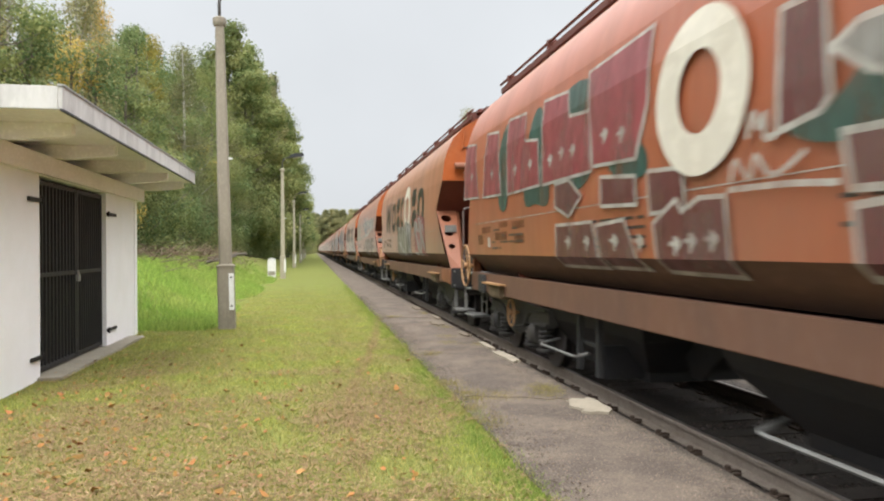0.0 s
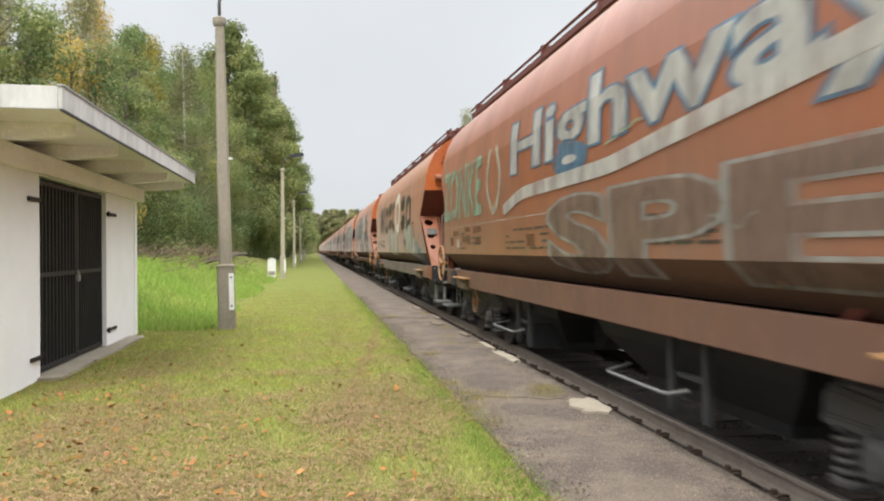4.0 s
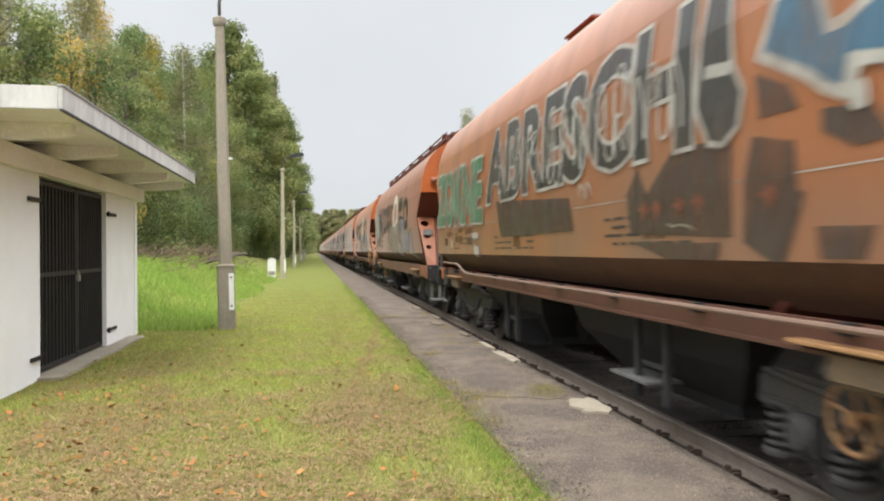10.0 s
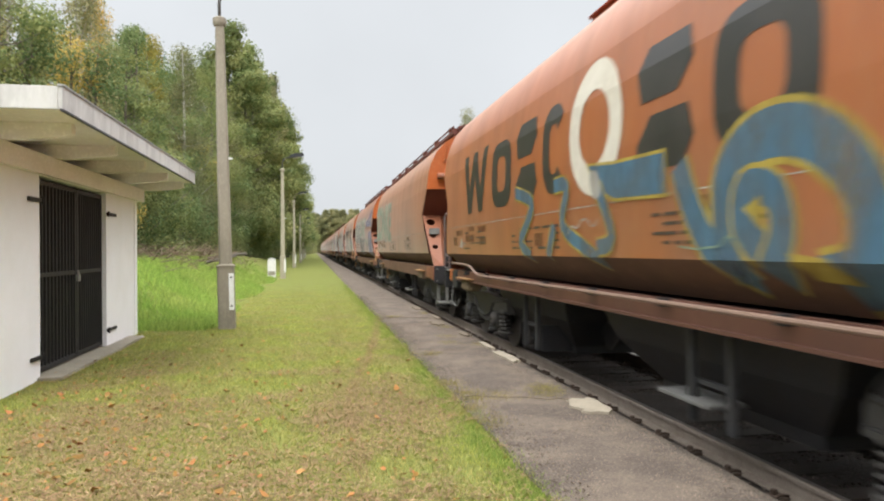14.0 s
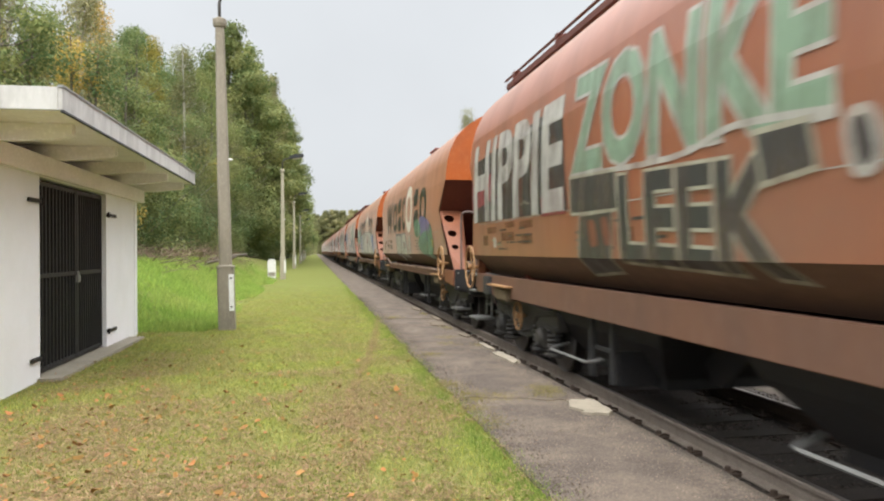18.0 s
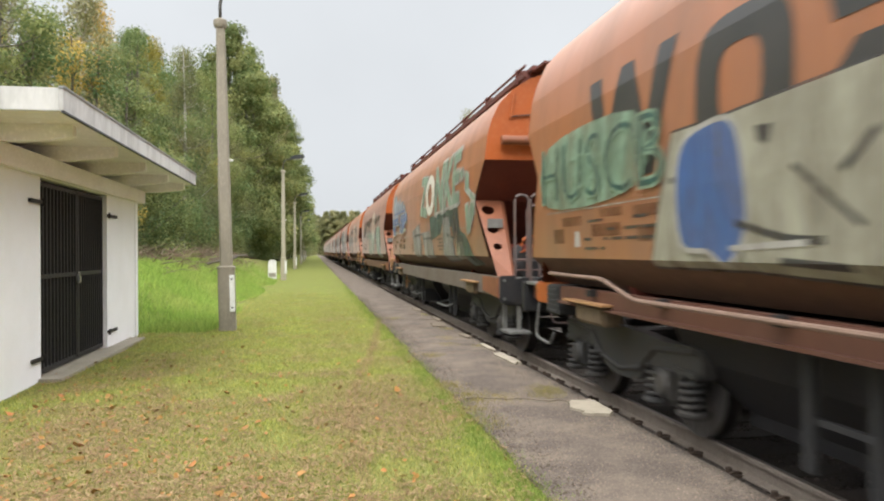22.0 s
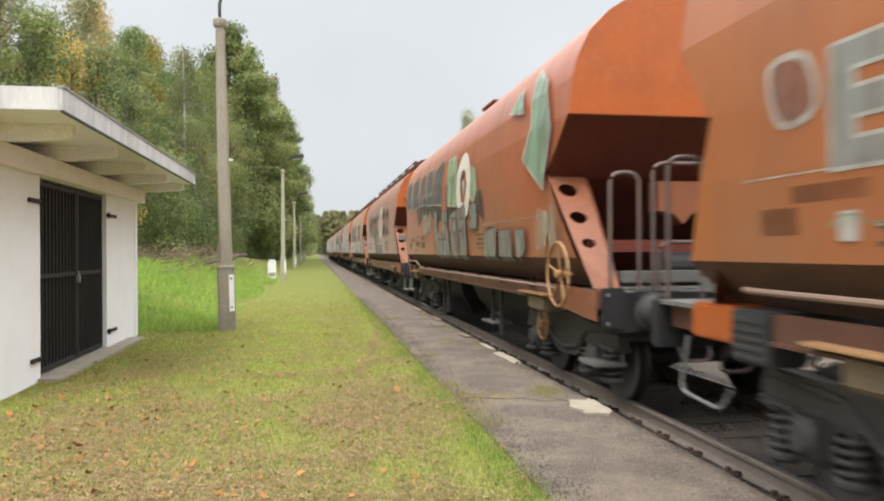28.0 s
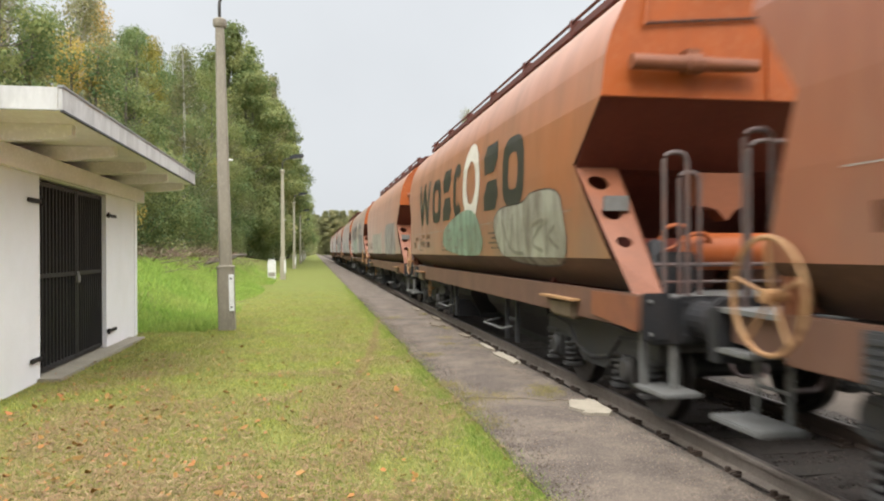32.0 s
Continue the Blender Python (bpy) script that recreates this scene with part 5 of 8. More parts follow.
            part("tool_box", boxed(-0.95, -0.55, *Y(1.55, 1.9), 1.225, 1.62, bev=0.02), IRON, w)
            part("vent_plate", boxed(-1.37, -1.12, *Y(1.80, 1.86), 2.02, 2.17, bev=0.006), STEPGREY, w, "small grey louvred plate") if not back else None
        # brake gear and centre post under the slope
        bm = prism(bmesh.new(), [(-0.22, 2.44), (0.36, 2.44), (0.36, 2.14), (0.18, 2.04), (0.1, 1.94), (-0.02, 2.06), (-0.22, 2.1)], *Y(2.1, 2.36), "y")
        part("bracket", bm, GUSSET, w, "orange bracket under the slope")
        part("end_rib", boxed(0.28, 0.33, *Y(CORNER - 0.05, CORNER - 0.005), 3.12, 4.4), END_PAINT, w)
        if a_kind:
            part("air_tank", lathe(bmesh.new(), [(-0.5, 0.1), (-0.46, 0.17), (0.5, 0.17), (0.54, 0.1)], "x", 16, (0.25, mirrored(2.1, back), 1.45)), IRON, w)
        else:
            part("air_tank", lathe(bmesh.new(), [(-0.62, 0.06), (-0.6, 0.15), (-0.52, 0.19), (0.72, 0.19), (0.8, 0.15), (0.82, 0.06)], "x", 20, (0.12, mirrored(1.98, back), 1.62)), END_PAINT, w, "orange air tank", True)
            for i, (xa, za) in enumerate(((-0.86, 1.86), (-0.62, 1.78), (0.9, 1.8))):
                arc = bent([(xa, mirrored(1.78, back), 1.23), (xa + 0.03, mirrored(1.72, back), za), (xa + 0.34, mirrored(1.78, back), za + 0.04), (xa + 0.42, mirrored(1.9, back), 1.5)], 0.16)
                part("air_pipe", tube(bmesh.new(), arc, 0.022, 8), END_PAINT, w, "orange air pipe", True)
            part("guard_rail", tube(bmesh.new(), [(-1.1, mirrored(1.42, back), 1.5), (1.1, mirrored(1.42, back), 1.5)], 0.02, 8), TUBE, w)
            part("guard_rail", tube(bmesh.new(), [(-1.1, mirrored(1.42, back), 1.34), (1.1, mirrored(1.42, back), 1.34)], 0.014, 8), TUBE, w)
            valve = part("brake_valve", lathe(bmesh.new(), [(1.225, 0.1), (1.3, 0.13), (1.5, 0.13), (1.54, 0.09), (1.7, 0.08), (1.74, 0.04)], "z", 14, (-0.92, mirrored(1.66, back), 0)), IRON, w, "black brake valve", True)
            part("valve_lever", tube(bmesh.new(), [(-0.92, mirrored(1.6, back), 1.6), (-0.7, mirrored(1.5, back), 1.72)], 0.016, 6), END_PAINT, valve)
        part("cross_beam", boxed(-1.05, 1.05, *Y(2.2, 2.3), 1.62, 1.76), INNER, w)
    # sills
    for s in (-1, 1):
        x0, x1 = sorted((s * 1.30, s * 1.38))
        if a_kind:
            bm = boxed(x0, x1, 1.06, 14.84, 1.05, 1.24, bev=0.01)
            box(bm, *sorted((s * 1.38, s * 1.42)), 2.2, 14.8, 1.05, 1.075)
            box(bm, *sorted((s * 1.1, s * 1.2)), 14.84, LEN - 1.06, 1.0, 1.2)
            part("sill", bm, SILL_DARK, w)
            for y in np.arange(3.1, LEN - 2.5, 1.52):
                part("rail_bracket", boxed(*sorted((s * 1.38, s * 1.46)), y, y + 0.09, 1.18, 1.25), IRON, w)
            run = bent([(s * 1.42, 2.2, 1.2), (s * 1.46, 2.4, 1.22), (s * 1.46, 12.7, 1.21), (s * 1.47, 13.4, 1.37), (s * 1.47, 14.95, 1.38), (s * 1.40, 15.1, 1.38)], 0.12)
            part("side_rail", tube(bmesh.new(), run, 0.021, 8), PIPE, w, "bent dusty grey pipe rail along the sill")
        else:
            part("sill", boxed(x0, x1, 1.06, LEN - 1.9, 0.94, 1.25, bev=0.01), SILL, w)
            part("sill_end", prism(bmesh.new(), [(LEN - 1.9, 0.94), (LEN - 1.9, 1.22), (LEN - 1.08, 1.16), (LEN - 1.08, 0.98)], *sorted((s * 1.1, s * 1.22)), "x"), SILL, w)
            lk = part("louvred_locker", boxed(*sorted((s * 1.38, s * 1.43)), 14.56, 14.96, 0.93, 1.23, bev=0.012), HANGER, w, "grey louvred box on the sill")
            for i in range(5):
                part("louvre", boxed(*sorted((s * 1.43, s * 1.44)), 14.6, 14.92, 0.965 + 0.05 * i, 0.99 + 0.05 * i), HANGER, lk)
        # white seam line along the side
        bm = bmesh.new()
        for i in range(8):
            y0, y1 = 2.5 + (LEN - 5) * i / 8, 2.5 + (LEN - 5) * (i + 1) / 8
            vs = [bm.verts.new((s * (side_x(z) + 0.005), y, z)) for y, z in ((y0, 2.062), (y1, 2.062), (y1, 2.072), (y0, 2.072))]
            bm.faces.new(vs)
        part("seam_line", bm, INK["white"], w, "thin white seam line")
        # ochre-edged foot boards
        for y in (2.45, 13.34):
            bm = boxed(*sorted((s * 1.2, s * 1.5)), y, y + 1.1, 1.10, 1.125, bev=0.006)
            bd = part("foot_board", bm, HANDWHEEL, w, "ochre-edged foot board")
            part("board_bracket", boxed(*sorted((s * 1.22, s * 1.44)), y + 0.12, y + 0.85, 0.9, 1.10, bev=0.03), TAN, bd, "dusty tan bracket")
        # hanging ladder frames
        for y in (5.54, 10.2):
            bm = bmesh.new()
            for d in (0, 0.56):
                box(bm, *sorted((s * 1.16, s * 1.22)), y + d, y + d + 0.075, 0.28, 1.0, bev=0.008)
            box(bm, *sorted((s * 1.14, s * 1.18)), y, y + 0.63, 0.58, 0.62)
            fr = part("hanger_frame", bm, HANGER, w)
            if a_kind and y < 8:
                part("tread", boxed(*sorted((s * 0.95, s * 1.3)), y + 0.22, y + 1.0, 0.44, 0.47, bev=0.006), STEPGREY, fr)
            elif not a_kind:
                part("lever", tube(bmesh.new(), bent([(s * 1.2, y + 0.3, 0.5), (s * 1.3, y + 0.5, 0.44), (s * 1.3, y + 1.75, 0.43), (s * 1.0, y + 1.85, 0.48)], 0.08), 0.018, 6), STEPGREY, fr, "bare steel lever")
            if y < 8:
                part("tread", boxed(*sorted((s * 0.5, s * 0.8)), y + 0.9, y + 1.3, 0.60, 0.63, bev=0.006), STEPGREY, fr)
            else:
                part("plate", boxed(*sorted((s * 0.6, s * 1.15)), y - 0.02, y + 0.02, 0.27, 0.62, bev=0.006), IRON, w, "hanging splash plate")
                part("plate", prism(bmesh.new(), [(y - 0.1, 1.0), (y - 1.6, 1.0), (y - 0.75, 0.36), (y - 0.55, 0.36)], *sorted((s * 0.42, s * 0.46)), "x"), IRON, w, "pointed chute cheek")
    part("hopper_floor", boxed(-1.12, 1.12, 4.6, LEN - 4.6, 0.98, 1.2), IRON, w, "dark underside of the hoppers")
    for y, wide in ((6.4, 1.95), (11.1, 1.75)):
        part("chute", chute(y, wide), IRON, w, "grimy black discharge funnel")
    part("centre_beam", boxed(-0.3, 0.3, 1.06, LEN - 1.06, 0.86, 1.2), IRON, w)
    for y in (4.2, 12.3):
        part("brake_cylinder", lathe(bmesh.new(), [(y, 0.1), (y + 0.05, 0.19), (y + 0.5, 0.19), (y + 0.55, 0.1)], "y", 16, (-0.62, 0, 0.78)), BOGIE, w)
    # roof
    if a_kind:
        h = part("roof_hatch", boxed(-0.36, 0.36, 9.3, 10.35, 4.5, 4.82, bev=0.03), HATCH, w, "faded red roof hatch")
        part("hatch_lid", boxed(-0.4, 0.4, 9.26, 10.39, 4.82, 4.86, bev=0.015), HATCH, h)
    else:
        part("roof_lid", boxed(-0.62, 0.62, CORNER + 0.1, LEN - CORNER - 0.1, 4.60, 4.70, bev=0.02), ROOFRED, w, "long dark red roof lid")
        for s in (-1, 1):
            part("walkway_rail", boxed(*sorted((s * 0.76, s * 0.81)), CORNER - 0.1, LEN - CORNER - 0.1, 4.44, 4.55, bev=0.012), ROOFRED, w)
            part("grab_rail", tube(bmesh.new(), [(s * 0.79, CORNER - 0.1, 4.63), (s * 0.79, LEN - CORNER, 4.63)], 0.022, 6), ROOFRED, w)
        for y in np.arange(CORNER + 0.3, LEN - CORNER, 2.2):
            part("lid_clamp", boxed(-0.83, 0.83, y, y + 0.06, 4.42, 4.66, bev=0.008), ROOFRED, w)
        part("walkway_end", boxed(-0.55, 0.55, CORNER - 0.35, CORNER + 0.12, 4.62, 4.66), ROOFRED, w)
    # brake wheels
    if a_kind:
        hw = part("brake_wheel", handwheel(0.35), HANDWHEEL, w, "pale ochre brake handwheel")
        hw.location = (-1.52, 1.87, 1.38)
    else:
        hw = part("brake_wheel", handwheel(0.355), HANDWHEEL, w, "pale ochre brake handwheel")
        hw.location = (-1.50, 15.64, 1.36)
        part("wheel_stand", boxed(-1.36, -1.24, 15.56, 15.72, 1.14, 1.48, bev=0.01), GUSSET, w)
    # bogies
    for yc in (2.85, 13.83):
        bg_part = empty("bogie")
        bg_part.parent, bg_part.location = w, (0, yc, 0)
        bg_part["label"] = "dusty grey two-axle bogie with coil springs"
        part("bolster", boxed(-0.95, 0.95, -0.2, 0.2, 0.55, 0.84, bev=0.03), BOGIE, bg_part)
        for s in (-1, 1):
            part("side_frame", bogie_frame(bmesh.new(), s * 1.02), BOGIE, bg_part)
            for ya in (-1.04, 1.04):
                part("axle_box", axle_box(s, ya), BOGIE, bg_part)
                part("axle_cover", axle_cover(s, ya), BOGIE, bg_part)
                for d in (-0.32, 0.32):
                    part("spring_seat", spring_seat(s, ya + d), BOGIE, bg_part)
                    part("coil_spring", spring(s, ya + d), BOGIE, bg_part, smooth=True)
            if (yc > 8) != a_kind:
                bw = part("bogie_handwheel", handwheel(0.2, 0.12), HANDWHEEL, bg_part, "ochre bogie handwheel")
                bw.location = (s * 1.22, -0.2 if yc > 8 else 0.5, 0.69)
        for ya in (-1.56, 1.56):
            part("end_bar", tube(bmesh.new(), [(-1.0, ya, 0.74), (1.0, ya, 0.74)], 0.05, 8), BOGIE, bg_part)
    # axles with their wheels
    for ya in (1.81, 3.89, 12.79, 14.87):
        bm = lathe(bmesh.new(), [(-1.1, 0.06), (-1.1, 0.065), (-0.8, 0.07), (-0.78, 0.09), (0.78, 0.09), (0.8, 0.07), (1.1, 0.065), (1.1, 0.06)], "x", 14)
        ax = part("wheelset", bm, IRON, w, "turning wheelset")
        ax.location = (0, ya, 0.46)
        for s in (-1, 1):
            wh = part("wheel", wheel(s), TREAD, ax)
            part("rim", lathe(bmesh.new(), [(s * 0.827, 0.40), (s * 0.828, 0.462), (s * 0.81, 0.464), (s * 0.81, 0.40)], "x", 36), RIM, wh, "worn bright rim")
    part("marking", mark_bars(3, 8.6, 10.6, 1.62, 1.95, 4), INK["black"], w, "rows of small dark print")
    part("marking", mark_bars(5, 12.2, 13.9, 1.62, 1.98, 4), INK["black"], w, "rows of small dark print")
    part("marking", mark_bars(7, 4.7, 6.3, 1.65, 1.95, 4), INK["black"], w, "rows of small dark print")
    for y, z, wd, ht in ((12.1, 1.93, 0.62, 0.1), (12.15, 1.72, 0.5, 0.14), (12.95, 1.96, 0.5, 0.08), (13.0, 1.78, 0.7, 0.12), (13.95, 1.9, 0.6, 0.1), (14.5, 1.72, 0.35, 0.16), (5.0, 1.92, 0.55, 0.1), (5.1, 1.72, 0.4, 0.1), (9.2, 1.68, 0.35, 0.16)):
        vs = [(y, z), (y + wd, z), (y + wd, z + ht), (y, z + ht)]
        bm = bmesh.new()
        bm.faces.new([bm.verts.new((-(side_x(b) + 0.003), a, b)) for a, b in vs])
        part("data_panel", bm, PANEL, w, "dark over-painted data panel")
    part("marking", boxed(-side_x(1.75) - 0.006, -side_x(1.75) + 0.01, 14.05, 14.17, 1.68, 1.84), INK["white"], w, "small white panel")
    return w


PROTO = {k: make_wagon(k) for k in "AB"}
# wagon by wagon: kind, paint
TRAIN = {1: "B red", 2: "B orange", 3: "B rust", 4: "B orange", 5: "A red", 6: "A orange", 7: "B rust", 8: "A bright", 9: "B orange", 10: "B rust", 11: "A orange", 12: "A orange",
         13: "B orange", 14: "B rust", 15: "A bright", 16: "A red", 17: "B rust", 18: "B orange", 19: "B orange", 20: "A brown", 21: "B brown", 22: "A orange", 23: "B brown", 24: "B rust"}
WORDS = {"orange": "faded orange", "bright": "bright orange", "rust": "rusty red-brown", "red": "reddish orange", "brown": "grimy brown"}
WAGON = {}
for k, spec in TRAIN.items():
    kind, paint = spec.split()
    home = pose(TRACK_X, lead(k, 0), RAIL_Z)
    if any(TRAIN[j].startswith(kind) for j in WAGON):
        w = copy_thing(PROTO[kind], home)
    else:
        w = PROTO[kind]
        w.matrix_basis = home
    WAGON[k] = w
    for o in w.children:
        if o.name.startswith("body_shell"):
            o.material_slots[0].link = "OBJECT"
            o.material_slots[0].material = PAINT[paint]
        if o.name.startswith("sill") and k in (4, 13, 2, 10):
            o.material_slots[0].link = "OBJECT"
            o.material_slots[0].material = SILL_GREY if k in (4, 13) else SILL
    roof = "roof hatches" if kind == "A" else "roof walkway"
    tagged(w, f"{WORDS[paint]} grain hopper wagon with graffiti and {roof}", "freight wagon", group="wagons of the train")


# ---- paintings on the wagons' sides ----
def hang(bm, lift):
    """Bends a flat drawing, whose verts hold (0, y, z), onto a wagon's near side."""
    bmesh.ops.triangulate(bm, faces=[f for f in bm.faces if len(f.verts) > 4])
    lo, hi = min(v.co.z for v in bm.verts), max(v.co.z for v in bm.verts)
    for z in [p[1] for p in SECTION[1:9]] + [1.82, 2.83, 3.3]:
        if lo < z < hi:
            bmesh.ops.bisect_plane(bm, geom=list(bm.verts) + list(bm.edges) + list(bm.faces), plane_co=(0, 0, z), plane_no=(0, 0, 1))
    for v in bm.verts:
        v.co.x = -(side_x(v.co.z) + lift)
    return bm


def drape(bm, y_left, y_right, z0, z1, lift):
    """The same for a drawing in the unit square (x right, y up)."""
    for v in bm.verts:
        v.co = (0, y_left + (y_right - y_left) * v.co.x, z0 + (z1 - z0) * v.co.y)
    return hang(bm, lift)


LAYERS = {}


def next_lift(w):
    """Each coat of paint lies a little over the one before it."""
    LAYERS[w.name] = LAYERS.get(w.name, 0) + 1
    return 0.006 + 0.0007 * LAYERS[w.name]


def rounded(pts, closed, n=4):
    """A smooth curve through points."""
    p = [Vector(q) for q in pts]
    m = len(p)
    result = []
    for i in range(m if closed else m - 1):
        if closed:
            a, b, c, d = p[i - 1], p[i], p[(i + 1) % m], p[(i + 2) % m]
        else:
            a, b, c, d = p[max(i - 1, 0)], p[i], p[i + 1], p[min(i + 2, m - 1)]
        for k in range(n):
            u = k / n
            result.append(0.5 * (2 * b + (c - a) * u + (2 * a - 5 * b + 4 * c - d) * u * u + (3 * b - a - 3 * c + d) * u ** 3))
    return result if closed else result + [p[-1]]


def field(w, fill, pts, rim=None, grow=0.045, soft=False):
    """A sprayed shape on the side, with an outline round it."""
    p = rounded(pts, True) if soft else [Vector(q) for q in pts]
    area = sum(a.x * b.y - a.y * b.x for a, b in zip(p, p[1:] + p[:1]))

    def flat(q):
        bm = bmesh.new()
        bm.faces.new([bm.verts.new((0, a.x, a.y)) for a in q])
        return bm
    f_lift = next_lift(w) if rim else 0
    g = part("graffiti_field", hang(flat(p), next_lift(w)), INK[fill], w, f"{fill} sprayed shape")
    if rim:
        wide = []
        for i, q in enumerate(p):
            e, f = (q - p[i - 1]).normalized(), (p[(i + 1) % len(p)] - q).normalized()
            n = Vector((e.y + f.y, -e.x - f.x)) * (1 if area > 0 else -1)
            c = max(n.length / 2, 0.45)
            wide.append(q + n.normalized() * grow / c)
        part("graffiti_outline", hang(flat(wide), f_lift), INK[rim], g, f"{rim} outline")
    return g


def line(w, fill, width, pts):
    """A sprayed line through points of the side."""
    p = rounded(pts, False) if len(pts) > 2 else [Vector(q) for q in pts]
    bm = bmesh.new()
    rows = []
    for i, q in enumerate(p):
        d = (p[min(i + 1, len(p) - 1)] - p[max(i - 1, 0)]).normalized()
        n = Vector((-d.y, d.x)) * width / 2
        rows.append((bm.verts.new((0, q.x + n.x, q.y + n.y)), bm.verts.new((0, q.x - n.x, q.y - n.y))))
    for a, b in zip(rows, rows[1:]):
        bm.faces.new((a[0], a[1], b[1], b[0]))
    return part("graffiti_line", hang(bm, next_lift(w)), INK[fill], w, f"{fill} sprayed line")


def stars(w, fill, places):
    """Small crosses."""
    for y, z in places:
        a, b, t = 0.085, 0.075, 0.017
        bm = bmesh.new()
        bm.faces.new([bm.verts.new((0, y + p, z + q)) for p, q in ((-t, -b), (t, -b), (t, 0), (a, 0), (a, 2 * t), (t, 2 * t), (t, b), (-t, b), (-t, 2 * t), (-a, 2 * t), (-a, 0), (-t, 0))])
        part("graffiti_cross", hang(bm, next_lift(w)), INK[fill], w, f"small {fill} cross")


def scrawl(w, fill, y_left, y_right, z0, z1, n, width, seed):
    """A tag that cannot be read: one quick line in loops and strokes."""
    r = random.Random(seed)
    step = (y_right - y_left) / n
    path = []
    for i in range(n):
        y = y_left + step * (i + 0.5)
        a, b = (z0 + (z1 - z0) * r.uniform(0, 0.22), z1 - (z1 - z0) * r.uniform(0, 0.25))
        mid = (a + b) / 2
        q = r.choice((((-0.3, a), (-0.25, b), (0.3, mid), (0.35, a)), ((0.35, b), (-0.35, b), (-0.3, mid), (0.35, mid), (0.3, a), (-0.35, a)), ((-0.4, b), (0.0, a), (0.4, b)), ((-0.35, a), (-0.3, b), (0.35, b), (0.3, mid), (-0.3, mid)), ((-0.3, b), (-0.35, a), (0.4, a), (0.35, b))))
        path += [(y + u * step * 1.1, z) for u, z in q]
    g = line(w, fill, width, path)
    g.name, g["label"] = "graffiti_tag", f"{fill} sprayed tag"
    return g


def ring(w, y_left, y_right, z0, z1, tx, tz):
    bm = ring_shape(bmesh.new(), 0.5, 0.5, 0.5, 0.5, tx, tz, n=44)
    return part("brand_ring", drape(bm, y_left, y_right, z0, z1, next_lift(w)), BRAND_WHITE, w, "off-white painted ring")


TYPE = {}


def word_mesh(word, fat):
    """The word's outline in the built-in font, scaled to a unit square."""
    if (word, fat) not in TYPE:
        cu = bpy.data.curves.new("word", "FONT")
        cu.body, cu.offset, cu.resolution_u = word, fat, 3
        ob = new("word", cu)
        dg = bpy.context.evaluated_depsgraph_get()
        me = bpy.data.meshes.new_from_object(ob.evaluated_get(dg))
        co = np.array([v.co[:2] for v in me.vertices])
        TYPE[(word, fat)] = (me, co.min(0), co.max(0))
        bpy.data.objects.remove(ob)
        bpy.data.curves.remove(cu)
    me, lo, hi = TYPE[(word, fat)]
    bm = bmesh.new()
    bm.from_mesh(me)
    return bm, lo, hi


def islands(bm):
    """The separate pieces of a drawing, as bmeshes, in the order of writing."""
    seen, pieces = set(), []
    for v in bm.verts:
        if v in seen:
            continue
        group, stack = [], [v]
        seen.add(v)
        while stack:
            q = stack.pop()
            group.append(q)
            for e in q.link_edges:
                o = e.other_vert(q)
                if o not in seen:
                    seen.add(o)
                    stack.append(o)
        pieces.append(group)
    result = []
    for group in pieces:
        one = bmesh.new()
        twin = {q: one.verts.new(q.co) for q in group}
        for f in {f for q in group for f in q.link_faces}:
            one.faces.new([twin[q] for q in f.verts])
        result.append((sum(q.co.x for q in group) / len(group), one))
    bm.free()
    return sorted(result, key=lambda p: p[0])


def lettering(w, word, y_left, y_right, z0, z1, fill, rim=None, fat=0.03, slant=0.0, lift=0.011, swell=0.0):
    """A sprayed word, letter by letter, with a contrasting outline."""
    fat = min(fat * 0.6, 0.032)
    lo = hi = None
    letters = []
    for coat, colour in ((0.0, fill), (0.028, rim)):
        if not colour:
            continue
        bm, a, b = word_mesh(word, fat + coat)
        if lo is None:
            lo, hi = a, b
        for v in bm.verts:
            u, h = (v.co.x - lo[0]) / (hi[0] - lo[0]), (v.co.y - lo[1]) / (hi[1] - lo[1])
            v.co = (u, h + slant * u + swell * math.sin(u * 9), 0)
        for x, piece in islands(bm):
            drape(piece, y_left, y_right, z0, z1, lift - (0.0006 if coat else 0))
            if not coat:
                letters.append((x, part("graffiti_letter", piece, INK[fill], w, f"{fill} sprayed letter")))
            else:
                near = min(letters, key=lambda p: abs(p[0] - x))[1]
                part("graffiti_outline", piece, INK[rim], near, f"{rim} outline")


def patch_of(w, y_left, y_right, z0, z1, fill, seed=0, ragged=0.06, rim=None, lift=0.006, corner=0.25):
    """A sprayed field with a wavy rounded outline."""
    def make(grow):
        bm = bmesh.new()
        n = 40
        wide, tall = abs(y_left - y_right), z1 - z0
        vs = []
        for k in range(n):
            a = 2 * math.pi * k / n
            c, s = math.cos(a), math.sin(a)
            e = 2 / (2 + 6 * (1 - corner))
            x, y = math.copysign(abs(c) ** e, c), math.copysign(abs(s) ** e, s)
            d = 1 + ragged * noise.noise((c * 2.2 + seed * 3.1, s * 2.2, seed)) * 2 + ragged * 0.6 * noise.noise((c * 6 + seed, s * 6, 2))
            vs.append(bm.verts.new((0.5 + 0.5 * x * d * (1 + grow / wide), 0.5 + 0.5 * y * d * (1 + grow / tall), 0)))
        bm.faces.new(vs)
        return bm
    f = part("graffiti_field", drape(make(0), y_left, y_right, z0, z1, lift), INK[fill], w, f"{fill} sprayed field")
    if rim:
        part("graffiti_outline", drape(make(0.09), y_left, y_right, z0, z1, lift - 0.003), INK[rim], f, f"{rim} outline")
    return f


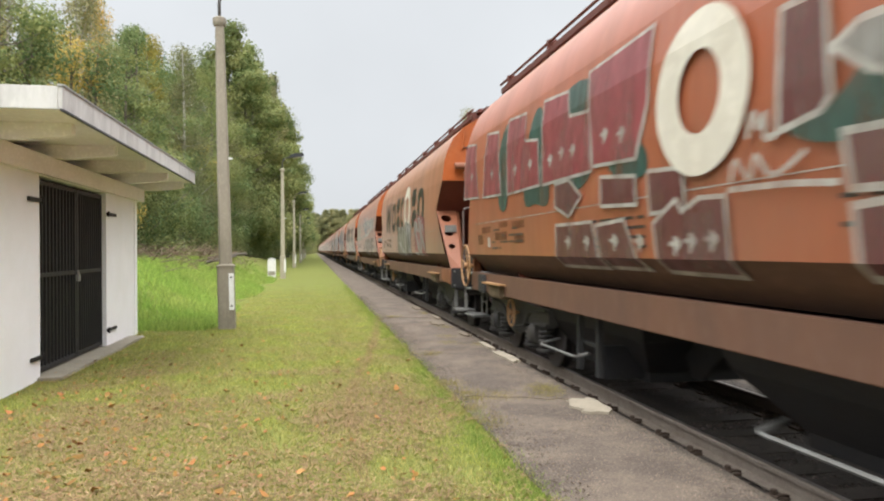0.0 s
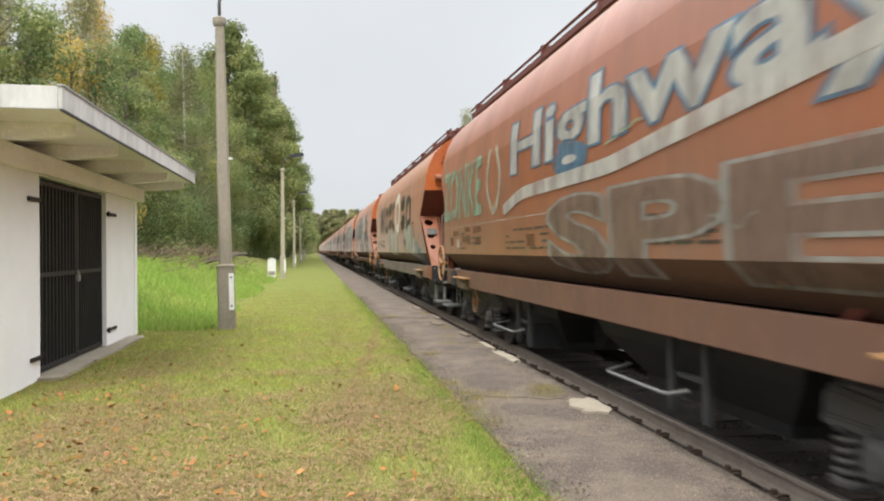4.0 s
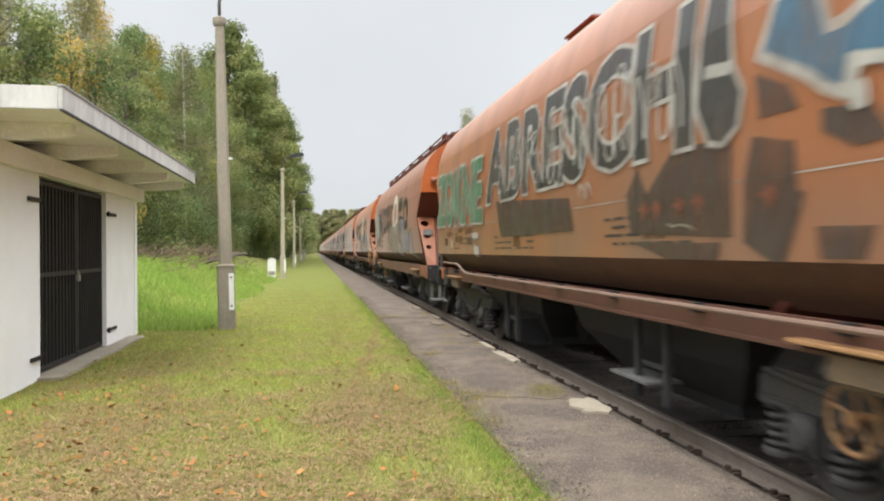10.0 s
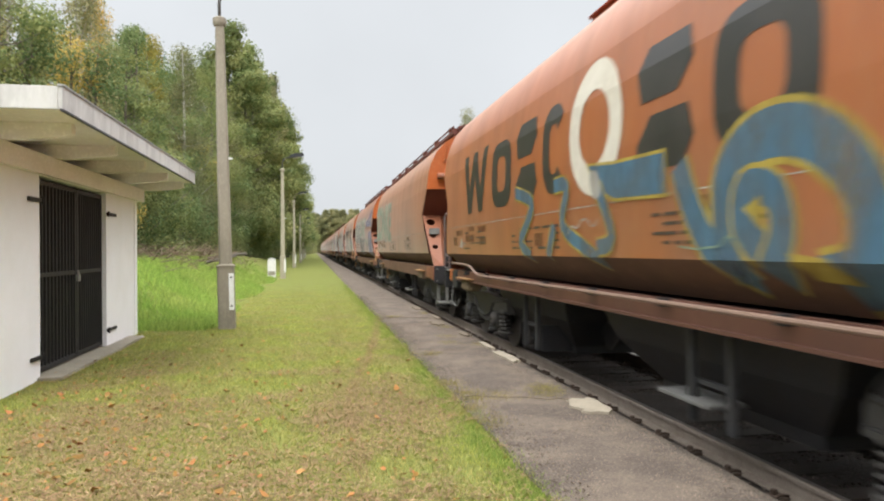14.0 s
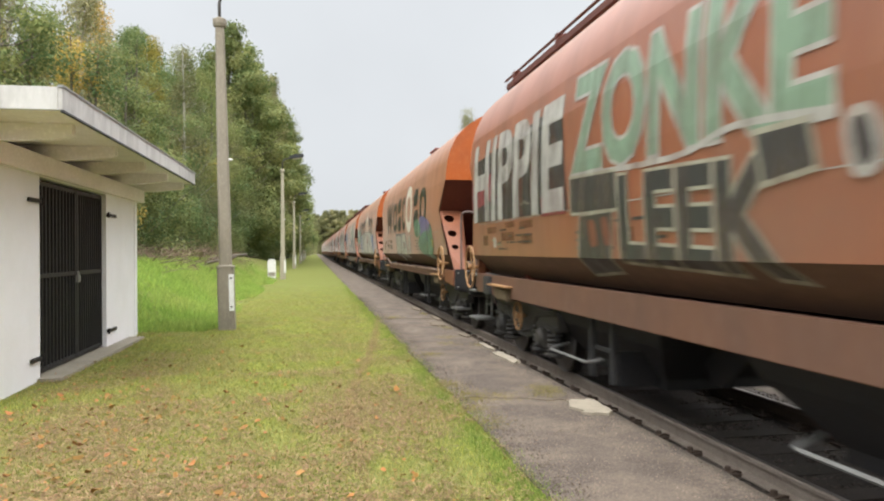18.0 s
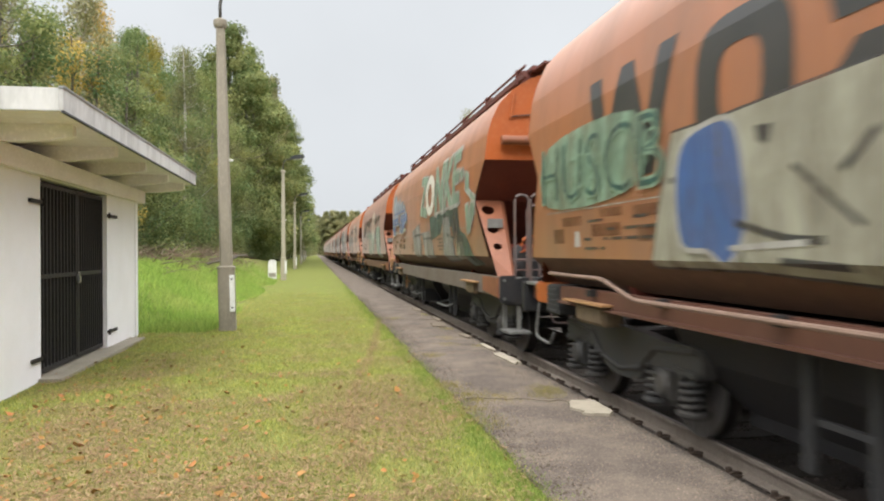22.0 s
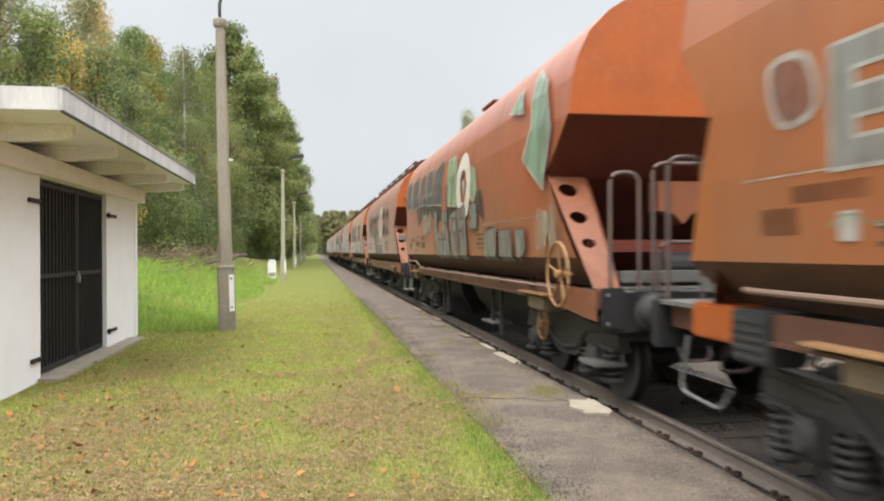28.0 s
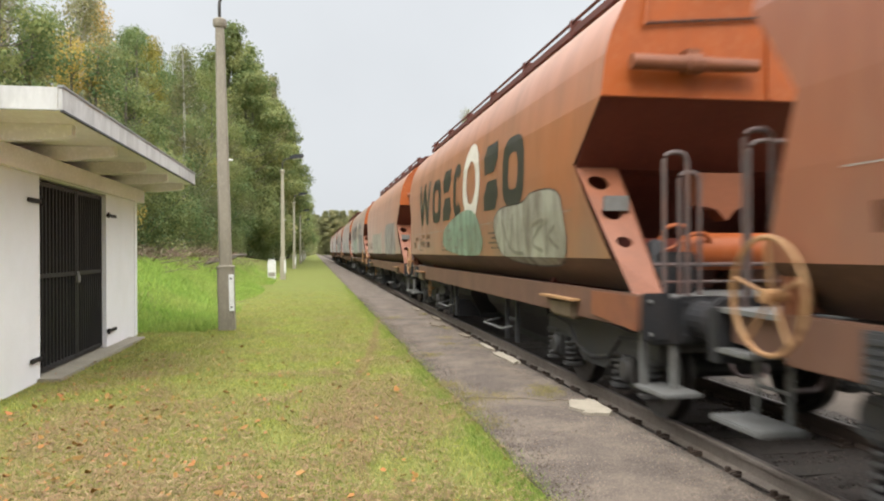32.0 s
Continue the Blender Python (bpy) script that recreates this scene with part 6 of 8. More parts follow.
def stroke(w, pts, width, fill, y_left, y_right, z0, z1, lift=0.009):
    """A sprayed line through points of the unit square."""
    bm = bmesh.new()
    p = [Vector((a * abs(y_left - y_right), b * (z1 - z0), 0)) for a, b in pts]
    p = bent(p, 0.35, 5)
    rows = []
    for i, q in enumerate(p):
        d = (p[min(i + 1, len(p) - 1)] - p[max(i - 1, 0)]).normalized()
        nn = Vector((-d.y, d.x, 0)) * width / 2
        rows.append([bm.verts.new(((q + nn).x / abs(y_left - y_right), (q + nn).y / (z1 - z0), 0)), bm.verts.new(((q - nn).x / abs(y_left - y_right), (q - nn).y / (z1 - z0), 0))])
    for a, b in zip(rows, rows[1:]):
        bm.faces.new((a[0], a[1], b[1], b[0]))
    return part("graffiti_line", drape(bm, y_left, y_right, z0, z1, lift), INK[fill], w, f"{fill} sprayed line")


def ring_shape(bm, cx, cy, rx, ry, tx, ty, a0=0.0, a1=2 * math.pi, n=36, power=1.0):
    """A flat ring or part of one, in the unit square."""
    rows = []
    for k in range(n + 1):
        a = a0 + (a1 - a0) * k / n
        c, s = math.cos(a), math.sin(a)
        c, s = math.copysign(abs(c) ** power, c), math.copysign(abs(s) ** power, s)
        rows.append((bm.verts.new((cx + rx * c, cy + ry * s, 0)), bm.verts.new((cx + (rx - tx) * c, cy + (ry - ty) * s, 0))))
    for p, q in zip(rows, rows[1:]):
        bm.faces.new((p[0], p[1], q[1], q[0]))
    return bm


def bar_shape(bm, pts):
    bm.faces.new([bm.verts.new((a, b, 0)) for a, b in pts])
    return bm


def brand_marks(w):
    """The owner's mark: a white ring between dark plain shapes, in their places and sizes."""
    lift, lo, hi = 0.0045, 2.27, 3.29
    dark = []
    bm = bar_shape(bmesh.new(), ((0, 1), (0.17, 1), (0.27, 0.38), (0.42, 1), (0.57, 1), (0.72, 0.38), (0.83, 1), (1, 1), (0.8, 0), (0.64, 0), (0.5, 0.6), (0.36, 0), (0.2, 0)))
    dark.append((bm, 13.75, 11.95))
    for a, b in ((11.65, 10.55), (5.35, 4.25)):
        dark.append((ring_shape(bmesh.new(), 0.5, 0.46, 0.5, 0.47, 0.28, 0.22, power=0.6), a, b))
    for a, b in ((10.3, 9.35), (6.55, 5.6)):
        dark.append((bar_shape(bmesh.new(), ((0.08, 0.56), (0.72, 0.56), (0.98, 0.76), (0.9, 1.0), (0.2, 1.0), (0.0, 0.82))), a, b))
        dark.append((bar_shape(bmesh.new(), ((0.02, 0.0), (0.8, 0.0), (1.0, 0.2), (0.9, 0.44), (0.26, 0.44), (0.0, 0.22))), a, b))
    bm = bmesh.new()
    ring_shape(bm, 0.55, 0.5, 0.54, 0.5, 0.33, 0.22, 0.7, 2 * math.pi - 0.7, 24, 0.8)
    dark.append((bm, 9.15, 8.4))
    for bm, a, b in dark:
        part("brand_shape", drape(bm, a, b, lo, hi, lift), BRAND_BLACK, w, "faded black plain shape")
    bm = ring_shape(bmesh.new(), 0.5, 0.5, 0.5, 0.5, 0.21, 0.22, n=44)
    part("brand_ring", drape(bm, 8.2, 6.85, 2.16, 3.49, lift + 0.001), BRAND_WHITE, w, "off-white painted ring")


def paint_train():
    W = WAGON
    for k in (2, 4, 5, 7, 8, 11, 12, 14, 15, 17, 18, 20, 22):
        brand_marks(W[k])
    # 1: crimson stepped letters with crosses, a white ring, maroon blocks below
    w = W[1]
    field(w, "teal", ((13.4, 2.32), (13.31, 3.23), (12.91, 3.37), (12.92, 2.29)), soft=True)
    field(w, "teal", ((12.08, 2.28), (11.78, 3.25), (11.33, 3.27), (11.04, 2.24), (11.59, 2.2)), soft=True)
    field(w, "teal", ((10.83, 2.42), (9.8, 2.43), (9.96, 2.28), (10.56, 2.24)), soft=True)
    field(w, "teal", ((9.31, 2.46), (8.71, 2.55), (8.5, 2.38), (8.61, 2.24), (9.12, 2.28)), soft=True)
    field(w, "teal", ((10.48, 3.36), (9.9, 3.35), (9.78, 3.04), (10.36, 3.09)), soft=True)
    field(w, "crimson", ((15.83, 2.56), (15.84, 3.48), (15.06, 3.41), (14.73, 2.52)), "white", grow=0.035)
    field(w, "crimson", ((14.36, 2.49), (14.27, 3.46), (13.51, 3.37), (13.26, 2.46)), "white", grow=0.035)
    field(w, "crimson", ((12.85, 2.43), (12.94, 3.45), (12.09, 3.39), (12.02, 3.02), (11.49, 2.96), (11.4, 2.43)), "white", grow=0.035)
    field(w, "crimson", ((11.25, 2.42), (11.31, 3.39), (10.47, 3.33), (10.36, 3.04), (9.78, 2.99), (9.74, 2.42)), "white", grow=0.035)
    field(w, "crimson", ((9.65, 2.46), (9.84, 3.39), (8.48, 3.44), (8.51, 2.85), (8.77, 2.82), (8.73, 2.42)), "white", grow=0.035)
    stars(w, "white", ((15.24, 2.88), (13.78, 2.78), (12.48, 2.71), (11.78, 2.7), (10.98, 2.66), (10.59, 2.69), (10.24, 2.67), (9.38, 2.7), (9, 2.65)))
    field(w, "maroon", ((10.78, 2.35), (10.34, 2.36), (10.02, 2.18), (10.37, 2), (10.79, 2.13)), "white", grow=0.035)
    field(w, "maroon", ((10.79, 1.89), (9.74, 1.89), (9.6, 1.47), (10.86, 1.47)), "white", grow=0.035)
    field(w, "maroon", ((9.61, 1.85), (8.98, 1.88), (8.72, 1.48), (9.49, 1.48)), "white", grow=0.035)
    field(w, "maroon", ((9.45, 2.3), (8.72, 2.24), (8.71, 2.03), (9.44, 2.06)), "white", grow=0.035)
    field(w, "maroon", ((8.45, 2.25), (7.91, 2.22), (7.89, 1.95), (8.43, 1.94)), "white", grow=0.035)
    field(w, "maroon", ((8.39, 1.83), (8.01, 1.99), (7.94, 1.89), (7.66, 1.9), (7.66, 1.98), (7.36, 1.97), (7.34, 1.46), (8.33, 1.47)), "white", grow=0.035)
    stars(w, "white", ((10.42, 1.71), (9.88, 1.7), (9.19, 1.7), (8.67, 1.69), (8.05, 1.66), (7.82, 1.68), (7.53, 1.69)))
    ring(w, 8.29, 7.03, 2.15, 3.34, 0.27, 0.25)
    line(w, "white", 0.05, ((7.06, 2.32), (7, 2.47), (6.94, 2.37), (6.88, 2.45), (6.88, 2.31), (6.78, 2.3)))
    line(w, "white", 0.04, ((7.25, 2.07), (7.2, 2.2), (7.04, 2.07), (6.98, 2.21), (6.81, 2.07), (6.51, 2.18)))
    line(w, "white", 0.04, ((7.29, 2.02), (6.72, 2.01), (6.26, 1.98)))
    field(w, "teal", ((6.65, 2.31), (6.33, 2.38), (5.99, 2.58), (5.89, 2.19), (6.17, 2.18), (6.47, 2.22)), soft=True)
    field(w, "maroon", ((6.73, 2.34), (6.71, 3), (6.38, 2.99), (6.33, 2.45), (6.4, 2.39)), "white")
    field(w, "grey", ((6.25, 2.68), (6.1, 2.75), (5.82, 2.74), (5.75, 2.44), (6.02, 2.53)), "white")
    field(w, "maroon", ((6.19, 2.21), (5.82, 2.2), (5.77, 1.95), (6.15, 1.96)), "white")
    field(w, "maroon", ((6.14, 1.83), (5.72, 1.86), (5.68, 1.49), (6.12, 1.5)), "white")
    # 2: a grey figure under the ring, grey letters on crimson
    w = W[2]
    field(w, "olive", ((9.96, 2.32), (8.21, 2.32), (7.75, 2.45), (6.73, 2.29), (6.84, 1.92), (6.88, 1.5), (10.08, 1.5)), "black", grow=0.03)
    field(w, "pale", ((7.67, 2.42), (6.77, 2.27), (6.92, 1.83), (7, 1.49), (7.43, 1.5), (7.38, 1.75), (7.71, 2.12)))
    field(w, "pale", ((9.78, 1.93), (9.22, 1.88), (8.1, 1.5), (8.72, 1.48)))
    field(w, "black", ((7.35, 2.39), (7.22, 2.09), (7.08, 1.84), (7.21, 1.65), (7.46, 1.95)), soft=True)
    line(w, "white", 0.025, ((10.03, 2.34), (8.21, 2.34), (7.72, 2.48), (6.71, 2.31), (6.79, 1.87)))
    line(w, "white", 0.02, ((9.97, 2.27), (8.22, 2.26), (8.23, 1.88), (7.89, 1.51)))
    line(w, "black", 0.05, ((7.92, 2.3), (7.62, 1.85), (7.43, 1.5)))
    field(w, "crimson", ((6.03, 2.47), (5.6, 2.47), (5.03, 2.54), (4.08, 2.42), (4.07, 1.48), (5.92, 1.52), (5.97, 2.08)))
    field(w, "grey", ((5.95, 2.41), (5.48, 2.36), (5.09, 2.13), (5.25, 2.12), (5.55, 2.21), (5.6, 2.08), (5.17, 1.81), (5.01, 1.54), (5.25, 1.52), (5.62, 1.99), (5.89, 2.11)), "white", grow=0.02)
    field(w, "grey", ((5.22, 2.45), (5, 2.46), (4.89, 2.2), (4.79, 2.4), (4.68, 2.38), (4.71, 2.21), (4.24, 1.74), (4.13, 1.56), (4.67, 1.91), (4.75, 1.52), (5.04, 1.51), (4.85, 1.98)), "white", grow=0.02)
    field(w, "grey", ((4.58, 2.3), (4.35, 2.28), (4.22, 2.03), (4.47, 2.14)))
    line(w, "white", 0.08, ((5.9, 1.54), (5.26, 1.55)))
    # 3: blue-white arrowed word, green word, grey letters below
    lettering(W[3], "Highway", 10.2, 2.9, 2.45, 3.35, "white", "steel", 0.03, 0.0)
    stroke(W[3], ((0, 0), (0.12, 0.3), (0.5, 0.35), (1, 0.9)), 0.16, "white", 10.6, 3.0, 2.2, 2.8, 0.013)
    lettering(W[3], "ZONKE", 15.4, 12.0, 2.2, 3.2, "mint", None, 0.04)
    lettering(W[3], "SPE", 8.6, 3.1, 1.4, 2.2, "wash", "grey", 0.05)
    stroke(W[3], ((0.3, 1), (0.1, 0.5), (0.5, 0), (0.9, 0.5), (0.6, 1)), 0.12, "cream", 11.8, 10.6, 2.1, 3.2)
    # 4: broad cream and grey letters shaded black
    w = W[4]
    field(w, "cream", ((10.61, 2.36), (9.25, 2.38), (9.13, 2.2), (9.54, 2.19), (9.11, 1.47), (9.66, 1.46), (9.86, 1.97), (10.64, 1.49), (10.13, 2.14)))
    field(w, "cream", ((9.01, 2.2), (7.43, 2.22), (7.36, 2.07), (7.91, 2.04), (7.32, 1.5), (7.82, 1.47), (7.97, 1.72), (8.17, 1.49), (9.11, 1.47)))
    field(w, "black", ((6, 2.09), (5.27, 2.06), (5.04, 1.81), (5.47, 1.42), (5.62, 1.64)))
    field(w, "black", ((4.4, 2.05), (3.67, 1.99), (3.6, 1.7), (2.84, 1.64), (2.99, 1.23), (3.86, 1.23), (4.07, 1.43), (4.64, 1.52)))
    field(w, "cream", ((5.9, 2.23), (5.4, 2.32), (4.96, 2.18), (4.75, 2.36), (4.14, 2.36), (3.83, 2.23), (3.66, 2.04), (3.88, 2.01), (3.74, 1.67), (3.93, 1.45), (4.55, 1.49), (4.64, 1.64), (4.48, 1.87), (4.1, 1.88), (4.09, 1.95), (4.53, 2), (4.72, 1.8), (5.3, 1.47), (5.61, 1.69), (5.25, 1.91), (5.89, 2.03)), "black", grow=0.025)
    field(w, "cream", ((3.9, 2), (3.67, 2.01), (3.41, 1.87), (2.94, 2), (2.84, 1.71), (3.11, 1.64), (3.8, 1.65)))
    field(w, "steel", ((3.61, 1.59), (3.35, 1.56), (3.44, 1.45), (3.66, 1.47)), soft=True)
    line(w, "rust", 0.06, ((4.11, 2.37), (3.61, 2.38), (3.52, 2.07), (3.43, 2)))
    field(w, "grey", ((3.72, 1.9), (2.78, 1.84), (2.59, 1.5), (3.76, 1.42)))
    line(w, "mint", 0.07, ((2.64, 2.06), (2.91, 1.8), (2.37, 1.65), (1.85, 1.64)))
    field(w, "steel", ((2.93, 1.65), (2.47, 1.69), (2.37, 1.5), (3.1, 1.41)), soft=True)
    # 5: teal letters, dark stepped blocks with crosses, a blue tag
    w = W[5]
    lettering(w, "SONN", 11.72, 7.76, 2.36, 3.6, "teal", "white", 0.04, -0.08, lift=next_lift(w))
    field(w, "teal", ((6.78, 3.24), (6.21, 3.48), (6.07, 3.77), (5.73, 3.51), (5.74, 3.12), (5.85, 2.84), (6.29, 2.71)), "white", grow=0.03)
    line(w, "white", 0.03, ((6.58, 3.17), (6.11, 3.36), (6.1, 2.94), (5.88, 3.2)))
    field(w, "umber", ((10.43, 2.07), (8.23, 2.02), (8.09, 1.52), (10.32, 1.53)), "cream", grow=0.03)
    field(w, "umber", ((8.18, 2.02), (7.33, 2.02), (7.24, 1.52), (8.09, 1.52)), "cream", grow=0.03)
    field(w, "umber", ((9.61, 2.35), (8.92, 2.34), (8.8, 2.09), (9.48, 2.09)), "cream", grow=0.03)
    field(w, "umber", ((8.76, 2.32), (8.07, 2.29), (8, 2.06), (8.73, 2.09)), "cream", grow=0.03)
    field(w, "umber", ((6.03, 2.31), (5.29, 2.3), (5.25, 2.08), (5.94, 2.08)), "cream", grow=0.03)
    field(w, "umber", ((5.86, 1.99), (5.68, 2.06), (5.56, 1.95), (5.08, 1.93), (5.05, 1.99), (4.72, 2.01), (4.58, 1.5), (5.76, 1.52)), "cream", grow=0.03)
    field(w, "umber", ((4.79, 2.31), (4.32, 2.35), (4.19, 2.05), (4.67, 2.05)), "cream", grow=0.03)
    field(w, "umber", ((4.25, 2.36), (3.7, 2.38), (3.65, 2.12), (3.94, 2.1), (4.13, 2.05)), "cream", grow=0.03)
    field(w, "umber", ((4.62, 1.85), (4.44, 1.9), (4.33, 1.97), (4.07, 2.03), (3.92, 1.92), (3.75, 1.9), (3.71, 1.49), (4.5, 1.5)), "cream", grow=0.03)
    stars(w, "cream", ((7.76, 1.72), (9.14, 1.73), (8.51, 1.74), (5.56, 1.72), (5.2, 1.73), (4.88, 1.75), (4.26, 1.7), (3.97, 1.69)))
    field(w, "blue", ((7.12, 2.62), (6.57, 2.58), (6.49, 2.12), (7.05, 2.13)), "white")
    stars(w, "white", ((6.81, 2.38),))
    scrawl(w, "white", 4.05, 3.05, 2.55, 2.56, 7, 0.04, 3)
    scrawl(w, "white", 3.45, 3.22, 2.15, 2.27, 4, 0.035, 4)
    scrawl(w, "white", 3.11, 2.73, 1.94, 2.03, 4, 0.035, 5)
    scrawl(w, "cream", 3.57, 2.76, 1.54, 1.68, 6, 0.04, 6)
    line(w, "cream", 0.07, ((3.41, 2.02), (3.09, 2.13), (2.72, 2.34)))
    scrawl(w, "ice", 15.18, 14.7, 2.68, 3.28, 5, 0.055, 20)
    scrawl(w, "ice", 14.49, 13.87, 2.58, 3.23, 5, 0.055, 21)
    scrawl(w, "ice", 13.72, 13.31, 2.7, 3.17, 5, 0.055, 22)
    scrawl(w, "ice", 13.23, 12.84, 2.63, 3.17, 5, 0.055, 23)
    scrawl(w, "ice", 12.77, 12.34, 2.63, 3.13, 5, 0.055, 24)
    scrawl(w, "blue", 15.15, 12.4, 2.75, 2.93, 11, 0.03, 27)
    line(w, "white", 0.17, ((15.19, 2.26), (15.18, 2.45), (14.17, 2.51)))
    line(w, "white", 0.17, ((13.81, 2.25), (13.91, 2.43), (13.01, 2.49), (12.39, 2.48), (12.31, 2.65)))
    line(w, "blue", 0.11, ((15.19, 2.26), (15.18, 2.45), (14.17, 2.51)))
    line(w, "blue", 0.11, ((13.81, 2.25), (13.91, 2.43), (13.01, 2.49), (12.39, 2.48), (12.31, 2.65)))
    scrawl(w, "cream", 13.62, 12.36, 2.11, 2.19, 7, 0.035, 31)
    line(w, "white", 0.04, ((13.62, 2.13), (12.9, 2.15), (12.32, 2.1)))
    scrawl(w, "cream", 12.38, 11.38, 1.57, 1.96, 7, 0.05, 32)
    # 6: tall black letters edged white, dark faded blocks below
    w = W[6]
    field(w, "umber", ((5.78, 2.11), (5.56, 2.31), (5.39, 2.08), (5.12, 2.09), (4.92, 2.4), (4.13, 2.36), (4.2, 2.09), (4.16, 1.71), (5.73, 1.77)))
    field(w, "umber", ((4.01, 2.04), (3.91, 2.34), (3.5, 2.25), (3.57, 2), (3.42, 1.95), (3.48, 1.83), (3.66, 1.51), (4.05, 1.68)))
    field(w, "umber", ((3.88, 2.72), (3.55, 2.58), (3.45, 2.43), (3.82, 2.43)))
    field(w, "umber", ((3.27, 2.39), (2.91, 2.35), (2.77, 2.17), (3.02, 2.15), (3.27, 2.27)))
    field(w, "umber", ((3.35, 1.76), (2.9, 1.75), (2.99, 1.58), (3.32, 1.58)))
    field(w, "umber", ((10.41, 2.36), (7.23, 2.19), (7.11, 1.83), (10.16, 1.82)))
    field(w, "umber", ((5.68, 1.69), (4.31, 1.68), (4.36, 1.56), (5.06, 1.55)))
    stars(w, "rust", ((5.46, 1.95), (5.23, 1.95), (4.86, 1.95), (4.58, 1.96), (3.76, 1.95)))
    lettering(w, "ABRESCH", 10.98, 4.63, 2.34, 3.43, "black", "white", 0.055, 0.03, lift=next_lift(w))
    scrawl(w, "white", 10.24, 4.75, 2.45, 3.22, 26, 0.03, 41)
    field(w, "black", ((4.39, 2.38), (4.55, 2.64), (4.44, 2.82), (4.45, 3.37), (4.19, 3.39), (4.13, 2.82), (4.01, 2.64), (4.06, 2.44), (4.23, 2.35)), "white")
    line(w, "white", 0.09, ((4.45, 2.86), (4.13, 2.82)))
    field(w, "steel", ((3.77, 2.83), (3.64, 3.09), (3.32, 3.05), (3.23, 2.78), (3.1, 2.77), (2.74, 2.9), (2.67, 2.56), (3.06, 2.64), (3.1, 2.48), (3.22, 2.53), (3.36, 2.63)), "white", grow=0.07)
    field(w, "white", ((3.06, 2.47), (2.94, 2.47), (2.93, 2.34), (3.04, 2.35)), soft=True)
    line(w, "white", 0.03, ((12.13, 1.96), (11.93, 1.57)))
    scrawl(w, "white", 6.9, 6.55, 2.16, 2.31, 2, 0.03, 44)
    lettering(w, "ZOKNE", 15.52, 11.26, 2.13, 3.22, "green", "white", 0.05, -0.05, lift=next_lift(w))
    scrawl(w, "mint", 15.15, 11.6, 2.27, 2.76, 16, 0.035, 46)
    scrawl(w, "white", 12.07, 11.64, 1.82, 1.91, 6, 0.05, 47)
    scrawl(w, "white", 11.99, 11.63, 1.54, 1.71, 5, 0.06, 48)
    # 7: grey over-spray, lilac bubble word edged black and yellow
    w = W[7]
    field(w, "mist", ((9.49, 2.44), (7.71, 2.44), (6.4, 2.57), (6.08, 2.33), (5.97, 1.54), (8.66, 1.55), (10.12, 1.98)), soft=True)
    field(w, "grey", ((6.77, 1.8), (6.14, 1.86), (5.84, 1.5), (6.64, 1.51)), soft=True)
    field(w, "yellow", ((5.07, 2.22), (4.44, 2.19), (3.77, 2.27), (3.63, 2.19), (3.41, 2.26), (3.18, 2.18), (3.13, 1.93), (3.21, 1.69), (3.66, 1.48), (4.28, 1.53), (5.04, 1.54), (5.15, 1.81)), soft=True)
    field(w, "lilac", ((5.66, 2.56), (5.41, 2.59), (5.14, 2.56), (5.02, 2.44), (5.04, 2.22), (4.84, 2), (4.81, 1.64), (5.01, 1.58), (5.13, 1.61), (5.21, 1.58), (5.49, 1.6), (5.6, 1.83), (5.67, 2.15)), "black", soft=True)
    field(w, "lilac", ((4.72, 2.11), (4.58, 2.13), (4.38, 2.09), (4.19, 2.19), (4.1, 2.12), (4.03, 2.11), (3.96, 1.9), (3.91, 1.64), (4.07, 1.59), (4.18, 1.64), (4.3, 1.66), (4.49, 1.6), (4.7, 1.64), (4.74, 1.88)), "black", soft=True)
    field(w, "lilac", ((3.89, 2.13), (3.77, 2.2), (3.65, 2.16), (3.55, 2), (3.52, 2.17), (3.41, 2.22), (3.26, 2.14), (3.21, 1.97), (3.25, 1.75), (3.08, 1.64), (3.17, 1.39), (3.59, 1.52), (3.71, 1.7), (3.86, 1.93)), "black", soft=True)
    field(w, "black", ((5.37, 2.42), (5.28, 2.4), (5.26, 2.25), (5.35, 2.24)), soft=True)
    field(w, "black", ((4.63, 1.93), (4.48, 1.89), (4.5, 1.79), (4.62, 1.79)), soft=True)
    line(w, "black", 0.04, ((5.31, 2.08), (5.25, 1.64)))
    line(w, "black", 0.04, ((3.54, 2), (3.51, 1.83)))
    field(w, "grey", ((6.09, 2.53), (5.76, 2.56), (5.67, 2.24), (5.99, 2.23)), "black", grow=0.02, soft=True)
    field(w, "smoke", ((13.3, 3.02), (12.68, 3.02), (12.53, 2.59), (12.78, 2.4), (13.23, 2.51)), soft=True)
    field(w, "smoke", ((12.36, 2.7), (11.85, 2.69), (11.77, 2.29), (12.01, 2.18), (12.41, 2.28)), soft=True)
    field(w, "smoke", ((13.09, 2.39), (12.67, 2.37), (12.56, 2.14), (12.97, 2.08)), soft=True)
    field(w, "cream", ((15.23, 3.14), (14.59, 3.3), (14.44, 3.14), (13.89, 3.07), (13.58, 2.97), (13.62, 2.8), (13.31, 2.81), (13.26, 2.57), (13.16, 2.4), (13.2, 2.17), (13.54, 2.17), (13.79, 2.07), (14.27, 2.06), (14.47, 2.12), (14.94, 2.16), (15.22, 2.45), (14.99, 2.58), (15.24, 2.93)), "black", soft=True)
    line(w, "black", 0.04, ((14.94, 2.85), (14.7, 2.83)))
    line(w, "black", 0.04, ((14.31, 2.89), (14.28, 2.75)))
    line(w, "black", 0.04, ((14.99, 2.57), (14.69, 2.49)))
    line(w, "black", 0.04, ((14.35, 2.48), (14.15, 2.39), (14.13, 2.46)))
    line(w, "black", 0.04, ((13.94, 2.56), (13.88, 2.16)))
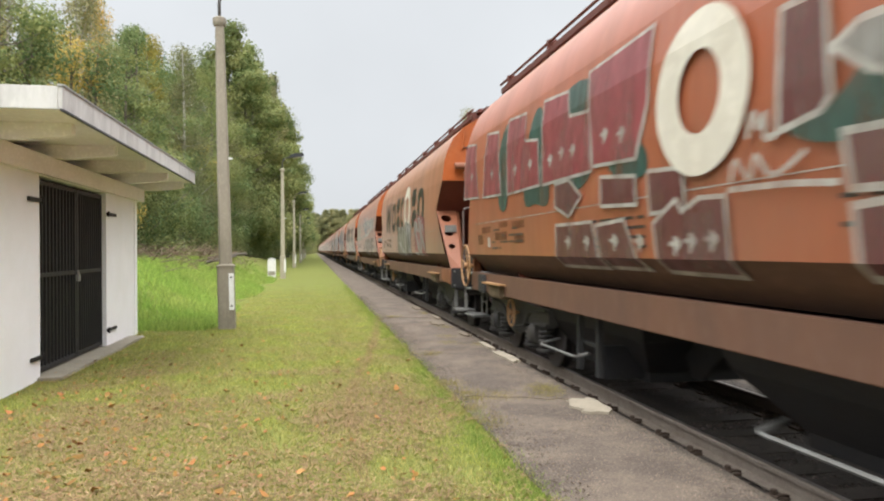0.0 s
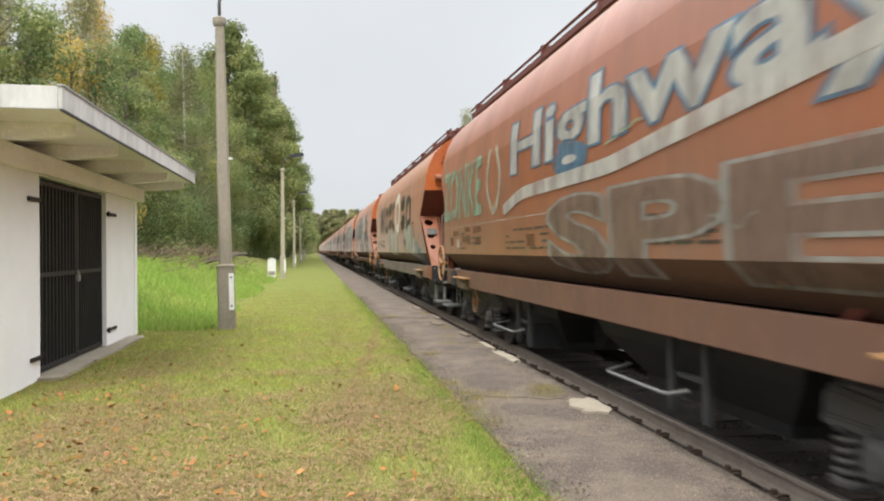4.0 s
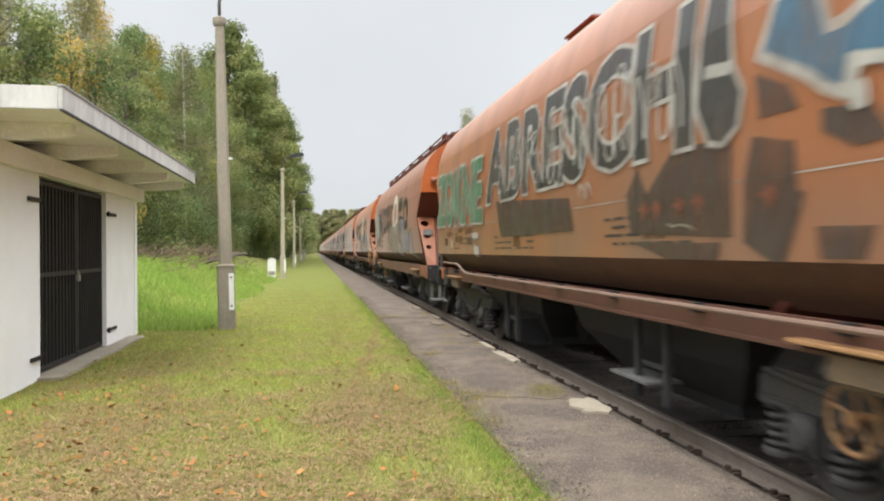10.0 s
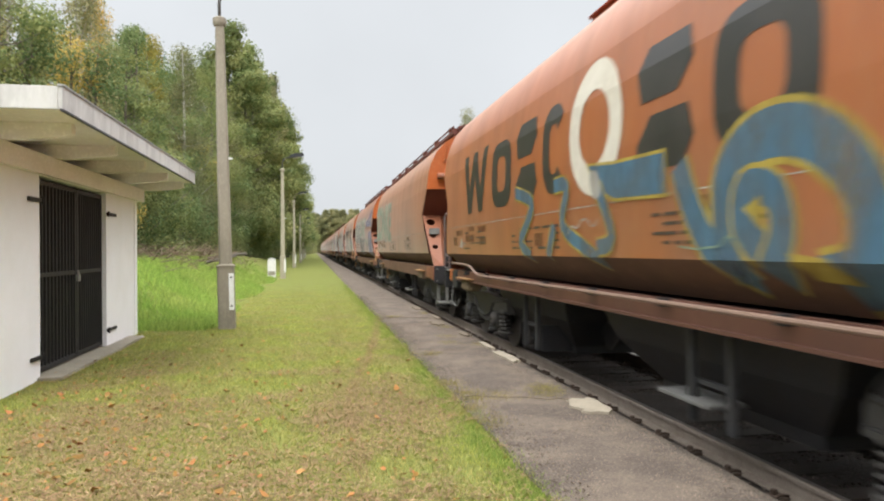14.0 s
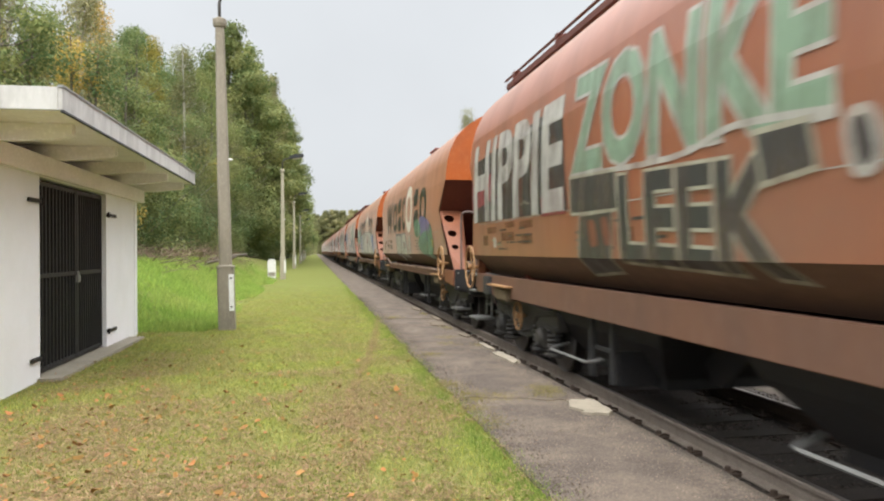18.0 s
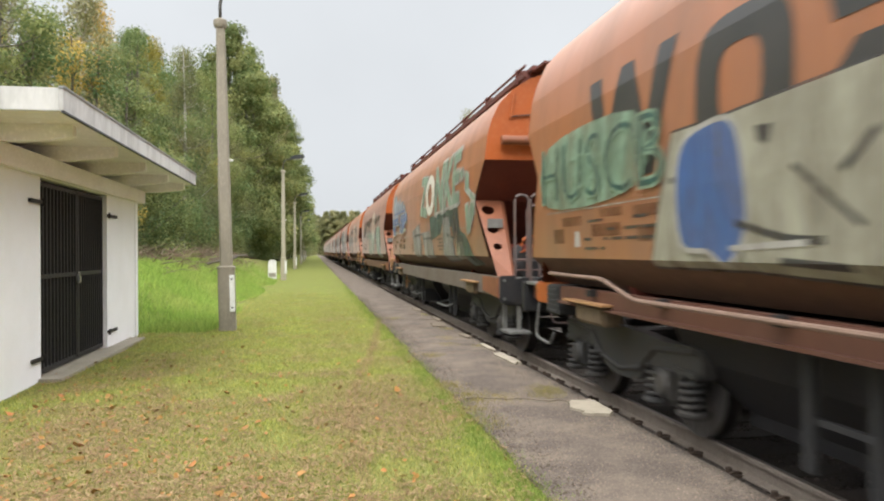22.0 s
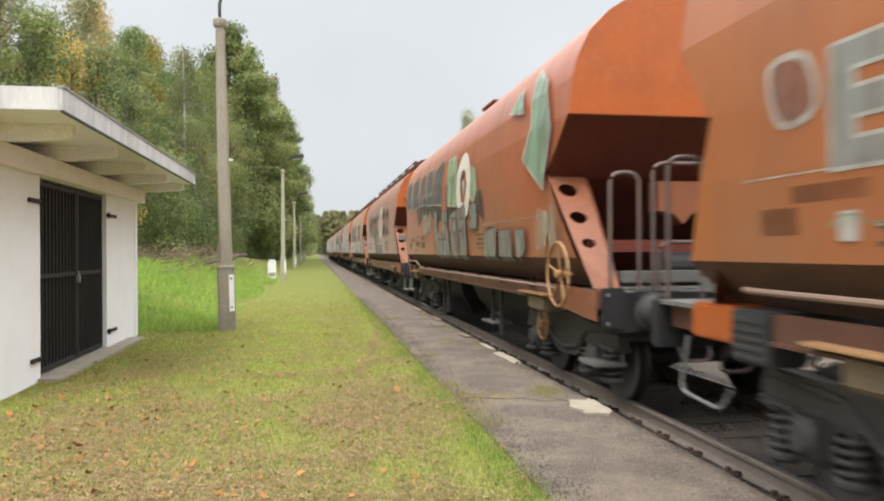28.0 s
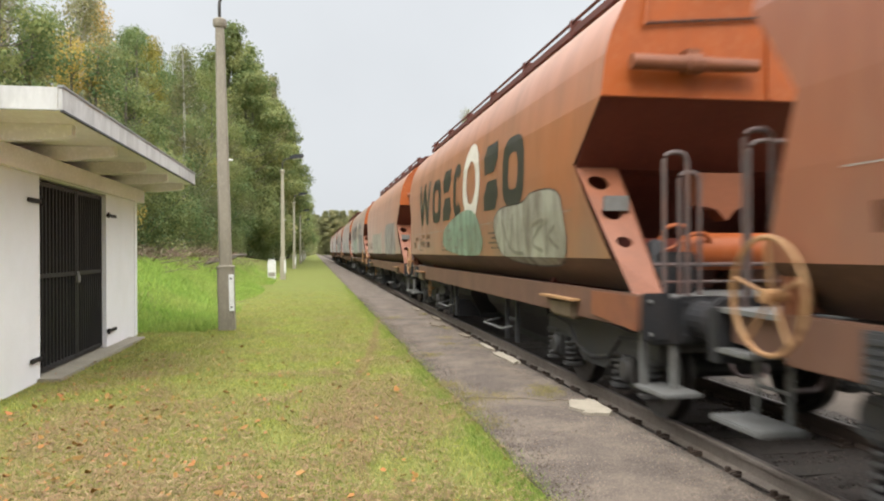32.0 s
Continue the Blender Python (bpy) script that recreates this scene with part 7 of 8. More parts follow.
    line(w, "black", 0.04, ((13.65, 2.58), (13.53, 2.57)))
    line(w, "black", 0.04, ((14.61, 3.16), (14.68, 2.88)))
    scrawl(w, "white", 13.35, 12.68, 2.9, 3.0, 4, 0.03, 52)
    # 8: steel-blue loops edged yellow
    w = W[8]
    line(w, "yellow", 0.4, ((5.2, 1.41), (5.23, 1.68), (5.18, 2.12), (4.84, 2.32), (4.4, 2.29), (4.06, 2.07), (3.93, 1.8), (4.01, 1.52), (4.3, 1.44)))
    line(w, "yellow", 0.32000000000000006, ((5.83, 2.27), (5.64, 1.89), (5.38, 1.6), (5.08, 1.44)))
    line(w, "steel", 0.31, ((5.2, 1.41), (5.23, 1.68), (5.18, 2.12), (4.84, 2.32), (4.4, 2.29), (4.06, 2.07), (3.93, 1.8), (4.01, 1.52), (4.3, 1.44)))
    line(w, "steel", 0.248, ((5.83, 2.27), (5.64, 1.89), (5.38, 1.6), (5.08, 1.44)))
    line(w, "yellow", 0.3, ((4.83, 1.43), (4.64, 1.71), (4.69, 1.97), (4.97, 2.01), (5.03, 1.78), (4.86, 1.64)))
    line(w, "steel", 0.23, ((4.83, 1.43), (4.64, 1.71), (4.69, 1.97), (4.97, 2.01), (5.03, 1.78), (4.86, 1.64)))
    field(w, "yellow", ((5.02, 1.89), (4.83, 1.97), (4.82, 1.78)))
    field(w, "yellow", ((4.59, 1.61), (4.26, 1.58), (4.14, 1.43), (4.48, 1.45)))
    field(w, "steel", ((7.64, 2.46), (7.02, 2.41), (6.05, 2.39), (6.02, 2.07), (7.03, 2.1), (7.4, 2.22)), "yellow", grow=0.03)
    line(w, "yellow", 0.2, ((10.31, 2.4), (9.55, 2.22), (9.83, 1.95), (10.14, 1.73), (9.7, 1.55)))
    line(w, "steel", 0.15, ((10.31, 2.4), (9.55, 2.22), (9.83, 1.95), (10.14, 1.73), (9.7, 1.55)))
    line(w, "yellow", 0.2, ((8.68, 2.35), (8.27, 2.31), (8.44, 1.9), (7.8, 1.65), (7.4, 1.51)))
    line(w, "steel", 0.15, ((8.68, 2.35), (8.27, 2.31), (8.44, 1.9), (7.8, 1.65), (7.4, 1.51)))
    line(w, "yellow", 0.2, ((7.4, 2.24), (7.11, 1.75), (7.48, 1.65)))
    line(w, "steel", 0.15, ((7.4, 2.24), (7.11, 1.75), (7.48, 1.65)))
    line(w, "yellow", 0.2, ((8.72, 1.91), (9.01, 1.55)))
    line(w, "steel", 0.15, ((8.72, 1.91), (9.01, 1.55)))
    field(w, "white", ((7.6, 2.37), (7.4, 2.38), (7.32, 2.16), (7.51, 2.14)), soft=True)
    # 9: pale green word edged white
    w = W[9]
    lettering(w, "ZONKE", 15.6, 9.9, 2.05, 3.4, "mint", "white", 0.06, -0.07, lift=next_lift(w))
    field(w, "cream", ((14.45, 1.71), (14.29, 1.71), (14.28, 1.57), (14.42, 1.56)))
    field(w, "cream", ((14.11, 1.61), (13.82, 1.62), (13.87, 1.48), (14.13, 1.48)))
    # 10: white word on black, green word, dark word below, violet field
    w = W[10]
    field(w, "black", ((15.32, 3.1), (11, 3.28), (10.8, 2.07), (15.17, 2.1)))
    field(w, "crimson", ((15.6, 2.75), (14.12, 2.83), (13.93, 2.43), (15.51, 2.31)))
    field(w, "crimson", ((11.73, 2.27), (10.92, 2.34), (10.91, 2.04), (11.71, 2.04)))
    lettering(w, "HIPPIE", 15.44, 10.93, 2.1, 3.38, "white", None, 0.06, -0.02, lift=next_lift(w))
    lettering(w, "ZONKE", 10.64, 6.7, 2.43, 3.44, "mint", "white", 0.05, -0.08, lift=next_lift(w))
    line(w, "white", 0.05, ((10.71, 2.42), (8.49, 2.34), (7.64, 2.44), (6.66, 2.37)))
    field(w, "black", ((10.71, 2.39), (9.55, 2.35), (9.48, 2.02), (10.68, 2.03)), "cream", grow=0.03)
    field(w, "black", ((10.44, 1.98), (9.64, 1.99), (9.73, 1.44), (10.55, 1.39)), "cream", grow=0.03)
    field(w, "rust", ((10.22, 1.91), (10.07, 1.92), (10, 1.7), (10.18, 1.69)), soft=True)
    field(w, "rust", ((9.88, 1.93), (9.74, 1.93), (9.68, 1.71), (9.82, 1.7)), soft=True)
    lettering(w, "LEEK", 9.46, 7.11, 1.54, 2.3, "black", "cream", 0.09, -0.12, lift=next_lift(w))
    field(w, "black", ((7.37, 2.34), (6.9, 2.34), (6.84, 2.1), (7.3, 2.05)), "cream", grow=0.04)
    field(w, "black", ((6.56, 2.28), (6.45, 2.29), (6.4, 2.11), (6.51, 2.06)), "white", grow=0.06, soft=True)
    field(w, "violet", ((4.06, 2.49), (2.55, 2.6), (1.86, 1.66), (2.1, 1.42), (4.08, 1.35)), "white", grow=0.02)
    field(w, "violet", ((6.08, 3.18), (2.38, 3.14), (2.15, 2.8), (5.62, 2.85)), "white", grow=0.02)
    field(w, "violet", ((4.27, 3.15), (2.18, 3.72), (2.17, 3.13), (4.1, 3.01)))
    scrawl(w, "mint", 6.32, 2.67, 1.82, 2.27, 8, 0.05, 75)
    scrawl(w, "white", 6.04, 2.09, 2.98, 3.18, 9, 0.03, 76)
    stars(w, "white", ((5.26, 3.07), (4.25, 3.03), (3.4, 3), (2.68, 2.99)))
    # 11: broad cream letters shaded black, green and violet bulges
    w = W[11]
    field(w, "black", ((10.94, 2.21), (9.44, 2.18), (9.32, 1.55), (9.61, 1.43), (10.71, 1.48)))
    field(w, "black", ((9.44, 2.18), (8.34, 2.19), (8.01, 1.7), (7.99, 1.44), (9.36, 1.42)))
    field(w, "cream", ((10.72, 2.14), (9.51, 2.12), (9.43, 1.59), (9.78, 1.56), (9.92, 1.33), (10.21, 1.34), (10.07, 1.58), (10.58, 1.58)))
    field(w, "cream", ((9.22, 2.16), (8.34, 2.13), (8.08, 1.49), (8.29, 1.42), (8.68, 1.49), (9.31, 1.46)))
    field(w, "black", ((8.91, 1.92), (8.57, 1.93), (8.5, 1.72), (8.84, 1.72)))
    field(w, "rust", ((8.85, 1.88), (8.6, 1.89), (8.57, 1.77), (8.78, 1.76)))
    field(w, "violet", ((5.37, 2.47), (4.6, 2.48), (3.74, 2.3), (3.79, 1.92), (5.04, 1.89)), soft=True)
    field(w, "green", ((6.29, 2.42), (5.66, 2.46), (5.12, 2.18), (5.71, 1.99), (6.31, 2.13)), soft=True)
    field(w, "green", ((5.58, 1.91), (4.5, 2.12), (3.31, 2), (3.42, 1.48), (4.58, 1.53), (5.35, 1.67)), soft=True)
    field(w, "green", ((3.74, 2.27), (3.46, 2.22), (3.39, 2.03), (3.97, 2.03)), soft=True)
    field(w, "yellow", ((3.45, 1.91), (3.22, 1.87), (3.21, 1.72), (3.42, 1.72)))
    scrawl(w, "black", 5.38, 3.4, 1.56, 1.97, 7, 0.02, 81)
    field(w, "cream", ((7.63, 2.06), (7.15, 2.07), (7.25, 1.54), (7.75, 1.54)))
    # 12: cream drawing with dark zigzag lines, blue panel edged white, teal tag
    w = W[12]
    field(w, "cream", ((11.99, 2.53), (9.45, 2.53), (9.05, 2.63), (7.35, 2.53), (5.08, 2.51), (4.99, 2.21), (4.34, 1.89), (3.97, 1.67), (3.85, 1.48), (12.42, 1.51)), "black", grow=0.02)
    field(w, "blue", ((4.99, 2.32), (3.59, 2.42), (3.32, 1.48), (3.79, 1.47), (4.31, 1.89), (4.96, 2.15)), "white", grow=0.05)
    line(w, "black", 0.045, ((10.5, 1.71), (9.47, 2.26), (8.85, 2.5), (8.77, 1.79)))
    line(w, "black", 0.045, ((8.13, 2.45), (7.5, 2.44), (7.69, 2.01), (7.03, 1.76)))
    line(w, "black", 0.045, ((6.42, 1.61), (5.78, 2.07), (5.18, 2.35)))
    line(w, "black", 0.045, ((6.1, 2.09), (5.36, 1.68)))
    line(w, "black", 0.045, ((4.93, 2.12), (4.58, 1.79), (4.51, 1.5)))
    line(w, "black", 0.045, ((4.34, 1.89), (3.88, 1.51)))
    line(w, "black", 0.045, ((12.02, 2.17), (9.91, 2.19), (10.5, 1.71)))
    field(w, "rust", ((7.65, 2.41), (6.94, 2.39), (6.82, 2.13), (7.54, 2.01)), soft=True)
    field(w, "mint", ((14.97, 2.82), (12.67, 2.84), (12.66, 2.19), (14.98, 2.14)), soft=True)
    line(w, "white", 0.055, ((2.83, 3.21), (2.44, 3.25), (2.63, 3.27), (2.83, 3.24), (2.44, 3.21)))
    line(w, "white", 0.055, ((2.85, 3.0), (2.45, 3.04), (2.65, 3.07), (2.85, 3.04), (2.45, 3.0)))
    line(w, "white", 0.055, ((2.82, 2.78), (2.42, 2.83), (2.62, 2.86), (2.82, 2.82), (2.42, 2.78)))
    line(w, "white", 0.055, ((2.81, 2.54), (2.42, 2.6), (2.62, 2.64), (2.81, 2.59), (2.42, 2.54)))
    line(w, "white", 0.055, ((2.84, 2.17), (2.44, 2.25), (2.64, 2.3), (2.84, 2.23), (2.44, 2.17)))
    line(w, "white", 0.055, ((2.73, 1.95), (2.33, 2.03), (2.53, 2.08), (2.73, 2.02), (2.33, 1.95)))
    line(w, "white", 0.055, ((2.59, 1.73), (2.2, 1.82), (2.4, 1.88), (2.59, 1.8), (2.2, 1.73)))
    line(w, "white", 0.055, ((2.47, 1.57), (2.1, 1.66), (2.29, 1.72), (2.47, 1.65), (2.1, 1.57)))
    field(w, "cream", ((11.19, 2.53), (10.59, 2.55), (9.71, 2.57), (9.67, 1.44), (11, 1.5), (11.11, 1.65), (11.02, 2.15)), "black", grow=0.02)
    field(w, "blue", ((11.9, 2.12), (11.8, 2.4), (11.52, 2.49), (11.17, 2.47), (11.05, 2.15), (11.05, 1.79), (11.27, 1.56), (11.51, 1.65), (11.86, 1.7)), "white", grow=0.04, soft=True)
    field(w, "black", ((10.9, 2.41), (10.73, 2.39), (10.77, 2.27), (10.87, 2.31)))
    line(w, "black", 0.04, ((10.55, 2.13), (10.29, 1.95), (10.02, 1.76)))
    line(w, "black", 0.05, ((9.89, 2.24), (10.15, 2.05)))
    line(w, "black", 0.05, ((11.15, 1.82), (10.64, 1.71), (10.31, 1.69)))
    line(w, "black", 0.05, ((10.7, 1.57), (10.13, 1.54)))
    line(w, "white", 0.04, ((11.23, 1.65), (10.45, 1.68)))
    lettering(w, "HUSCB", 15.14, 12.1, 2.19, 2.8, "teal", "mint", -0.03, -0.05, lift=next_lift(w))
    scrawl(w, "mint", 14.96, 12.16, 2.26, 2.65, 12, 0.02, 99)
    # 13: blue tag, pale green word with a ring, grey letters on teal
    w = W[13]
    field(w, "teal", ((7.32, 2.44), (5.53, 2.48), (3.88, 2.49), (3.76, 2.06), (3.19, 1.94), (3.13, 1.55), (2.33, 1.49), (2.33, 1.41), (3.44, 1.37), (3.27, 1.68), (3.59, 1.86), (4.51, 2.12), (5.54, 2.31), (6.07, 2.21), (5.81, 2.02), (7.08, 1.9)))
    field(w, "grey", ((10.43, 2.19), (8.97, 2.37), (8.77, 1.51), (10.07, 1.5)))
    field(w, "grey", ((8.58, 2.1), (7.29, 2.14), (6.7, 1.51), (8.16, 1.48)))
    line(w, "black", 0.05, ((9.92, 2.06), (8.58, 2.08)))
    line(w, "black", 0.05, ((8.36, 1.96), (7.08, 1.95)))
    field(w, "grey", ((5.48, 2.35), (4.78, 2.34), (4.62, 1.92), (4.43, 1.91), (4.28, 1.53), (3.96, 1.54), (4.08, 1.49), (5.46, 1.45)), "black", grow=0.03)
    field(w, "olive", ((4.21, 1.81), (3.53, 1.87), (3.27, 1.51), (3.97, 1.49)))
    scrawl(w, "black", 3.77, 3.48, 1.54, 1.79, 4, 0.03, 101)
    field(w, "black", ((4.59, 2.3), (3.95, 2.53), (3.82, 2.06), (3.77, 1.91), (4.37, 1.88)))
    field(w, "black", ((4.28, 1.89), (3.52, 1.94), (3.36, 1.82), (4.14, 1.8)))
    field(w, "black", ((5.1, 2.01), (4.85, 2.01), (4.91, 1.89)))
    lettering(w, "Z", 8.78, 7.66, 2.57, 3.52, "mint", "white", 0.06, -0.1, lift=next_lift(w))
    ring(w, 7.87, 6.58, 2.48, 3.44, 0.26, 0.22)
    lettering(w, "NKE", 6.48, 3.68, 2.43, 3.5, "mint", "white", 0.07, 0.1, lift=next_lift(w))
    line(w, "white", 0.05, ((6.51, 2.47), (5.18, 2.51), (3.55, 2.55)))
    field(w, "mint", ((3.6, 3.12), (3.35, 3.17), (3.23, 3.03), (3.48, 2.95)), "white")
    field(w, "mint", ((3.12, 3.06), (2.85, 3), (2.8, 2.71), (2.28, 2.56), (2.28, 2.47), (3.11, 2.77)), "white")
    field(w, "mint", ((3.07, 2.44), (2.84, 2.47), (2.8, 2.18), (2.64, 2.47), (2.35, 2.48), (2.35, 2.3), (2.73, 2.02), (2.82, 1.99), (2.97, 1.98)), "white")
    field(w, "ice", ((15.02, 2.78), (15.16, 3.48), (14.41, 3.48), (14.2, 2.78)), "white", grow=0.02)
    field(w, "ice", ((14.15, 2.77), (14.15, 3.29), (13.65, 3.2), (13.75, 2.77)), "white", grow=0.02)
    field(w, "ice", ((13.53, 2.79), (13.57, 3.28), (13.26, 3.33), (13.13, 2.82)), "white", grow=0.02)
    field(w, "ice", ((13.06, 2.84), (13.02, 3.1), (12.64, 3.2), (12.36, 3.17), (12.55, 2.85)), "white", grow=0.02)
    field(w, "ice", ((12.32, 3.02), (12.01, 3.07), (11.8, 2.88), (12.05, 2.77)), "white", grow=0.02)
    scrawl(w, "blue", 14.98, 11.92, 2.85, 2.89, 18, 0.04, 111)
    field(w, "blue", ((15.15, 2.73), (13.62, 2.75), (13.51, 2.49), (15.03, 2.5)), "white", grow=0.03)
    field(w, "blue", ((13.1, 2.76), (11.47, 2.78), (11.4, 2.54), (12.34, 2.48), (12.36, 2.22), (13.11, 2.23), (13.12, 2.58)), "white", grow=0.03)
    field(w, "blue", ((13.48, 2.53), (13.17, 2.57), (13.14, 2.35)), "white", grow=0.03)
    field(w, "blue", ((15.01, 2.49), (14.39, 2.44), (14.37, 2.17), (15.02, 2.19)), "white", grow=0.03)
    line(w, "white", 0.05, ((14.83, 2.58), (14.65, 2.58)))
    line(w, "white", 0.05, ((14.41, 2.58), (14.24, 2.58)))
    line(w, "white", 0.05, ((14.03, 2.58), (13.89, 2.58)))
    line(w, "white", 0.05, ((12.93, 2.68), (12.78, 2.67)))
    line(w, "white", 0.05, ((12.61, 2.68), (12.49, 2.68)))
    line(w, "white", 0.05, ((12.31, 2.69), (12.21, 2.7)))
    line(w, "white", 0.05, ((12.09, 2.7), (11.98, 2.7)))
    line(w, "white", 0.05, ((11.83, 2.7), (11.72, 2.71)))
    line(w, "white", 0.05, ((12.93, 2.36), (12.92, 2.53), (12.61, 2.5), (12.59, 2.34), (12.93, 2.36)))
    scrawl(w, "cream", 12.29, 11.6, 2.23, 2.33, 7, 0.06, 113)
    scrawl(w, "cream", 14.25, 13.45, 2.22, 2.29, 6, 0.035, 114)
    scrawl(w, "cream", 14.33, 12.98, 1.47, 1.65, 5, 0.05, 115)
    # 14: pale green words edged white, a dark green letter, small white tags
    w = W[14]
    lettering(w, "EGHM", 14.64, 11.24, 2.15, 2.69, "white", None, 0.0, 0.04, lift=next_lift(w))
    lettering(w, "ZON", 10.42, 7.24, 1.51, 2.53, "mint", "white", 0.05, 0.0, lift=next_lift(w))
    line(w, "white", 0.05, ((10.78, 2.54), (8.57, 2.53)))
    lettering(w, "8723", 7.0, 5.64, 1.98, 2.44, "grey", "white", 0.05, 0.0, lift=next_lift(w))
    field(w, "mint", ((5.75, 2.65), (5.29, 2.71), (5.36, 2.32), (5.04, 2.65), (4.65, 2.7), (4.61, 2.56), (4.88, 2.19), (5.01, 1.89), (4.81, 1.71), (4.66, 1.48), (5.55, 1.41), (5.4, 1.73), (5.55, 2)), "white")
    field(w, "green", ((4.59, 2.68), (3.89, 2.66), (3.87, 1.49), (4.41, 1.46), (4.49, 2.01), (4.52, 2.39)), "white")
    field(w, "mint", ((4.35, 2.06), (4.18, 2.27), (3.83, 2.26), (3.83, 2.18), (4.09, 2.17), (4.15, 2.04)))
    scrawl(w, "ice", 4.42, 3.91, 1.49, 1.93, 6, 0.06, 121)
    field(w, "cream", ((4.81, 1.95), (4.69, 1.95), (4.68, 1.87), (4.79, 1.87)))
    # 15: pale letters, lilac hook edged white
    w = W[15]
    lettering(w, "E.S.H.", 14.2, 11.98, 2.06, 2.71, "grey", "white", 0.06, 0.0, lift=next_lift(w))
    field(w, "rust", ((14.71, 2.7), (14.42, 2.69), (14.35, 2.43), (14.62, 2.39)), "white", soft=True)
    field(w, "grey", ((11.72, 2.64), (11.5, 2.64), (11.42, 2.36), (11.59, 2.26), (11.77, 2.41)), "white", soft=True)
    field(w, "grey", ((11.14, 2.62), (10.89, 2.59), (10.82, 2.35), (11, 2.24), (11.18, 2.35)), "white", soft=True)
    field(w, "lilac", ((10.71, 2.69), (9.27, 2.63), (9.21, 2.14), (9.85, 2.19), (9.72, 1.52), (10.2, 1.48), (9.97, 2.19), (10.72, 2.23)), "white")
    field(w, "yellow", ((9.97, 2.44), (9.72, 2.45), (9.79, 1.82), (9.63, 1.87), (9.62, 1.8), (9.87, 1.81)))
    field(w, "blue", ((9.92, 1.81), (9.65, 1.78), (9.7, 1.7), (9.84, 1.69)), soft=True)
    field(w, "yellow", ((10.65, 2.52), (10.54, 2.52), (10.53, 2.38), (10.63, 2.39)))
    field(w, "violet", ((10.51, 2.51), (10.36, 2.5), (10.35, 2.37), (10.49, 2.36)))
    field(w, "yellow", ((10.33, 2.49), (10.19, 2.48), (10.19, 2.36), (10.32, 2.37)))
    scrawl(w, "white", 10.67, 9.85, 2.22, 2.26, 5, 0.04, 131)
    field(w, "cream", ((10.29, 1.8), (10.17, 1.81), (10.17, 1.75), (10.27, 1.75)))
    field(w, "cream", ((11.99, 1.72), (11.64, 1.7), (11.6, 1.55), (11.9, 1.55)))
    # 16: dark stepped blocks with crosses, green word with the ring, grey letters
    w = W[16]
    field(w, "black", ((13.42, 2.78), (10.78, 2.76), (9.42, 2.53), (9.57, 2.27), (10.22, 2.33), (10.4, 2.25), (11.2, 2.61), (11.43, 2.29), (11.91, 2.55), (13.08, 2.25)))
    field(w, "black", ((9.04, 2.99), (7.92, 3.28), (7.78, 2.45), (9.03, 2.22)))
    field(w, "slate", ((15.46, 2.81), (15.59, 3.61), (14.79, 3.58), (14.36, 2.85)), "white", grow=0.03)
    field(w, "slate", ((14.23, 2.77), (14.16, 3.47), (13.44, 3.65), (12.86, 2.8)), "white", grow=0.03)
    field(w, "slate", ((12.71, 2.78), (12.72, 3.44), (12.13, 3.54), (11.75, 2.78)), "white", grow=0.03)
    field(w, "slate", ((11.62, 2.73), (11.63, 3.54), (10.96, 3.53), (10.66, 2.71)), "white", grow=0.03)
    field(w, "slate", ((10.54, 2.7), (10.53, 3.44), (9.51, 3.6), (9.59, 3.1), (9.48, 2.63)), "white", grow=0.03)
    stars(w, "white", ((14.92, 3.03), (13.87, 3.04), (13.27, 3.03), (12.34, 2.97), (11.94, 2.98), (11.33, 2.96), (10.9, 2.94), (10.32, 2.91), (9.89, 2.9)))
    field(w, "lime", ((8.87, 3.46), (8.05, 3.45), (7.84, 3.13), (8.34, 2.71), (7.82, 2.58), (7.91, 2.52), (8.77, 2.59)), "white")
    scrawl(w, "mint", 8.66, 8.0, 2.67, 3.22, 4, 0.05, 141)
    ring(w, 7.83, 6.56, 2.19, 3.42, 0.28, 0.25)
    scrawl(w, "white", 7.32, 7.03, 2.64, 2.95, 3, 0.03, 142)
    field(w, "lime", ((6.54, 3.07), (6.22, 2.99), (6.08, 2.63), (6.34, 2.51), (6.56, 2.59)), "white")
    field(w, "black", ((6.08, 2.63), (5.72, 2.64), (5.6, 2.15), (6.01, 2.27)))
    field(w, "grey", ((6.64, 2.37), (6.49, 2.45), (6.13, 2.43), (6.04, 2.19), (6.09, 2.02), (6.6, 2.04)), "black", grow=0.03)
    line(w, "black", 0.05, ((6.62, 2.21), (6.49, 2.21)))
    line(w, "black", 0.05, ((6.15, 2.31), (6.01, 2.31)))
    lettering(w, "GSM", 12.06, 10.92, 2.07, 2.52, "cream", None, 0.05, -0.02, lift=next_lift(w))
    field(w, "grey", ((10.42, 2.52), (10.04, 2.49), (10.03, 2.07), (9.45, 2.01), (9.36, 1.49), (10.11, 1.5)), "umber", grow=0.02)
    field(w, "grey", ((9.35, 2.45), (8.87, 2.45), (8.58, 1.52), (9.27, 1.5)), "umber", grow=0.02)
    field(w, "grey", ((8.5, 2.35), (7.85, 2.4), (7.73, 1.52), (8.41, 1.5)), "umber", grow=0.02)
    field(w, "grey", ((7.7, 2.4), (7.03, 2.47), (6.94, 2), (6.93, 1.5), (7.62, 1.49)), "umber", grow=0.02)
    line(w, "crimson", 0.05, ((9.92, 1.89), (9.47, 1.9)))
    line(w, "crimson", 0.05, ((9.2, 1.87), (8.84, 2.2), (9.07, 1.81)))
    line(w, "crimson", 0.05, ((8.35, 2.16), (8.14, 2.28), (8.25, 2.06)))
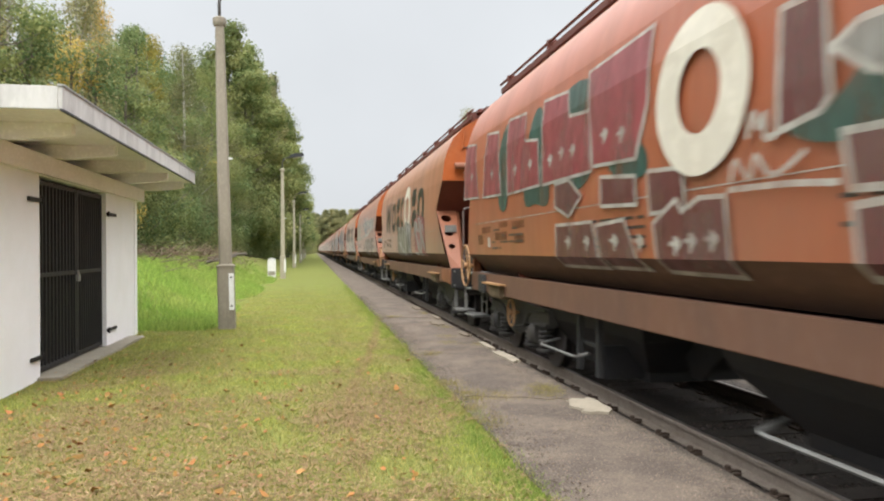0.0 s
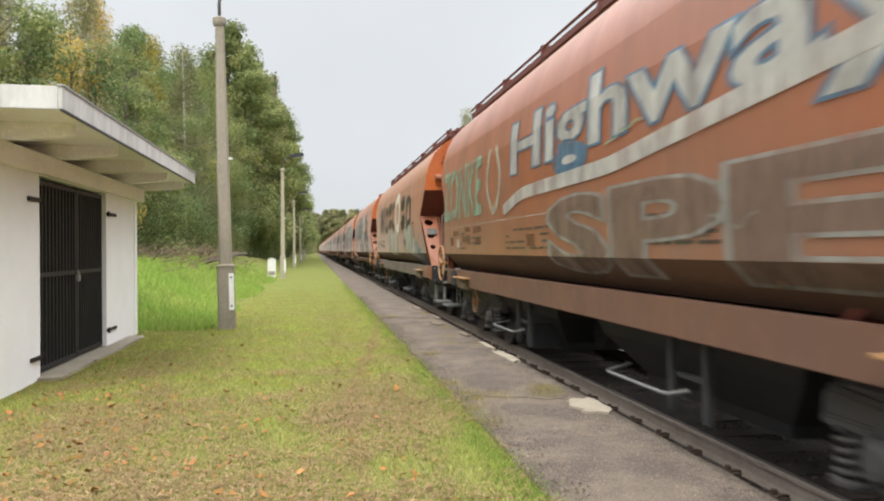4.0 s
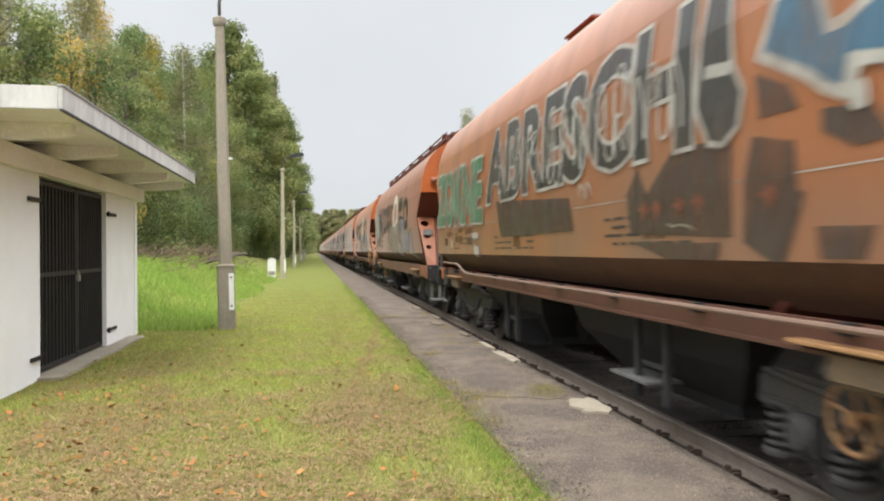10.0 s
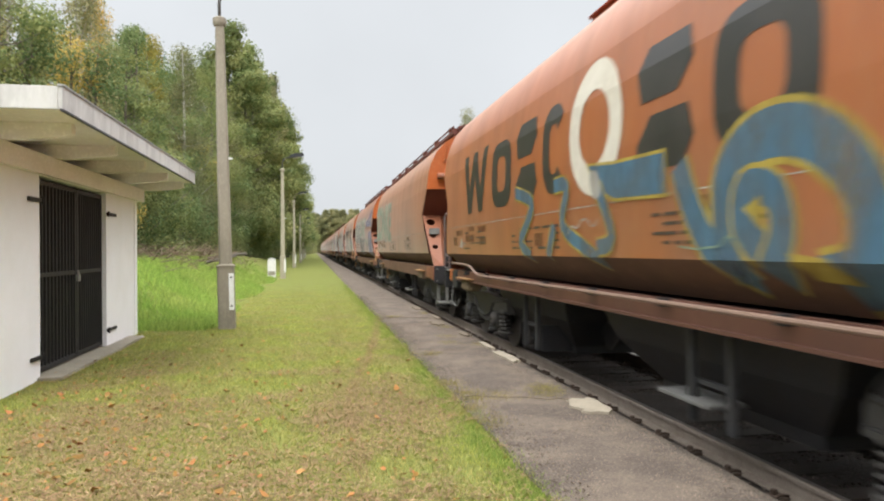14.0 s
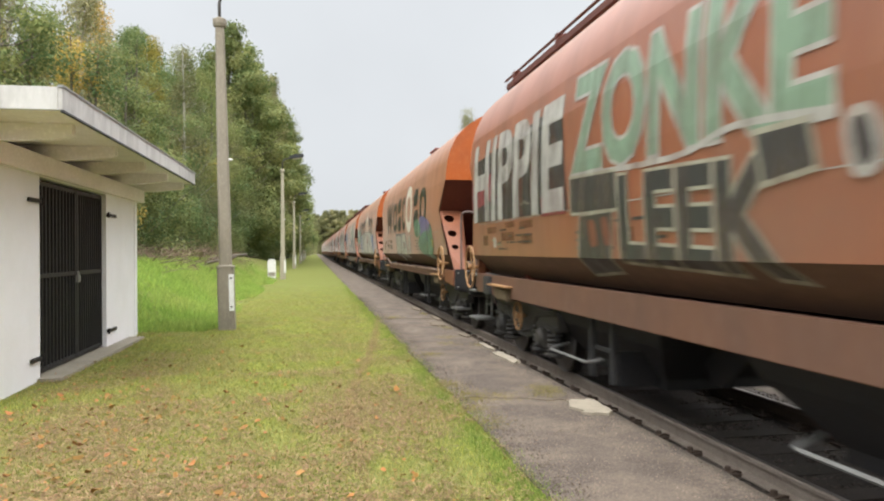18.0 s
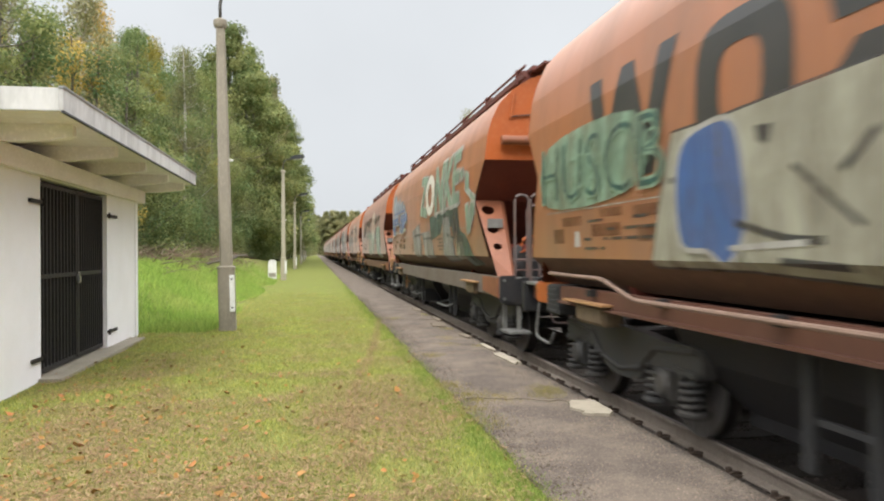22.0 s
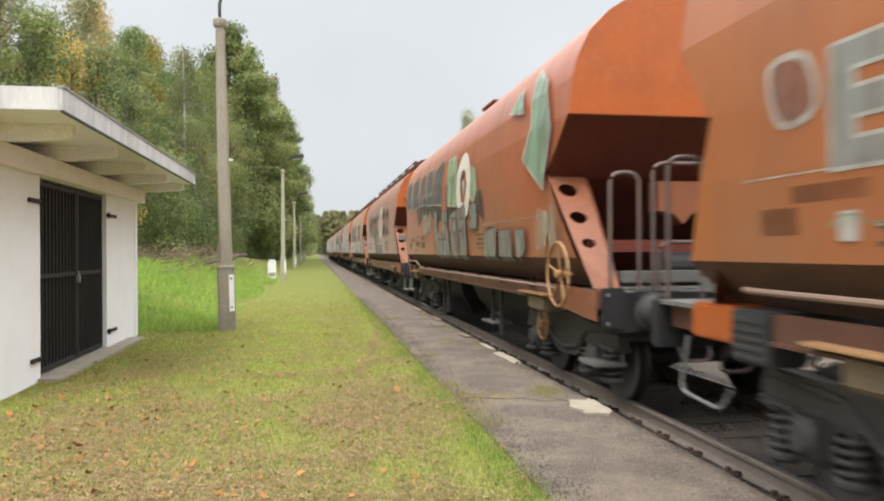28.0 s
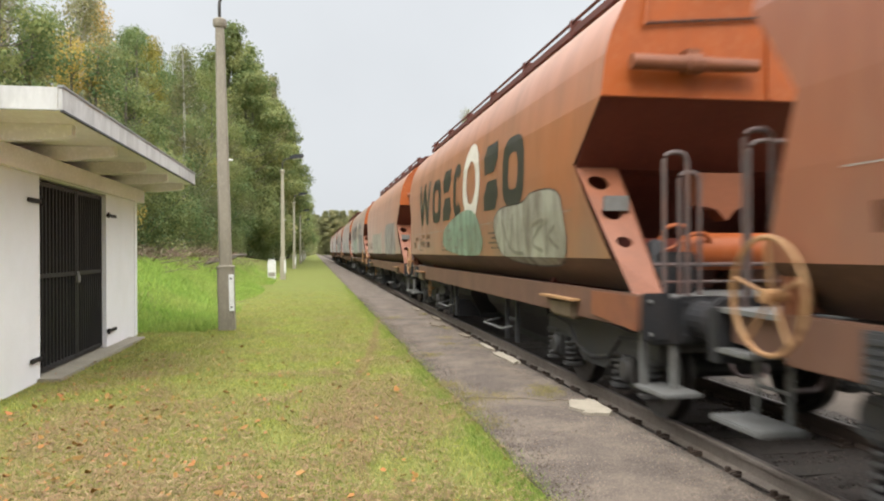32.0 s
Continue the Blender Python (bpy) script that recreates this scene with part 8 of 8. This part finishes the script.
    line(w, "crimson", 0.05, ((8.22, 1.56), (7.98, 1.96), (7.98, 1.61)))
    line(w, "crimson", 0.05, ((7.54, 2.25), (7.21, 2.44), (7.4, 2.19)))
    line(w, "crimson", 0.05, ((7.59, 1.69), (7.26, 2.07), (7.21, 1.87)))
    line(w, "black", 0.05, ((9.09, 2.23), (8.78, 2.22)))
    line(w, "black", 0.05, ((8.19, 2.26), (7.87, 2.27)))
    line(w, "black", 0.05, ((8.16, 1.99), (7.93, 2)))
    line(w, "black", 0.05, ((7.39, 2.23), (7.12, 2.24)))
    line(w, "black", 0.05, ((7.6, 2.01), (7.33, 2.03)))
    field(w, "crimson", ((7.03, 1.7), (6.86, 1.65), (6.9, 1.52), (7.04, 1.54)), soft=True)
    field(w, "mint", ((3.08, 3.89), (2.54, 3.65), (2.19, 3.05), (2.45, 2.4), (3.23, 2.81), (2.89, 2.91)), "white")
    field(w, "mint", ((4.06, 3.56), (3.74, 3.82), (3.38, 3.44)), "white", grow=0.03)
    field(w, "grey", ((5.48, 1.93), (4.72, 1.99), (4.83, 1.5), (5.56, 1.51)), "umber", grow=0.02)
    field(w, "grey", ((4.54, 1.93), (3.92, 1.94), (3.93, 1.51), (4.58, 1.49)), "umber", grow=0.02)
    field(w, "grey", ((3.69, 1.91), (3.26, 1.92), (3.23, 1.66), (3.64, 1.5)), "umber", grow=0.02)
    scrawl(w, "cream", 2.74, 1.97, 1.61, 2.13, 5, 0.05, 145)
    # 17: dark grey letters with white lines
    w = W[17]
    field(w, "soot", ((10.48, 2.28), (9.85, 2.46), (9.43, 2.36), (9.26, 2.1), (8.88, 2.21), (8.65, 1.83), (8.72, 1.51), (10.06, 1.51)))
    field(w, "soot", ((9.1, 2.24), (8.58, 2.32), (8.31, 2.12), (8.26, 1.82), (8.8, 1.93)), soft=True)
    field(w, "soot", ((8.58, 1.93), (7.51, 1.91), (7.49, 1.49), (8.62, 1.51)), "wash", grow=0.02)
    field(w, "soot", ((7.4, 1.89), (7.09, 1.9), (7.07, 1.47), (7.45, 1.48)))
    line(w, "white", 0.035, ((10.18, 2.45), (9.71, 2.53), (9.26, 2.53)))
    line(w, "white", 0.035, ((10.74, 2.21), (10.5, 2.01), (9.91, 1.81), (9.34, 2.11), (9.43, 2.31), (9.86, 2.39), (10.08, 2.22), (9.88, 2.04), (9.59, 2.13), (9.79, 2.19)))
    line(w, "white", 0.035, ((9.34, 2.13), (8.99, 2.23), (8.79, 2.07), (8.64, 1.65)))
    line(w, "white", 0.035, ((8.99, 2.32), (8.77, 2.39), (8.48, 2.32), (8.34, 2.16)))
    line(w, "white", 0.035, ((9.36, 1.96), (9, 2.03), (8.32, 1.97)))
    line(w, "white", 0.035, ((6.99, 2.02), (6.74, 2.07), (6.1, 2.07)))
    line(w, "white", 0.035, ((8.17, 1.82), (8.07, 1.65), (7.95, 1.67)))
    line(w, "white", 0.035, ((7.51, 1.89), (7.41, 1.54)))
    line(w, "white", 0.1, ((8.26, 2.28), (7.99, 2.28)))
    line(w, "white", 0.1, ((8.26, 2.16), (7.92, 2.17)))
    line(w, "cream", 0.03, ((8.59, 1.93), (7.45, 1.91)))
    scrawl(w, "cream", 8.53, 8.2, 1.52, 1.61, 3, 0.03, 151)
    scrawl(w, "white", 14.64, 14.26, 2.4, 3.34, 2, 0.04, 152)
    # 18: cream rounded field with a dark tag, a mint wash
    w = W[18]
    field(w, "cream", ((5.91, 2.02), (5.47, 2.24), (4.38, 2.26), (3.87, 2.36), (3.01, 2.31), (2.78, 2.04), (2.87, 1.53), (4.61, 1.47), (5.53, 1.63)), "black", grow=0.02, soft=True)
    line(w, "olive", 0.05, ((5.42, 2.09), (5.05, 1.67)))
    line(w, "olive", 0.05, ((4.8, 2.14), (4.96, 1.67), (4.36, 1.6)))
    line(w, "olive", 0.05, ((4.26, 2.07), (4.22, 1.67)))
    line(w, "olive", 0.05, ((3.92, 1.95), (3.45, 2), (3.96, 1.74), (3.52, 1.63)))
    line(w, "olive", 0.05, ((3.34, 2.03), (3.38, 1.6)))
    line(w, "olive", 0.05, ((3.05, 1.92), (3.28, 1.8), (2.96, 1.66)))
    field(w, "mint", ((10.04, 2.11), (7.77, 2.37), (6.82, 2.05), (7.03, 1.57), (10.05, 1.67)), soft=True)
    scrawl(w, "olive", 9.87, 6.89, 1.64, 2.1, 5, 0.03, 161)
    # small tags sprayed here and there
    for k, w in W.items():
        r = random.Random(100 + k)
        for i in range(3 if k < 19 else 1):
            y, z = r.uniform(3.6, 14.6), r.choice((1.62, 1.7, 1.75, 2.2, 2.6))
            wd, ht = r.uniform(0.35, 0.9), r.uniform(0.1, 0.2)
            pts = [(q / 6, r.uniform(0, 1)) for q in range(7)]
            stroke(w, pts, r.uniform(0.012, 0.02), r.choice(("white", "cream", "black", "grey", "mint")), y + wd, y, z, z + ht, 0.018)
    # farther wagons
    for k, fill in ((19, "cream"), (20, "mint"), (21, "grey"), (22, "lime"), (23, "grey"), (24, "mint")):
        patch_of(W[k], 12.5, 8.0, 1.5, 2.4, fill, k, 0.12)
        patch_of(W[k], 6.5, 3.0, 1.5, 2.6, "grey" if k % 2 else "black", k + 3, 0.12)


paint_train()


# ---- what moves ----
def motions():
    times = [i * 0.5 for i in range(65)]
    for k, w in WAGON.items():
        walk(w, [(t, pose(TRACK_X, lead(k, t), RAIL_Z)) for t in times])
    # the wheels roll: one turn for each 2.89 m
    radius = 0.46
    steps = [i / 15 for i in range(481)]
    turned = {}
    for k, w in WAGON.items():
        axles = sorted((o for o in w.children if o.name.startswith("wheelset")), key=lambda o: o.location.y)
        for i, o in enumerate(axles):
            place = o.location.copy()
            if i not in turned:
                rows = [(t, Matrix.Translation(place) @ Matrix.Rotation((run_at(0) - run_at(t)) / radius, 4, "X")) for t in steps]
                walk(o, rows)
                turned[i] = o
            else:
                src = turned[i].animation_data
                o.rotation_mode = "QUATERNION"
                o.animation_data_create()
                o.animation_data.action = src.action
                o.animation_data.action_slot = src.action_slot


motions()
